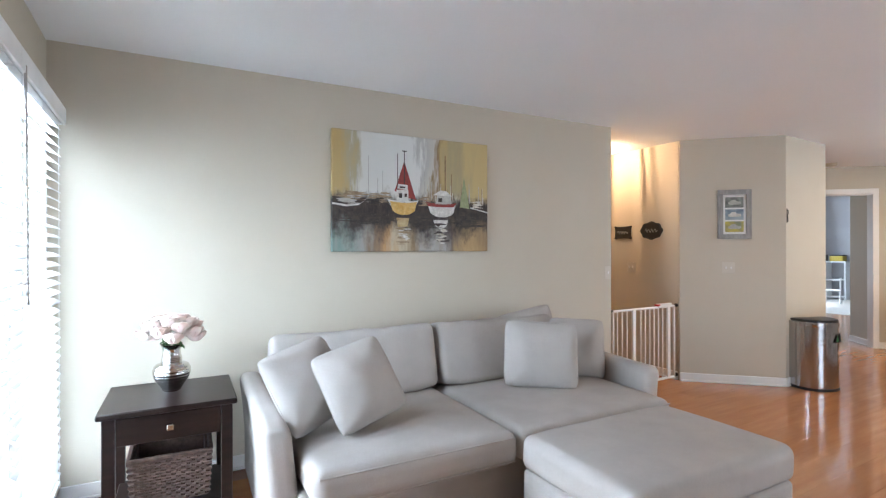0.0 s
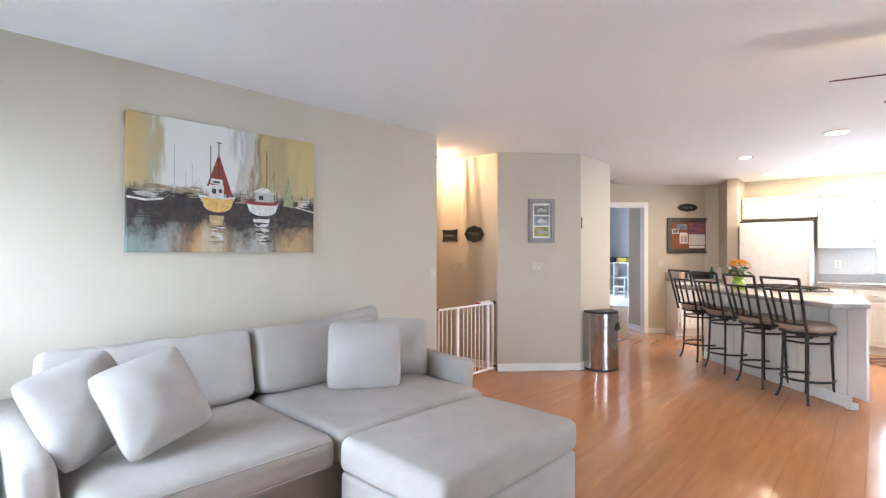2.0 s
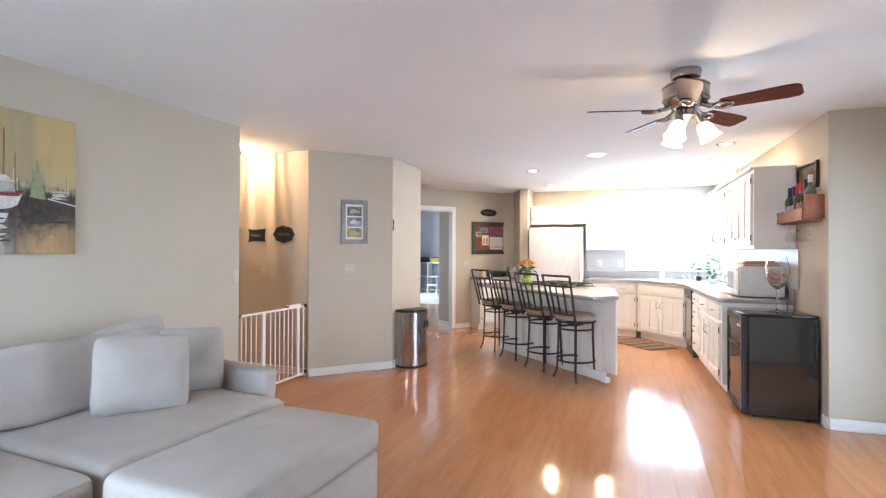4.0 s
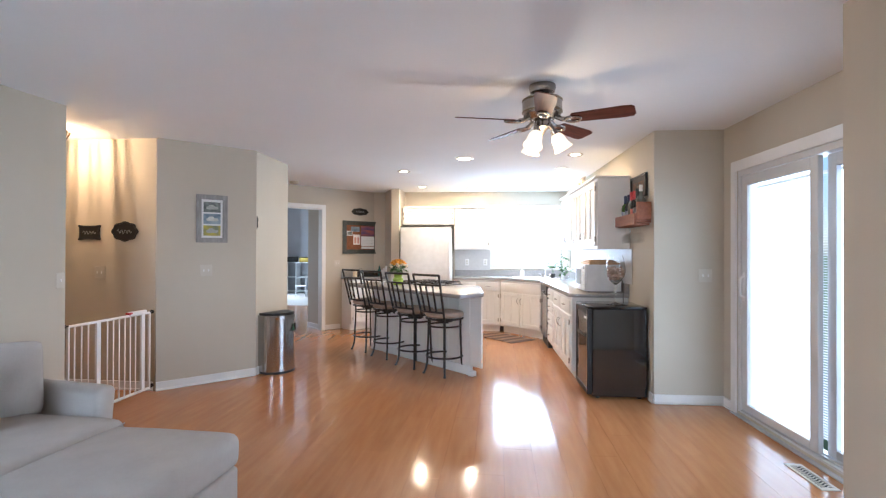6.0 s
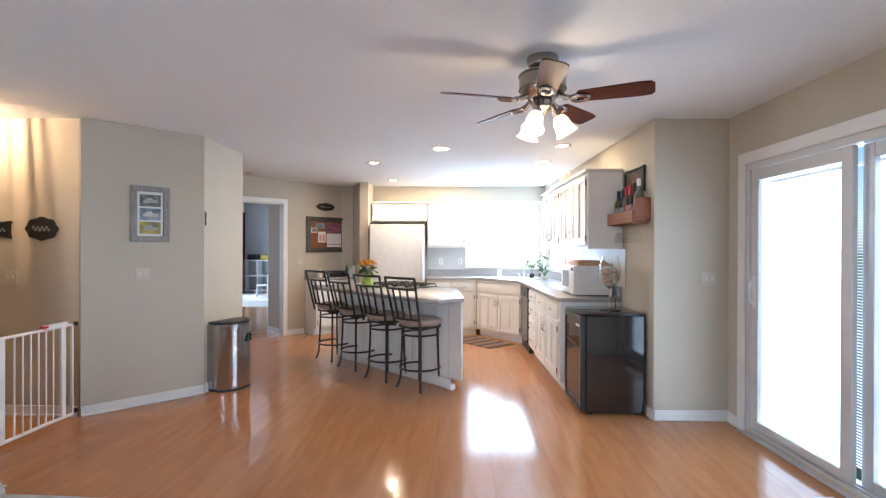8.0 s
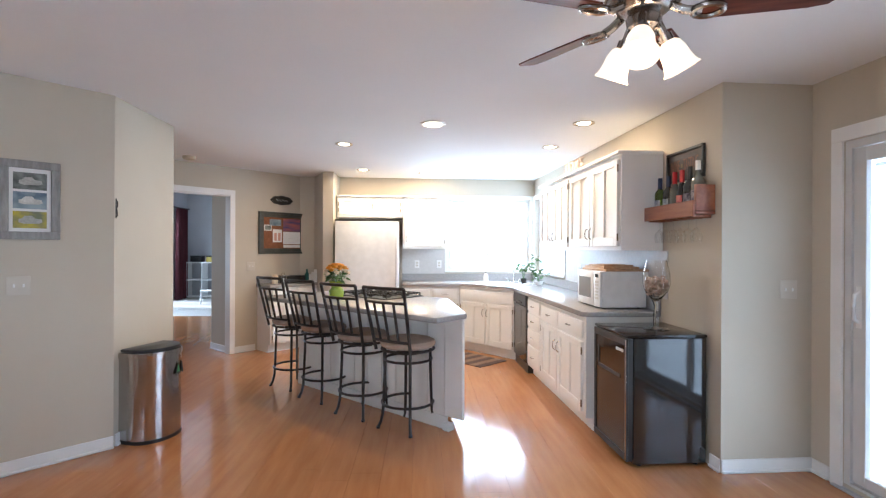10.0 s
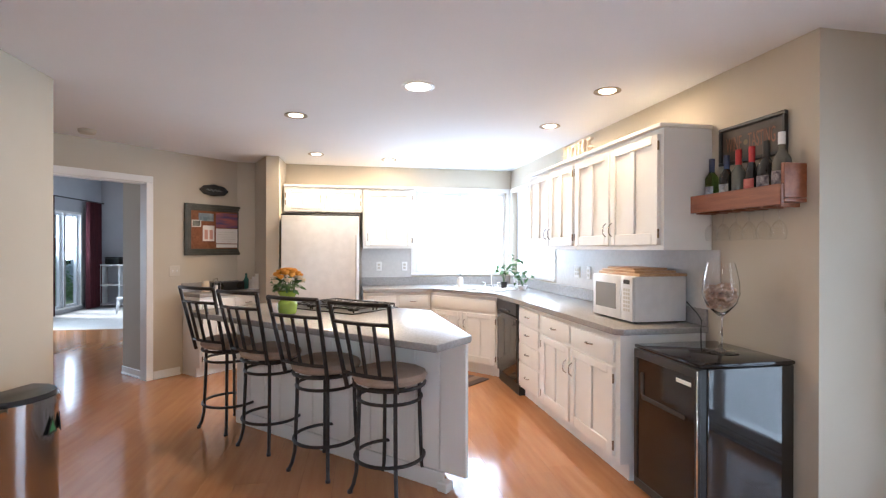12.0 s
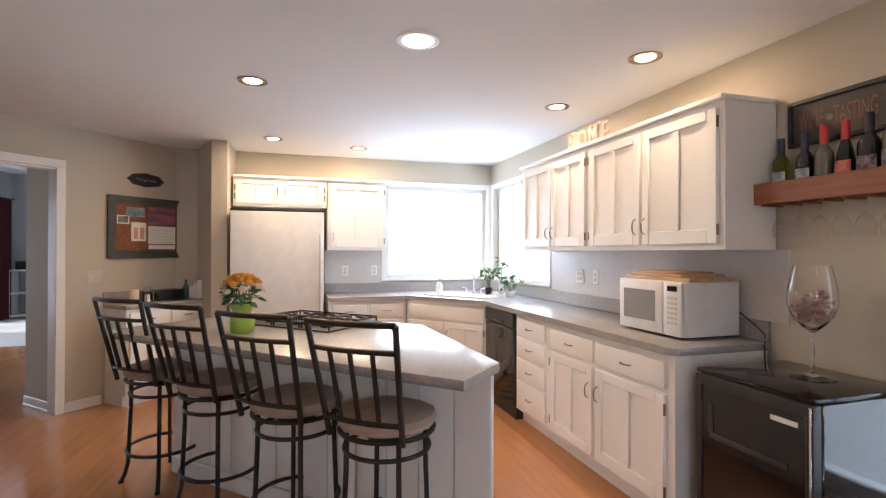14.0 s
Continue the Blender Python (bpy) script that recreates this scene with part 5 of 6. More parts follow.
part("bottle", bm, APPL, soap)
bm = B()
rod(bm, (0, 0, 0.135), (0, 0, 0.17), 0.006)
tube(bm, [(0, 0, 0.17), (0, 0.035, 0.168)], 0.006)
part("pump", bm, CHROME, soap)


def potted_plant(m, r, h, tall, n, seed, label, potmat):
    p = thing("potted_plant", m, label, "plant")
    rng = random.Random(seed)
    bm = B()
    lathe(bm, [(r * 0.7, 0), (r, h), (r * 1.08, h), (r * 1.08, h * 0.86 + 0.012), (r * 0.9, h * 0.9), (0.002, h * 0.88)], 20)
    part("pot", bm, potmat, p)
    bm = B()
    st = B()
    for k in range(n):
        a, t = rng.uniform(0, 6.28), rng.uniform(0.35, 1)
        q = Vector((math.cos(a) * tall * 0.55 * t, math.sin(a) * tall * 0.55 * t, h + tall * rng.uniform(0.25, 1)))
        mid = Vector((q.x * 0.4, q.y * 0.4, (h + q.z) / 2 + 0.02))
        tube(st, [(0, 0, h * 0.8), mid, q], 0.0022, 5)
        leaves(bm, q, 4, 0.03, 0.075, rng, -0.6, 0.8)
    part("stem", st, LEAF, p)
    part("foliage", bm, LEAF, p)


potted_plant(DG @ pose(dl * 0.30, -0.55, 0.916), 0.042, 0.075, 0.20, 6, 3, "leafy green plant in a dark pot by the sink", BLACKP)
potted_plant(DG @ pose(dl * 0.02, -0.52, 0.916), 0.055, 0.045, 0.17, 8, 5, "trailing green plant in a white bowl by the sink", APPL)
potted_plant(DG @ pose(dl * 0.22, -0.70, 0.916), 0.03, 0.13, 0.26, 6, 8, "tall green plant in a narrow white vase", APPL)

# wall cabinets
G = "white kitchen wall cabinets"


def wall_cabinet(m, u0, u1, z0, z1, depth, doors, label, panels=2):
    c = thing("wall_cabinet", m, label, "cabinet", G)
    bm = B()
    box(bm, u0, u1, 0.009, depth, z0, z1)
    part("body", bm, CAB, c, smooth=False)
    n = len(doors)
    for k, (a, d) in enumerate(doors):
        left = k % 2 == 0
        lz = z0 + 0.14 if z1 - z0 > 0.5 else (z0 + z1) / 2
        door_front(c, a, d, z0 + 0.03, z1 - 0.045, depth, panels, ((1 if left else 0), lz), 0 if left else 1)
    bm = B()
    box(bm, u0 - 0.012, u1 + (0.012 if m is RW else 0), 0.009, depth + 0.035, z1 - 0.012, z1 + 0.014, 0.005)
    part("crown", bm, CAB, c)
    return c


wall_cabinet(RW, 0.685, 1.825, 1.385, 2.13, 0.335, ((0.715, 1.255), (1.275, 1.80)), "white wall cabinet with two panelled doors")
wall_cabinet(RW, 1.830, 2.87, 1.385, 2.13, 0.335, ((1.855, 2.325), (2.345, 2.84)), "white wall cabinet beside the corner window")
wall_cabinet(BW, 1.37, 1.995, 1.39, 2.13, 0.335, ((1.40, 1.97),), "white wall cabinet beside the sink window")
wall_cabinet(BW, 2.0, 2.915, 1.83, 2.13, 0.335, ((2.03, 2.45), (2.465, 2.89)), "short white cabinet above the refrigerator")

for m, u, z, n in ((RW, 2.45, 1.17, 2), (RW, 2.22, 1.17, 1), (BW, 1.78, 1.16, 1), (BW, 1.45, 1.16, 1)):
    switch_plate(m @ pose(u, 0.009, z), n, True, "white wall outlet above the worktop")

# refrigerator
FRG = BW @ pose(2.045, 0, 0)
fr = thing("refrigerator", FRG, "white textured top-freezer refrigerator in a recess", "refrigerator")
bm = B()
box(bm, 0.0, 0.868, 0.03, 0.52, 0.02, 1.76)
part("body", bm, APPL, fr, smooth=False)
bm = B()
box(bm, 0.002, 0.866, 0.521, 0.60, 0.06, 1.765, 0.012, 2)
d = part("door", bm, APPL, fr)
bm = B()
box(bm, 0.02, 0.045, 0.60, 0.63, 0.75, 1.55, 0.008, 2)
part("handle", bm, APPL, d, "white vertical handle")
bm = B()
box(bm, 0.0, 0.868, 0.525, 0.595, 1.766, 1.782, 0.003)
part("top_trim", bm, BLACKP, fr, "dark hinge cover strip")
bm = B()
for x in (0.05, 0.82):
    for y in (0.06, 0.45):
        rod(bm, (x, y, 0), (x, y, 0.02), 0.02)
part("foot", bm, BLACKP, fr)

# desk nook under the cork board
nook = thing("base_cabinet", CW, "low white cabinet in the nook under the cork board", "cabinet")
carcass(nook, -0.03, 0.77, 0.005, 0.34, TOE, 0.86)
drawer_front(nook, 0.39, 0.745, 0.70, 0.83, 0.34)
drawer_front(nook, 0.03, 0.36, 0.70, 0.83, 0.34)
door_front(nook, 0.39, 0.745, 0.13, 0.675, 0.34, 2, (0, 0.55), 1)
door_front(nook, 0.03, 0.36, 0.13, 0.675, 0.34, 2, (1, 0.55), 0)
top = thing("nook_worktop", CW, "grey laminate top of the nook cabinet", "worktop")
bm = B()
box(bm, -0.06, 0.79, 0.002, 0.375, 0.861, 0.90, 0.006, 2)
part("top", bm, LAMINATE, top)
bm = B()
box(bm, -0.06, 0.79, 0.002, 0.02, 0.901, 1.0, 0.003)
part("back_edge", bm, LAMINATE, top)
s = thing("radio", CW @ pose(0.33, 0.14, 0.901), "black tabletop radio on the nook worktop", "radio")
bm = B()
box(bm, -0.19, 0.19, -0.07, 0.07, 0.0, 0.10, 0.012, 2)
part("body", bm, BLACKP, s)
for x in (-0.12, 0.12):
    bm = B()
    rod(bm, (x, 0.07, 0.05), (x, 0.074, 0.05), 0.036, n=20)
    part("grille", bm, BLACKGLOSS, s)
s = thing("jar_candle", CW @ pose(0.62, 0.20, 0.901), "pale jar candle on the nook worktop", "candle")
bm = B()
lathe(bm, [(0.036, 0), (0.04, 0.005), (0.04, 0.10), (0.034, 0.11), (0.034, 0.125)], 20)
part("jar", bm, CREAM, s)
s = thing("small_lantern", CW @ pose(0.55, 0.28, 0.901), "small grey metal lantern on the nook worktop", "lantern")
bm = B()
for x in (-0.035, 0.035):
    for y in (-0.035, 0.035):
        rod(bm, (x, y, 0), (x, y, 0.11), 0.005, n=6)
box(bm, -0.042, 0.042, -0.042, 0.042, 0.0, 0.012, 0.003)
box(bm, -0.042, 0.042, -0.042, 0.042, 0.11, 0.122, 0.003)
tube(bm, [(-0.025, 0, 0.12), (-0.02, 0, 0.15), (0.02, 0, 0.15), (0.025, 0, 0.12)], 0.003, 6)
part("cage", bm, NICKEL, s)
bm = B()
rod(bm, (0, 0, 0.012), (0, 0, 0.075), 0.022, n=14)
part("candle", bm, PAPER, s)
s = thing("glass_bottle", CW @ pose(0.06, 0.12, 0.901), "small teal glass bottle on the nook worktop", "bottle")
bm = B()
lathe(bm, [(0.03, 0), (0.034, 0.01), (0.034, 0.10), (0.014, 0.14), (0.012, 0.18), (0.015, 0.185)], 18)
part("body", bm, material("teal_glass", (0.05, 0.16, 0.15), 0.12), s)
s = thing("paper_tray", CW @ pose(0.02, 0.26, 0.901), "white plastic letter holder on the nook worktop", "letter holder")
bm = B()
for y in (-0.06, 0.0, 0.06):
    box(bm, -0.06, 0.06, y - 0.003, y + 0.003, 0.006, 0.15 + y * 0.6, 0.002)
box(bm, -0.065, 0.065, -0.075, 0.075, 0.0, 0.006)
part("tray", bm, PAPER, s)

# cork board
CB = CW @ pose(0.395, 0, 1.602)
cb = thing("cork_board", CB, "dark green framed cork board with papers and a calendar", "notice board")
w, h, f = 0.725, 0.585, 0.075
bm = B()
for k, (a, t0) in enumerate(((0.0, 0.030), (0.03, 0.022), (0.055, 0.016))):
    b2 = f if k == 2 else (0.03 if k == 0 else 0.055)
    x, z = w / 2 - a, h / 2 - a
    bw = b2 - a
    box(bm, -x, x, 0.002, t0, z - bw, z, 0.002)
    box(bm, -x, x, 0.002, t0, -z, -z + bw, 0.002)
    box(bm, -x, -x + bw, 0.002, t0, -z + bw, z - bw, 0.002)
    box(bm, x - bw, x, 0.002, t0, -z + bw, z - bw, 0.002)
part("frame", bm, GREENWOOD, cb)
bm = B()
box(bm, -w / 2 + f, w / 2 - f, 0.002, 0.010, -h / 2 + f, h / 2 - f)
part("cork_panel", bm, CORK, cb, smooth=False)
SUNSET = material("calendar_sunset", (0.09, 0.07, 0.18), 0.4, second=(0.42, 0.12, 0.10), scale=6, stretch=(0.6, 1, 3))
for name, x0, x1, z0, z1, mt in (("calendar_photo", -0.29, -0.01, 0.03, 0.205, SUNSET), ("calendar_page", -0.29, -0.01, -0.155, 0.02, PAPER), ("calendar_strip", -0.285, -0.015, -0.205, -0.165, PAPER),
                                ("note", 0.01, 0.15, -0.13, 0.05, PAPER), ("photo", 0.17, 0.28, 0.03, 0.11, PAPER), ("card", 0.02, 0.20, 0.10, 0.19, PH2)):
    bm = B()
    box(bm, x0, x1, 0.0105, 0.0120, z0, z1)
    o = part(name, bm, mt, cb, smooth=False)
    if name == "calendar_page":
        bm = B()
        for i in range(5):
            box(bm, x0 + 0.02, x1 - 0.02, 0.0122, 0.0126, z0 + 0.02 + i * 0.028, z0 + 0.022 + i * 0.028)
        part("ruled_line", bm, DAB["grey"], o, smooth=False)
    if name == "photo":
        bm = B()
        box(bm, x0 + 0.01, x1 - 0.01, 0.0122, 0.0128, z0 + 0.01, z1 - 0.01)
        part("image", bm, PH1, o, smooth=False)
    if name == "note":
        bm = B()
        box(bm, x0 + 0.02, x0 + 0.06, 0.0122, 0.0128, z0 + 0.02, z1 - 0.05)
        box(bm, x0 + 0.08, x0 + 0.12, 0.0122, 0.0128, z0 + 0.02, z1 - 0.05)
        part("print", bm, material("note_pink", (0.55, 0.30, 0.25), 0.7), o, smooth=False)

# island
isl = thing("kitchen_island", pose(5.31, 0.30, 0), "white panelled kitchen island set at an angle", "island")
o0 = Vector((5.31, 0.30))


def rel(pts):
    return [(x - o0.x, y - o0.y) for x, y in pts]


base = [(5.205, 0.200), (6.27, 0.290), (7.15, 1.25), (6.66, 1.775)]
bm = B()
prism(bm, rel([(5.222, 0.214), (6.265, 0.305), (7.13, 1.25), (6.65, 1.76)]), 0.105, 0.871)
part("body", bm, CAB, isl, smooth=False)
bm = B()
prism(bm, rel([(5.325, 0.325), (5.40, 0.31), (6.22, 0.38), (7.04, 1.26), (6.645, 1.755)]), 0.0, 0.1045)
part("plinth", bm, CAB, isl, smooth=False)
# upright boards on the stool side
k = 12
a, b_ = Vector(base[0]), Vector(base[3])
dirv = (b_ - a).normalized()
Lb = (b_ - a).length
turn = math.degrees(math.atan2(dirv.y, dirv.x))
for i in range(k):
    bm = B()
    box(bm, 0.0025, Lb / k - 0.0025, 0.0, 0.014, 0.105, 0.868, 0.003)
    o = part("panel_board", bm, CAB, isl)
    p = a + dirv * (Lb * i / k) - o0
    o.matrix_basis = pose(p.x, p.y, 0, 0, 0, turn)
bm = B()
box(bm, 0.15, Lb, 0.0, 0.02, 0.0, 0.10, 0.003)
o = part("skirting", bm, TRIM, isl)
o.matrix_basis = pose(a.x - o0.x, a.y - o0.y, 0, 0, 0, turn)
# plain end panel towards the aisle
q0 = Vector(base[1])
bm = B()
box(bm, 0.0, (q0 - a).length, -0.004, 0.012, 0.105, 0.869, 0.002)
o = part("end_panel", bm, CAB, isl)
o.matrix_basis = pose(a.x - o0.x, a.y - o0.y, 0, 0, 0, math.degrees(math.atan2(q0.y - a.y, q0.x - a.x)))
bm = B()
box(bm, -0.035, 0.035, -0.035, 0.035, 0.0, 0.055, 0.006)
o = part("foot_block", bm, TRIM, isl)
o.matrix_basis = pose(-0.015, 0.012, 0, 0, 0, 47)
it = thing("island_worktop", pose(5.31, 0.30, 0), "grey laminate island worktop with clipped corners", "worktop")
poly = [(5.165, 0.185), (6.28, 0.262), (7.27, 1.30), (6.55, 2.10), (6.42, 2.02), (4.925, 0.415)]
bm = B()
prism(bm, rel(poly), 0.878, 0.912, 0.005, 2)
part("top", bm, LAMINATE, it)
bm = B()
cx, cy = sum(p[0] for p in poly) / 6, sum(p[1] for p in poly) / 6
prism(bm, rel([(cx + (x - cx) * 0.996, cy + (y - cy) * 0.996) for x, y in poly]), 0.8715, 0.8775)
part("edge_band", bm, LAMINATE, it)

# gas cooktop
CT = pose(6.55, 0.96, 0.913, 0, 0, 47)
ct = thing("cooktop", CT, "black gas cooktop with cast iron grates in the island", "cooktop")
bm = B()
box(bm, -0.385, 0.385, -0.26, 0.26, 0.0, 0.008, 0.003)
part("plate", bm, BLACKP, ct)
for x in (-0.26, -0.03, 0.20):
    for y in (-0.125, 0.125):
        bm = B()
        w = 0.105
        z = 0.036
        tube(bm, [(x - w, y - w, z), (x + w, y - w, z), (x + w, y + w, z), (x - w, y + w, z)], 0.007, 6, True)
        for a in range(4):
            c, s_ = math.cos(a * math.pi / 2), math.sin(a * math.pi / 2)
            tube(bm, [(x + c * w, y + s_ * w, z), (x + c * 0.03, y + s_ * 0.03, z + 0.004)], 0.006, 6)
        for dx in (-w, w):
            for dy in (-w, w):
                rod(bm, (x + dx, y + dy, 0.008), (x + dx, y + dy, z), 0.006, n=6)
        part("grate", bm, IRON, ct)
        bm = B()
        lathe(bm, [(0.042, 0.008), (0.042, 0.018), (0.03, 0.024), (0.02, 0.028)], 18, (x, y, 0))
        part("burner", bm, BLACKP, ct)
for i in range(5):
    bm = B()
    rod(bm, (0.348, -0.16 + i * 0.08, 0.008), (0.348, -0.16 + i * 0.08, 0.03), 0.016, n=14)
    part("knob", bm, BLACKP, ct)

# flowers on the island
FV = pose(6.25, 1.33, 0.913)
fv = thing("flower_pot", FV, "lime green ceramic vase on the island", "vase")
bm = B()
lathe(bm, [(0.058, 0), (0.064, 0.01), (0.072, 0.07), (0.066, 0.085), (0.05, 0.10), (0.050, 0.12), (0.062, 0.145), (0.075, 0.165), (0.071, 0.166), (0.045, 0.12), (0.03, 0.08)], 28, caps=False)
bm.faces.new([v for v in bm.verts][:28])
part("body", bm, GREENPOT, fv)
fb = thing("flower_bouquet", FV @ pose(0, 0, 0.10), "orange and cream chrysanthemums in the lime vase", "flowers")
rng = random.Random(6)
for i in range(30):
    g = i * 2.39996
    e = 0.05 + 1.45 * i / 29
    p = (0.105 * math.cos(g) * math.cos(e), 0.105 * math.sin(g) * math.cos(e), 0.125 + 0.095 * math.sin(e))
    bm = B()
    blossom(bm, p, 0.032, 10, rng, 4)
    part("blossom", bm, ORANGE if e > 0.45 else CREAM, fb)
bm = B()
leaves(bm, (0, 0, 0.10), 70, 0.085, 0.06, rng, -0.3, 0.8)
part("foliage", bm, LEAF, fb)
bm = B()
for a in range(9):
    rod(bm, (0.012 * math.cos(a), 0.012 * math.sin(a), -0.03), (0.06 * math.cos(a), 0.06 * math.sin(a), 0.15), 0.003, n=6)
part("stem", bm, LEAF, fb)

# bar stools
def bar_stool():
    s = thing("bar_stool", pose(0, 0, 0), "dark wrought iron counter stool with tan suede seat", "bar stool", "stools along the island")
    bm = B()
    lathe(bm, [(0.002, 0.626), (0.18, 0.626), (0.208, 0.640), (0.217, 0.662), (0.207, 0.684), (0.168, 0.698), (0.08, 0.705), (0.002, 0.707)], 36, caps=False)
    part("seat", bm, SUEDE, s, "round tan suede seat")
    bm = B()
    ring(bm, 0, 0, 0.616, 0.203, 0.011, 32)
    part("seat_ring", bm, IRON, s)
    bm = B()
    ring(bm, 0, 0, 0.535, 0.184, 0.010, 32)
    part("upper_ring", bm, IRON, s)
    bm = B()
    ring(bm, 0, 0, 0.200, 0.200, 0.0105, 32)
    part("foot_ring", bm, IRON, s)
    bm = B()
    rod(bm, (0, 0, 0.575), (0, 0, 0.626), 0.09, n=20)
    part("swivel_plate", bm, IRON, s)
    for i in range(4):
        a = math.pi / 4 + i * math.pi / 2
        c, q = math.cos(a), math.sin(a)
        bm = B()
        tube(bm, [(0.176 * c, 0.176 * q, 0.605), (0.178 * c, 0.178 * q, 0.45), (0.187 * c, 0.187 * q, 0.22), (0.192 * c, 0.192 * q, 0.12), (0.208 * c, 0.208 * q, 0.05), (0.226 * c, 0.226 * q, 0.012)], 0.0115, 8)
        leg = part("leg", bm, IRON, s)
        bm = B()
        rod(bm, (0.228 * c, 0.228 * q, 0.0), (0.228 * c, 0.228 * q, 0.016), 0.015, n=10)
        part("foot_cap", bm, IRON, leg)

    def bp(y, t):
        """A point of the back: y across, t from seat (0) to top (1); it leans and bows."""
        return (-0.172 - 0.115 * t - 0.03 * (1 - (2 * y / 0.40) ** 2), y * (0.95 + 0.16 * t), 0.615 + 0.485 * t)
    for y in (-0.18, 0.18):
        bm = B()
        tube(bm, [bp(y, 0.0), bp(y, 0.3), bp(y, 0.6), bp(y, 1.0)], 0.0125, 8)
        part("back_post", bm, IRON, s)
    for t, r in ((1.0, 0.0125), (0.78, 0.011), (0.17, 0.011)):
        bm = B()
        tube(bm, [bp(-0.18 + 0.36 * i / 8, t) for i in range(9)], r, 8)
        part("back_rail", bm, IRON, s)
    for i in range(3):
        y = -0.09 + i * 0.09
        bm = B()
        pts = [bp(y, 0.17 + 0.61 * j / 4) for j in range(5)]
        tube(bm, pts, 0.011, 6)
        part("back_slat", bm, IRON, s)
    return s


stool = bar_stool()
spots = [(5.38, 0.625, -38), (5.72, 1.012, -38), (6.17, 1.425, -40), (6.58, 1.81, -39)]
stool.matrix_basis = pose(spots[0][0], spots[0][1], 0, 0, 0, spots[0][2])
for x, y, r in spots[1:]:
    copy_thing(stool, pose(x, y, 0, 0, 0, r))

# microwave and boards
MW = RW @ pose(0.87, 0.0, 0.916)
mw = thing("microwave", MW, "white countertop microwave oven", "microwave")
bm = B()
box(bm, 0.0, 0.50, 0.04, 0.405, 0.012, 0.30, 0.006, 2)
part("body", bm, APPL, mw)
bm = B()
box(bm, 0.135, 0.498, 0.406, 0.425, 0.014, 0.298, 0.005, 2)
d = part("door", bm, APPL, mw)
bm = B()
box(bm, 0.19, 0.455, 0.4255, 0.4275, 0.075, 0.245, 0.002)
part("door_window", bm, material("microwave_glass", (0.30, 0.30, 0.30), 0.15), d, "grey meshed window")
bm = B()
box(bm, 0.002, 0.130, 0.406, 0.424, 0.014, 0.298, 0.005, 2)
cp = part("control_panel", bm, APPL, mw)
bm = B()
box(bm, 0.03, 0.10, 0.4245, 0.4260, 0.250, 0.278)
part("display", bm, BLACKGLOSS, cp)
bm = B()
for r in range(6):
    for q in range(3):
        box(bm, 0.03 + q * 0.026, 0.048 + q * 0.026, 0.4245, 0.4257, 0.075 + r * 0.026, 0.091 + r * 0.026)
part("button_pad", bm, PLATE, cp, smooth=False)
for x in (0.05, 0.45):
    for y in (0.08, 0.37):
        bm = B()
        rod(bm, (x, y, 0), (x, y, 0.012), 0.014)
        part("foot", bm, BLACKP, mw)
for i, (x0, x1, y0, y1, t, label) in enumerate(((-0.01, 0.50, 0.04, 0.38, 0.018, "large pale wooden cutting board on the microwave"), (0.06, 0.47, 0.07, 0.37, 0.016, "medium wooden cutting board stacked on another"),
                                              (0.12, 0.45, 0.09, 0.34, 0.014, "small wooden cutting board on top of the stack"))):
    z = (0.3005, 0.319, 0.3355)[i]
    cbd = thing("cutting_board", MW @ pose(0, 0, z), label, "cutting board", "cutting boards on the microwave")
    bm = B()
    box(bm, x0, x1, y0, y1, 0.0, t, 0.004, 2)
    part("board", bm, BOARD, cbd)
cord = thing("power_cord", RW @ pose(0, 0, 0), "black power cord hanging from the worktop end", "cable")
bm = B()
tube(bm, [(0.88, 0.03, 1.05), (0.77, 0.04, 0.99), (0.705, 0.06, 0.955), (0.700, 0.07, 0.90), (0.698, 0.07, 0.80), (0.69, 0.06, 0.60)], 0.004, 6)
part("cable", bm, BLACKP, cord)

# wine cooler
WC = RW @ pose(0.10, 0.03, 0)
wc = thing("wine_cooler", WC, "black glass-fronted wine cooler standing at the counter end", "wine cooler")
bm = B()
box(bm, 0.0, 0.53, 0.0, 0.485, 0.02, 0.825, 0.005)
part("body", bm, BLACKGLOSS, wc)
bm = B()
box(bm, -0.004, 0.534, -0.004, 0.53, 0.826, 0.846, 0.006, 2)
part("top", bm, SMOKED, wc)
bm = B()
box(bm, 0.002, 0.528, 0.492, 0.520, 0.042, 0.820)
d = part("door", bm, BLACKP, wc)
for a in ((0.0, 0.53, 0.04, 0.085), (0.0, 0.53, 0.775, 0.822), (0.0, 0.03, 0.085, 0.775), (0.50, 0.53, 0.085, 0.775)):
    bm = B()
    box(bm, a[0], a[1], 0.5205, 0.535, a[2], a[3], 0.003)
    part("door_rail", bm, BLACKP, d)
bm = B()
box(bm, 0.03, 0.50, 0.5205, 0.528, 0.085, 0.775)
part("door_glass", bm, SMOKED, d, "dark smoked glass")
bm = B()
box(bm, 0.10, 0.46, 0.5285, 0.533, 0.55, 0.575, 0.002)
box(bm, 0.44, 0.47, 0.5285, 0.533, 0.575, 0.70, 0.002)
part("grip", bm, BLACKP, d, "black moulded grip behind the glass")
bm = B()
box(bm, 0.004, 0.014, 0.530, 0.539, 0.05, 0.815, 0.002)
part("edge_strip", bm, STEEL, d, "bright steel edge")
bm = B()
box(bm, 0.06, 0.17, 0.528, 0.5295, 0.725, 0.745)
part("sticker", bm, PAPER, d, "white sticker strip")
for x in (0.05, 0.48):
    for y in (0.05, 0.43):
        bm = B()
        rod(bm, (x, y, 0), (x, y, 0.02), 0.02)
        part("foot", bm, BLACKP, wc)

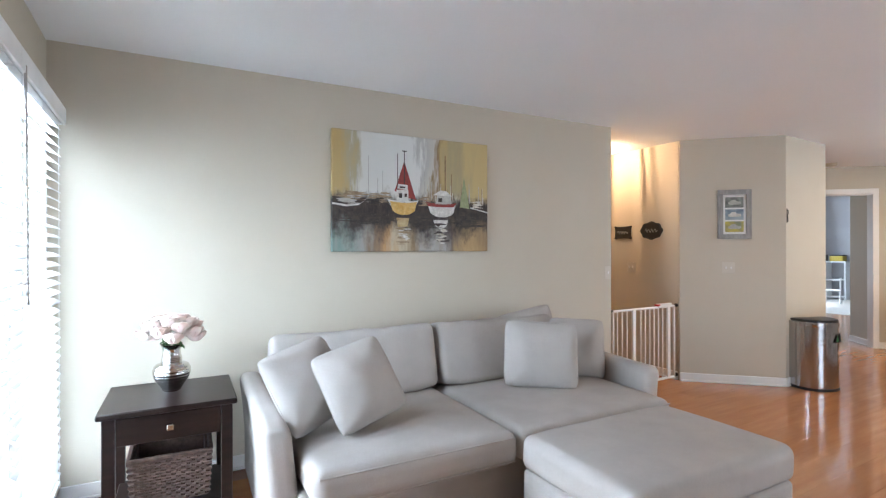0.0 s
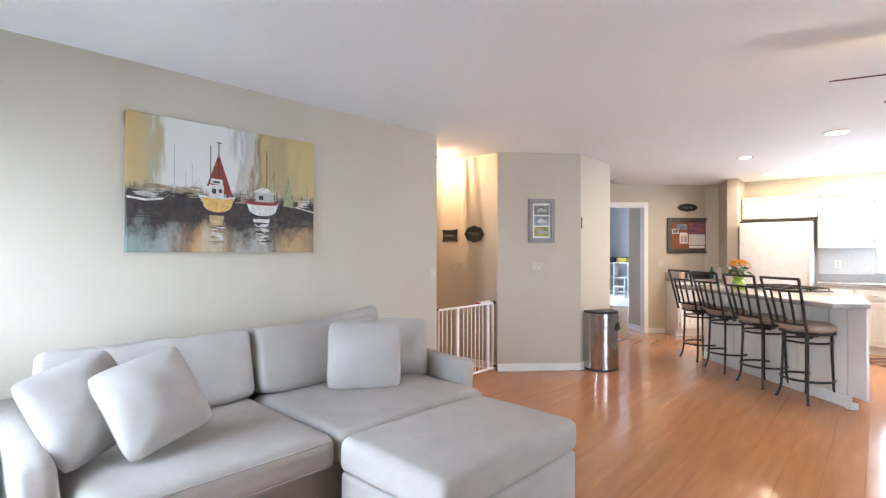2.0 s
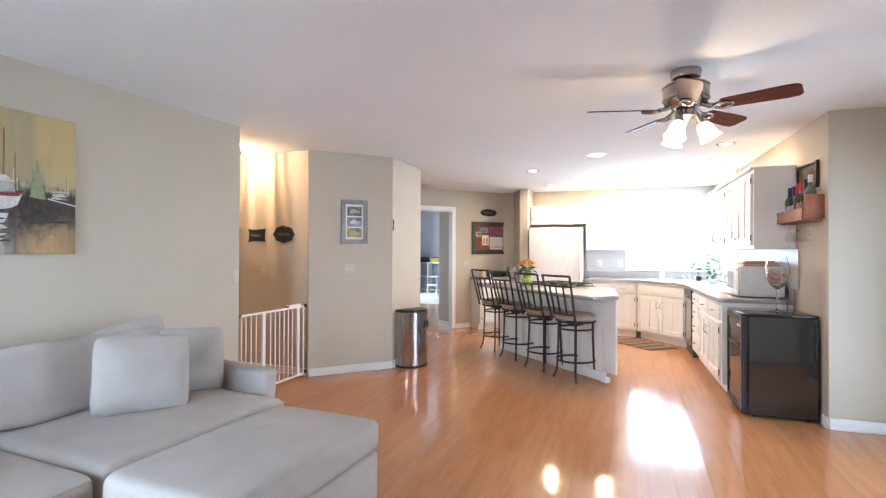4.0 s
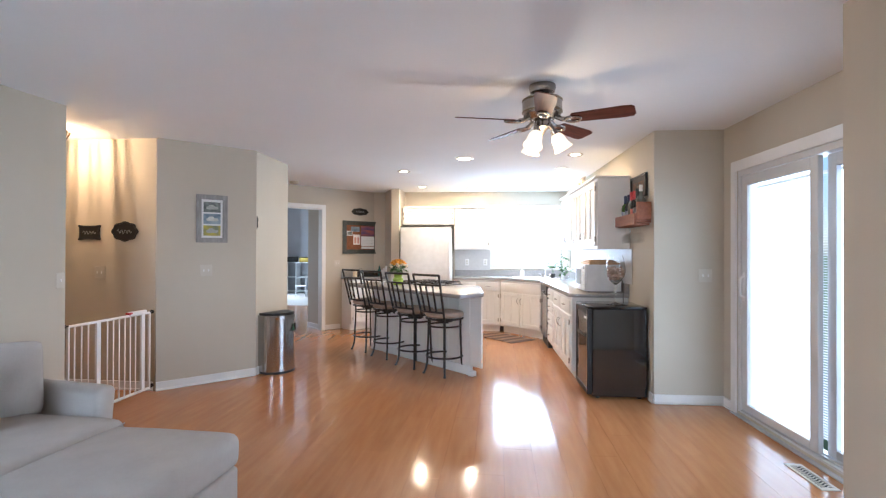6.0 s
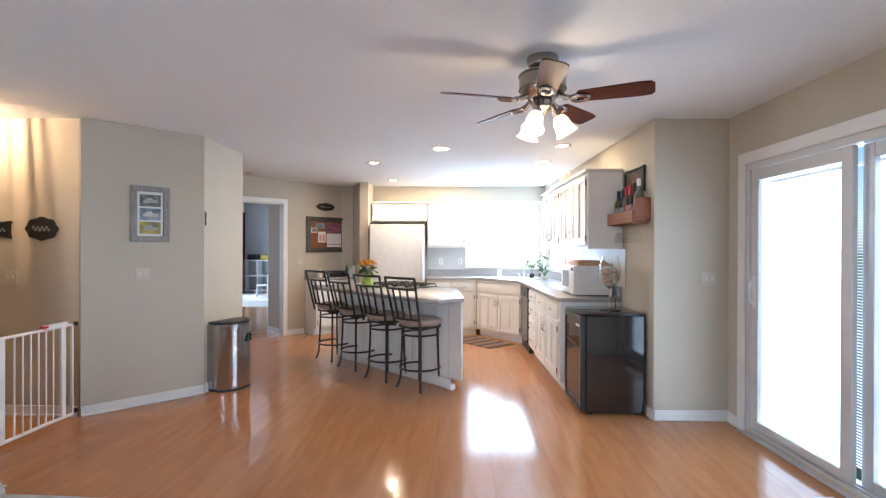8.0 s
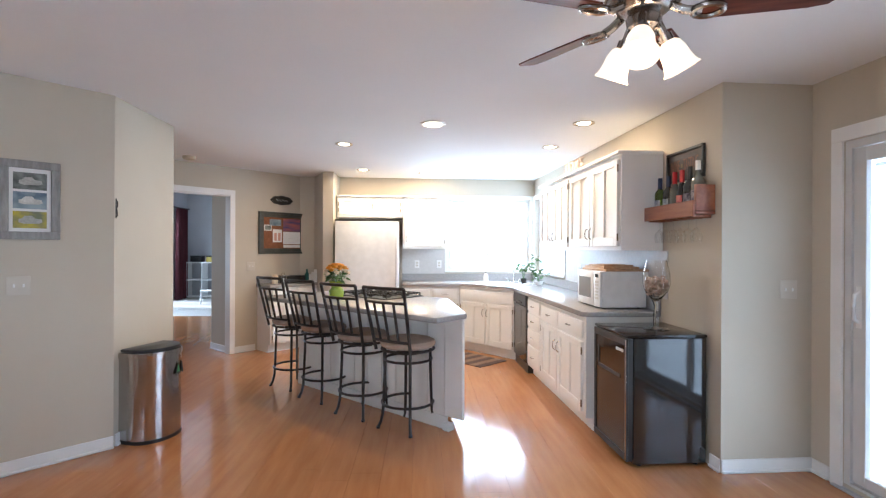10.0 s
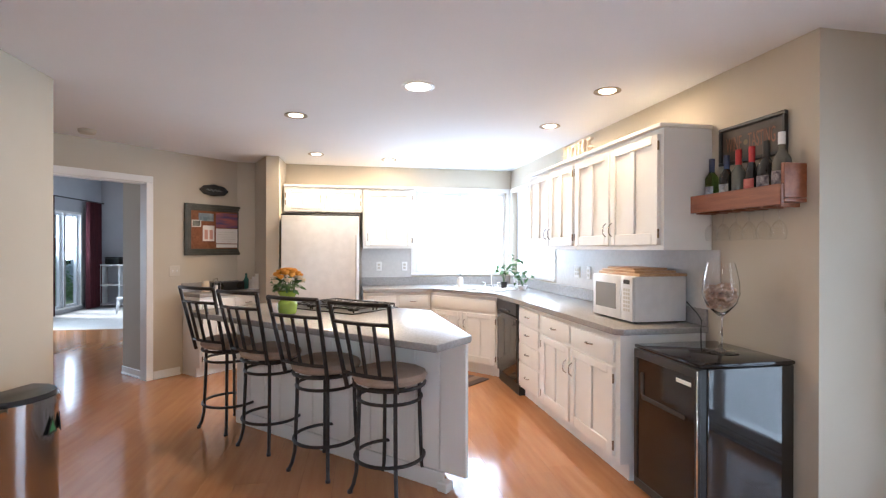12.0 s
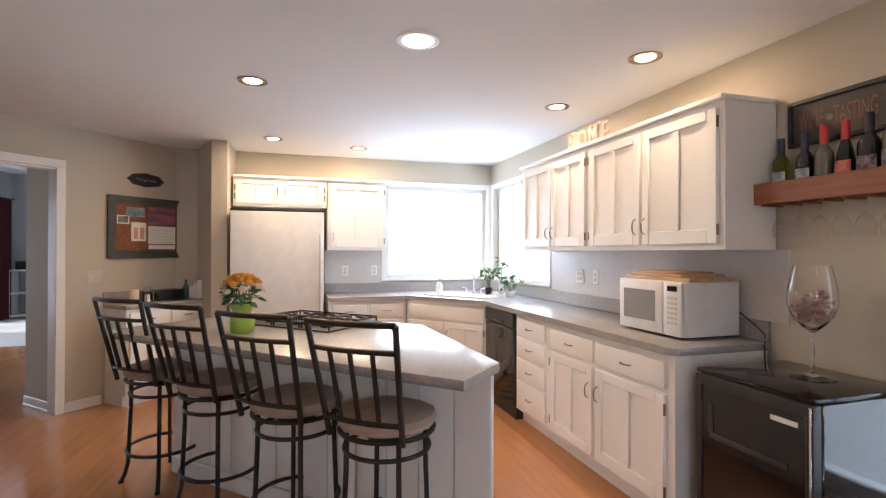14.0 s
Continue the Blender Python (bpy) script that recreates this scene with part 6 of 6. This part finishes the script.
# giant wine glass of corks
GW = RW @ pose(0.335, 0.245, 0.847)
gw = thing("giant_wine_glass", GW, "oversized clear wine glass half filled with corks", "wine glass")
bm = B()
outer = [(0.085, 0.0), (0.085, 0.004), (0.03, 0.010), (0.010, 0.02), (0.009, 0.16), (0.012, 0.19), (0.04, 0.215), (0.075, 0.26), (0.090, 0.31), (0.088, 0.37), (0.074, 0.44), (0.066, 0.472)]
inner = [(0.0635, 0.472), (0.071, 0.44), (0.085, 0.37), (0.087, 0.31), (0.072, 0.262), (0.037, 0.219), (0.002, 0.20)]
lathe(bm, outer + inner, 36)
part("bowl", bm, CRYSTAL, gw)
corks = thing("cork", GW @ pose(0, 0, 0), "used wine corks piled in the giant glass", "corks")
rng = random.Random(2)
for i in range(120):
    z = 0.235 + 0.115 * rng.random() ** 0.75
    rmax = 0.045 + 0.5 * (z - 0.23) if z < 0.28 else 0.068
    a, r = rng.uniform(0, 6.28), rmax * rng.random() ** 0.4
    p = Vector((r * math.cos(a), r * math.sin(a), z))
    dv = Vector((rng.uniform(-1, 1), rng.uniform(-1, 1), rng.uniform(-0.6, 0.6))).normalized() * 0.0175
    bm = B()
    rod(bm, p - dv, p + dv, 0.0095, n=8)
    part("cork_piece", bm, CORKS, corks)
tagged(corks, kind="stuff")

# wine shelf on the wall
WS = RW @ pose(0.06, 0.0, 1.62)
ws = thing("wine_shelf", WS, "reddish wooden wall shelf for bottles with a stemware rack", "shelf")
bm = B()
box(bm, 0.0, 0.645, 0.002, 0.135, 0.0, 0.02, 0.003)
part("shelf_board", bm, SHELFW, ws)
bm = B()
box(bm, 0.0, 0.645, 0.136, 0.155, -0.014, 0.088, 0.003)
part("front_board", bm, SHELFW, ws)
bm = B()
box(bm, 0.0, 0.02, 0.002, 0.135, 0.021, 0.19, 0.003)
part("end_board", bm, SHELFW, ws)
bm = B()
box(bm, 0.625, 0.645, 0.002, 0.135, 0.021, 0.088, 0.003)
part("end_board", bm, SHELFW, ws)
bm = B()
box(bm, 0.02, 0.625, 0.002, 0.016, 0.021, 0.10)
part("back_board", bm, SHELFW, ws)
for i in range(7):
    bm = B()
    box(bm, 0.03 + i * 0.092, 0.052 + i * 0.092, 0.01, 0.134, -0.022, -0.001, 0.002)
    part("stem_rail", bm, SHELFW, ws)


def stem_glass(x):
    g = thing("wine_glass", WS @ pose(x, 0.075, -0.16), "clear stem glass hanging upside down from the rack", "wine glass", "hanging wine glasses")
    bm = B()
    pr = [(0.028, 0.0), (0.036, 0.03), (0.036, 0.055), (0.022, 0.085), (0.004, 0.10), (0.0035, 0.16), (0.01, 0.163), (0.032, 0.165), (0.032, 0.167), (0.002, 0.168)]
    lathe(bm, [(r, z - 0.02) for r, z in pr], 24, caps=False)
    part("bowl", bm, THIN, g)


for i in range(6):
    stem_glass(0.087 + i * 0.092)


def bottle(x, h, r, glassm, foil, label, lab=None, sloped=False, neck=0.30):
    b = thing("wine_bottle", WS @ pose(x, 0.075, 0.021), label, "bottle", "bottles on the wine shelf")
    sh = 0.62 if not sloped else 0.45
    prof = [(r * 0.9, 0), (r, 0.006), (r, h * sh * 0.92), (r * 0.92, h * sh), (r * 0.55, h * (sh + 0.07)) if not sloped else (r * 0.75, h * (sh + 0.12)), (0.0145, h * 0.74), (0.0135, h * 0.97), (0.0155, h * 0.975), (0.0155, h)]
    bm = B()
    lathe(bm, prof, 24)
    body = part("body", bm, glassm, b)
    bm = B()
    lathe(bm, [(0.0152, h * (1 - neck)), (0.0160, h * (1 - neck) + 0.004), (0.0160, h + 0.002), (0.004, h + 0.003)], 20)
    part("foil", bm, foil, b)
    if lab:
        bm = B()
        n = 10
        lo = [(r * 1.02 * math.cos(radians(30 + 120 * i / n)), r * 1.02 * math.sin(radians(30 + 120 * i / n))) for i in range(n + 1)]
        hi = [bm.verts.new((p, q, h * 0.42)) for p, q in lo]
        lw = [bm.verts.new((p, q, h * 0.14)) for p, q in lo]
        for i in range(n):
            bm.faces.new((lw[i], lw[i + 1], hi[i + 1], hi[i]))
        lo2 = [(p * 1.01, q * 1.01) for p, q in lo]
        hi2 = [bm.verts.new((p, q, h * 0.42)) for p, q in lo2]
        lw2 = [bm.verts.new((p, q, h * 0.14)) for p, q in lo2]
        for i in range(n):
            bm.faces.new((hi2[i], hi2[i + 1], lw2[i + 1], lw2[i]))
        part("label", bm, lab, b, "printed label")


LABW = material("bottle_label_pale", (0.55, 0.57, 0.60), 0.6, second=(0.20, 0.22, 0.26), scale=45)
LABR = material("bottle_label_red", (0.45, 0.05, 0.05), 0.6, second=(0.6, 0.2, 0.15), scale=45)
LABD = material("bottle_label_dark", (0.06, 0.045, 0.06), 0.6, second=(0.30, 0.26, 0.26), scale=60)
CLEARB = material("smoky_bottle", (0.12, 0.12, 0.10), 0.08, spec=0.7)
bottle(0.545, 0.28, 0.037, BOTTLEG, BLUEF, "green glass wine bottle with navy foil", LABW)
bottle(0.430, 0.28, 0.037, BOTTLED, BLUEF, "dark wine bottle with navy foil", LABW)
bottle(0.345, 0.295, 0.035, CLEARB, RED, "smoky wine bottle with red foil")
bottle(0.255, 0.295, 0.037, BOTTLED, RED, "dark sloped wine bottle with red foil", LABR, True)
bottle(0.163, 0.305, 0.042, BOTTLED, BLACKP, "broad black wine bottle", LABD)
bottle(0.072, 0.33, 0.042, CLEARB, PAPER, "tall smoky bottle with white cap", LABD, neck=0.18)


def letters(body, size, depth, mat, parent, name="lettering"):
    cu = bpy.data.curves.new(name, 'FONT')
    cu.body, cu.size, cu.extrude, cu.align_x = body, size, depth, 'CENTER'
    tmp = bpy.data.objects.new(name, cu)
    scene.collection.objects.link(tmp)
    dg = bpy.context.evaluated_depsgraph_get()
    me = bpy.data.meshes.new_from_object(tmp.evaluated_get(dg))
    bpy.data.objects.remove(tmp)
    me.materials.clear()
    me.materials.append(mat)
    ob = new(name, me)
    ob.parent = parent
    return ob


# hanging sign behind the bottles
SG = RW @ pose(0.388, 0.0, 1.988)
sg = thing("wall_sign", SG, "dark framed sign with faded lettering WINE TASTING", "sign")
w, h, f = 0.45, 0.22, 0.020
bm = B()
box(bm, -w / 2, w / 2, 0.002, 0.026, h / 2 - f, h / 2, 0.003)
box(bm, -w / 2, w / 2, 0.002, 0.026, -h / 2, -h / 2 + f, 0.003)
box(bm, -w / 2, -w / 2 + f, 0.002, 0.026, -h / 2 + f, h / 2 - f, 0.003)
box(bm, w / 2 - f, w / 2, 0.002, 0.026, -h / 2 + f, h / 2 - f, 0.003)
part("frame", bm, BLACKP, sg)
bm = B()
box(bm, -w / 2 + f, w / 2 - f, 0.002, 0.012, -h / 2 + f, h / 2 - f)
part("panel", bm, material("sign_brown", (0.045, 0.035, 0.03), 0.6, second=(0.07, 0.055, 0.045), scale=10, grain=0.4), sg)
LET = material("sign_letter", (0.24, 0.11, 0.065), 0.7, grain=0.4)
for txt, x in (("WINE", 0.120), ("TASTING", -0.070)):
    t = letters(txt, 0.098, 0.0006, LET, sg)
    t.matrix_basis = pose(x, 0.0128, -0.035, 90, 0, 180) @ Matrix.Diagonal((0.45, 1.2, 1, 1))
bm = B()
rod(bm, (0.036, 0.0122, 0.0), (0.036, 0.0132, 0.0), 0.015, n=16)
part("emblem", bm, BRASSY, sg)

# letters on the wall cabinets
for i, ch in enumerate("HOME"):
    lt = thing("decor_letter", RW @ pose(2.20 - i * 0.145, 0.24, 2.1445), "distressed tin letter " + ch + " standing on the cabinet", "letter", "letters spelling HOME")
    t = letters(ch, 0.225, 0.012, COPPER, lt, "letter_body")
    t.matrix_basis = pose(0, 0, 0.0, 90, 0, 180) @ Matrix.Diagonal((0.70, 1, 1, 1))
    for sx in (-0.038, 0.038):
        for z in (0.0, 0.145):
            if ch in "HM" or (ch == "E" and sx < 0):
                bm = B()
                box(bm, -sx - 0.022, -sx + 0.022, -0.0135, 0.0135, z + 0.0005, z + 0.014, 0.002)
                part("serif", bm, COPPER, lt)

# striped rug at the sink
RG = DG @ pose(dl / 2, 0.34, 0.0)
rug = thing("striped_rug", RG, "small brown and tan striped kitchen rug", "rug")
for i in range(9):
    bm = B()
    box(bm, -0.42 + i * 0.0935, -0.42 + (i + 1) * 0.0935 - 0.001, -0.25, 0.25, 0.001, 0.008, 0.002)
    part("stripe", bm, (RUGA, RUGB)[i % 2], rug)

# recessed lights
for x, y, w in ((6.51, 1.307, 13), (8.12, 1.306, 16), (5.556, -0.818, 9), (6.51, -0.79, 11), (8.335, 0.49, 17)):
    dl_ = thing("recessed_light", pose(x, y, H), "white recessed ceiling downlight, lit", "ceiling light", "kitchen downlights")
    bm = B()
    lathe(bm, [(0.088, -0.0005), (0.089, -0.005), (0.080, -0.007), (0.073, -0.004), (0.050, -0.001)], 32, caps=False)
    part("trim_ring", bm, RINGM, dl_, "bronze reflector ring")
    bm = B()
    lathe(bm, [(0.056, -0.002), (0.045, -0.008), (0.002, -0.010)], 24)
    part("lens", bm, BULB, dl_, "glowing lamp lens")
    lamp_disk("downlight_lamp", (x, y, H - 0.02), w, WARM, 0.095)
fl = thing("flush_ceiling_light", pose(5.66, 0.432, H), "white round flush ceiling light, lit", "ceiling light")
bm = B()
lathe(bm, [(0.108, -0.0005), (0.110, -0.006), (0.10, -0.009), (0.08, -0.007)], 36, caps=False)
part("trim_ring", bm, TRIM, fl)
bm = B()
lathe(bm, [(0.082, -0.004), (0.075, -0.010), (0.05, -0.014), (0.002, -0.016)], 32)
part("lens", bm, BULB, fl, "glowing diffuser")
lamp_disk("flush_lamp", (5.66, 0.432, H - 0.045), 12, WARM, 0.13)
sd = thing("smoke_detector", pose(7.30, 3.20, H), "round cream smoke detector on the ceiling", "smoke detector")
bm = B()
lathe(bm, [(0.07, -0.0005), (0.07, -0.02), (0.06, -0.035), (0.02, -0.04), (0.002, -0.04)], 28)
part("body", bm, VENT, sd)

# ---- far room ----
window_unit("window_5", pose(15.5, 7.05, 0, 0, 0, 180), 0.90, 1.45, 0.12, 2.12, 0.10, (), "tall white window of the far room")
window_unit("window_6", pose(15.5, 7.05, 0, 0, 0, 180), 1.52, 2.10, 0.12, 2.12, 0.10, (), "tall white window of the far room")


def curtain(x0, x1, y, seed):
    c = thing("curtain", pose((x0 + x1) / 2, y, 0), "dark maroon floor-length curtain panel", "curtain", "far room curtains")
    bm = B()
    n, w = 40, x1 - x0
    rows = []
    for j in range(7):
        z = 0.02 + 2.40 * j / 6
        rows.append([[bm.verts.new((-w / 2 + w * i / n, 0.05 * math.sin(i * 1.05 + seed) * (1 - 0.25 * j / 6) + d, z)) for i in range(n + 1)] for d in (0, 0.004)])
    for a, b in zip(rows, rows[1:]):
        for s in (0, 1):
            for i in range(n):
                bm.faces.new((a[s][i], a[s][i + 1], b[s][i + 1], b[s][i]))
    part("panel", bm, CURTAIN, c)


curtain(12.85, 13.36, 6.90, 0)
curtain(14.62, 15.15, 6.90, 2)
rodt = thing("curtain_rod", pose(13.7, 6.92, 2.44), "dark metal curtain rod above the tall window", "curtain rod")
bm = B()
rod(bm, (-1.0, 0, 0), (1.6, 0, 0), 0.013)
part("pole", bm, IRON, rodt)
for x in (-1.0, 1.6):
    bm = B()
    lathe(bm, [(0.01, -0.02), (0.028, 0), (0.01, 0.02)], 14, (x, 0, 0))
    part("finial", bm, IRON, rodt)
shelf = thing("cube_shelf", pose(15.25, 6.45, 0, 0, 0, 90), "low white open shelf holding toys in the far room", "shelf")
for x in (-0.45, 0.0, 0.43):
    bm = B()
    box(bm, x, x + 0.03, -0.18, 0.18, 0, 1.0)
    part("upright", bm, TRIM, shelf, smooth=False)
for z in (0.05, 0.5, 0.97):
    bm = B()
    box(bm, -0.45, 0.46, -0.179, 0.179, z, z + 0.03)
    part("shelf_board", bm, TRIM, shelf, smooth=False)
for x, mt in ((-0.22, ORANGE), (0.2, BLACKP)):
    tb = thing("toy_box", pose(15.25, 6.45 + x, 1.0005), "yellow and black toy box on the shelf", "toy box", "toy boxes on the shelf")
    bm = B()
    box(bm, -0.12, 0.12, -0.15, 0.15, 0.0, 0.14, 0.015, 2)
    part("body", bm, mt if mt is BLACKP else STY, tb)
    bm = B()
    box(bm, -0.125, 0.125, -0.155, 0.155, 0.14, 0.17, 0.01, 2)
    part("lid", bm, BLACKP, tb)
ch = thing("child_chair", pose(14.0, 5.85, 0, 0, 0, 200), "small white plastic child chair in the far room", "chair")
bm = B()
box(bm, -0.17, 0.17, -0.16, 0.16, 0.30, 0.33, 0.01, 2)
part("seat", bm, APPL, ch)
bm = B()
box(bm, -0.17, 0.17, 0.13, 0.16, 0.33, 0.62, 0.012, 2)
part("backrest", bm, APPL, ch)
for x in (-0.14, 0.14):
    for y in (-0.13, 0.13):
        bm = B()
        rod(bm, (x * 1.15, y * 1.15, 0), (x, y, 0.30), 0.018)
        part("leg", bm, APPL, ch)

# ---- floor planks ----
bm = B()
box(bm, 0.0, 1.0, -0.0951, 0.0951, -0.010, 0.0)
for v in bm.verts:
    if v.co.z > -0.001:
        v.co.y *= 0.997
unit = bpy.data.meshes.new("plank")
bm.to_mesh(unit)
bm.free()
unit.materials.append(FLOOR)
rng = random.Random(9)


def plank_span(y):
    """Where the floor runs along x at a given y."""
    if y < -1.50:
        return 2.30, 4.53
    if y < 1.5:
        return -0.74, 8.97
    if y < 3.28:
        return -0.74, 11.69
    if y < 5.1:
        return 2.78, 11.69
    return 6.1, 11.69


y = -2.0
while y < 6.98:
    x0, x1 = plank_span(y)
    x = x0 - rng.uniform(0.0, 1.2)
    while x < x1:
        a, c = max(x, x0), min(x + 1.38, x1)
        if c - a > 0.05:
            o = new("plank", unit)
            o.parent = floor_ob
            o.matrix_basis = Matrix.Translation((a, y, 0)) @ Matrix.Diagonal((c - a - 0.0012, 1, 1, 1))
        x += 1.38
    y += 0.1905

# ---- outside ----


def shrub(m, r, h, n, seed):
    s = thing("garden_shrub", m, "leafy green garden shrub outside the window", "shrub", "garden shrubs")
    rng = random.Random(seed)
    bm = B()
    for i in range(n):
        a, e = rng.uniform(0, 6.28), rng.uniform(-0.1, 1.5)
        k = rng.uniform(0.6, 1.0) * (1 + 0.25 * math.sin(3 * a + seed))
        p = Vector((r * k * math.cos(a) * math.cos(e), r * k * math.sin(a) * math.cos(e), h * 0.35 + h * 0.65 * k * math.sin(e)))
        q = [Vector((rng.uniform(-1, 1), rng.uniform(-1, 1), rng.uniform(-1, 1))).normalized() * rng.uniform(0.03, 0.07) for _ in range(3)]
        vs = [bm.verts.new(p + v) for v in (q[0], q[1], -q[0] * 0.8 + q[2] * 0.3)]
        bm.faces.new(vs)
    part("crown", bm, SHRUB, s)
    bm = B()
    for i in range(6):
        a = i * 1.05
        rod(bm, (0.03 * math.cos(a), 0.03 * math.sin(a), 0), (r * 0.6 * math.cos(a), r * 0.6 * math.sin(a), h * 0.8), 0.02, 0.006, 6)
    part("trunk", bm, BRASSY, s)


shrub(pose(15.6, 8.6, -0.35), 0.8, 1.7, 2600, 1)
shrub(pose(16.9, 9.2, -0.35), 0.9, 1.5, 2600, 2)
shrub(BW @ pose(0.0, -2.4, -0.35), 0.8, 1.65, 2600, 3)
shrub(BW @ pose(1.5, -2.6, -0.35), 0.9, 1.75, 2600, 4)
shrub(BW @ pose(-1.6, -2.9, -0.35), 0.9, 1.6, 2600, 5)
house = thing("neighbour_house", pose(24.0, 15.5, -0.35, 0, 0, -18), "pale sided neighbouring house with a dark gable roof", "house")
bm = B()
box(bm, -6, 6, -3, 3, 0, 3.0)
part("wall", bm, SIDING, house, smooth=False)
bm = B()
v = [bm.verts.new(p) for p in ((-6.4, -3.5, 2.9), (6.4, -3.5, 2.9), (6.4, 0, 5.2), (-6.4, 0, 5.2), (-6.4, 3.5, 2.9), (6.4, 3.5, 2.9), (-6.4, -3.5, 3.05), (6.4, -3.5, 3.05), (6.4, 0, 5.35), (-6.4, 0, 5.35), (-6.4, 3.5, 3.05), (6.4, 3.5, 3.05))]
for f in ((0, 1, 2, 3), (3, 2, 5, 4), (6, 9, 8, 7), (9, 10, 11, 8), (0, 6, 7, 1), (4, 5, 11, 10), (0, 3, 9, 6), (3, 4, 10, 9), (1, 7, 8, 2), (2, 8, 11, 5)):
    bm.faces.new([v[i] for i in f])
part("roof", bm, ROOFM, house, smooth=False)
for x in (-3.5, 0.5, 3.5):
    bm = B()
    box(bm, x - 0.6, x + 0.6, -3.06, -3.0, 1.0, 2.2)
    w_ = part("window", bm, TRIM, house, smooth=False)
    bm = B()
    box(bm, x - 0.5, x + 0.5, -3.08, -3.061, 1.1, 2.1)
    part("pane", bm, BLACKGLOSS, w_, smooth=False)
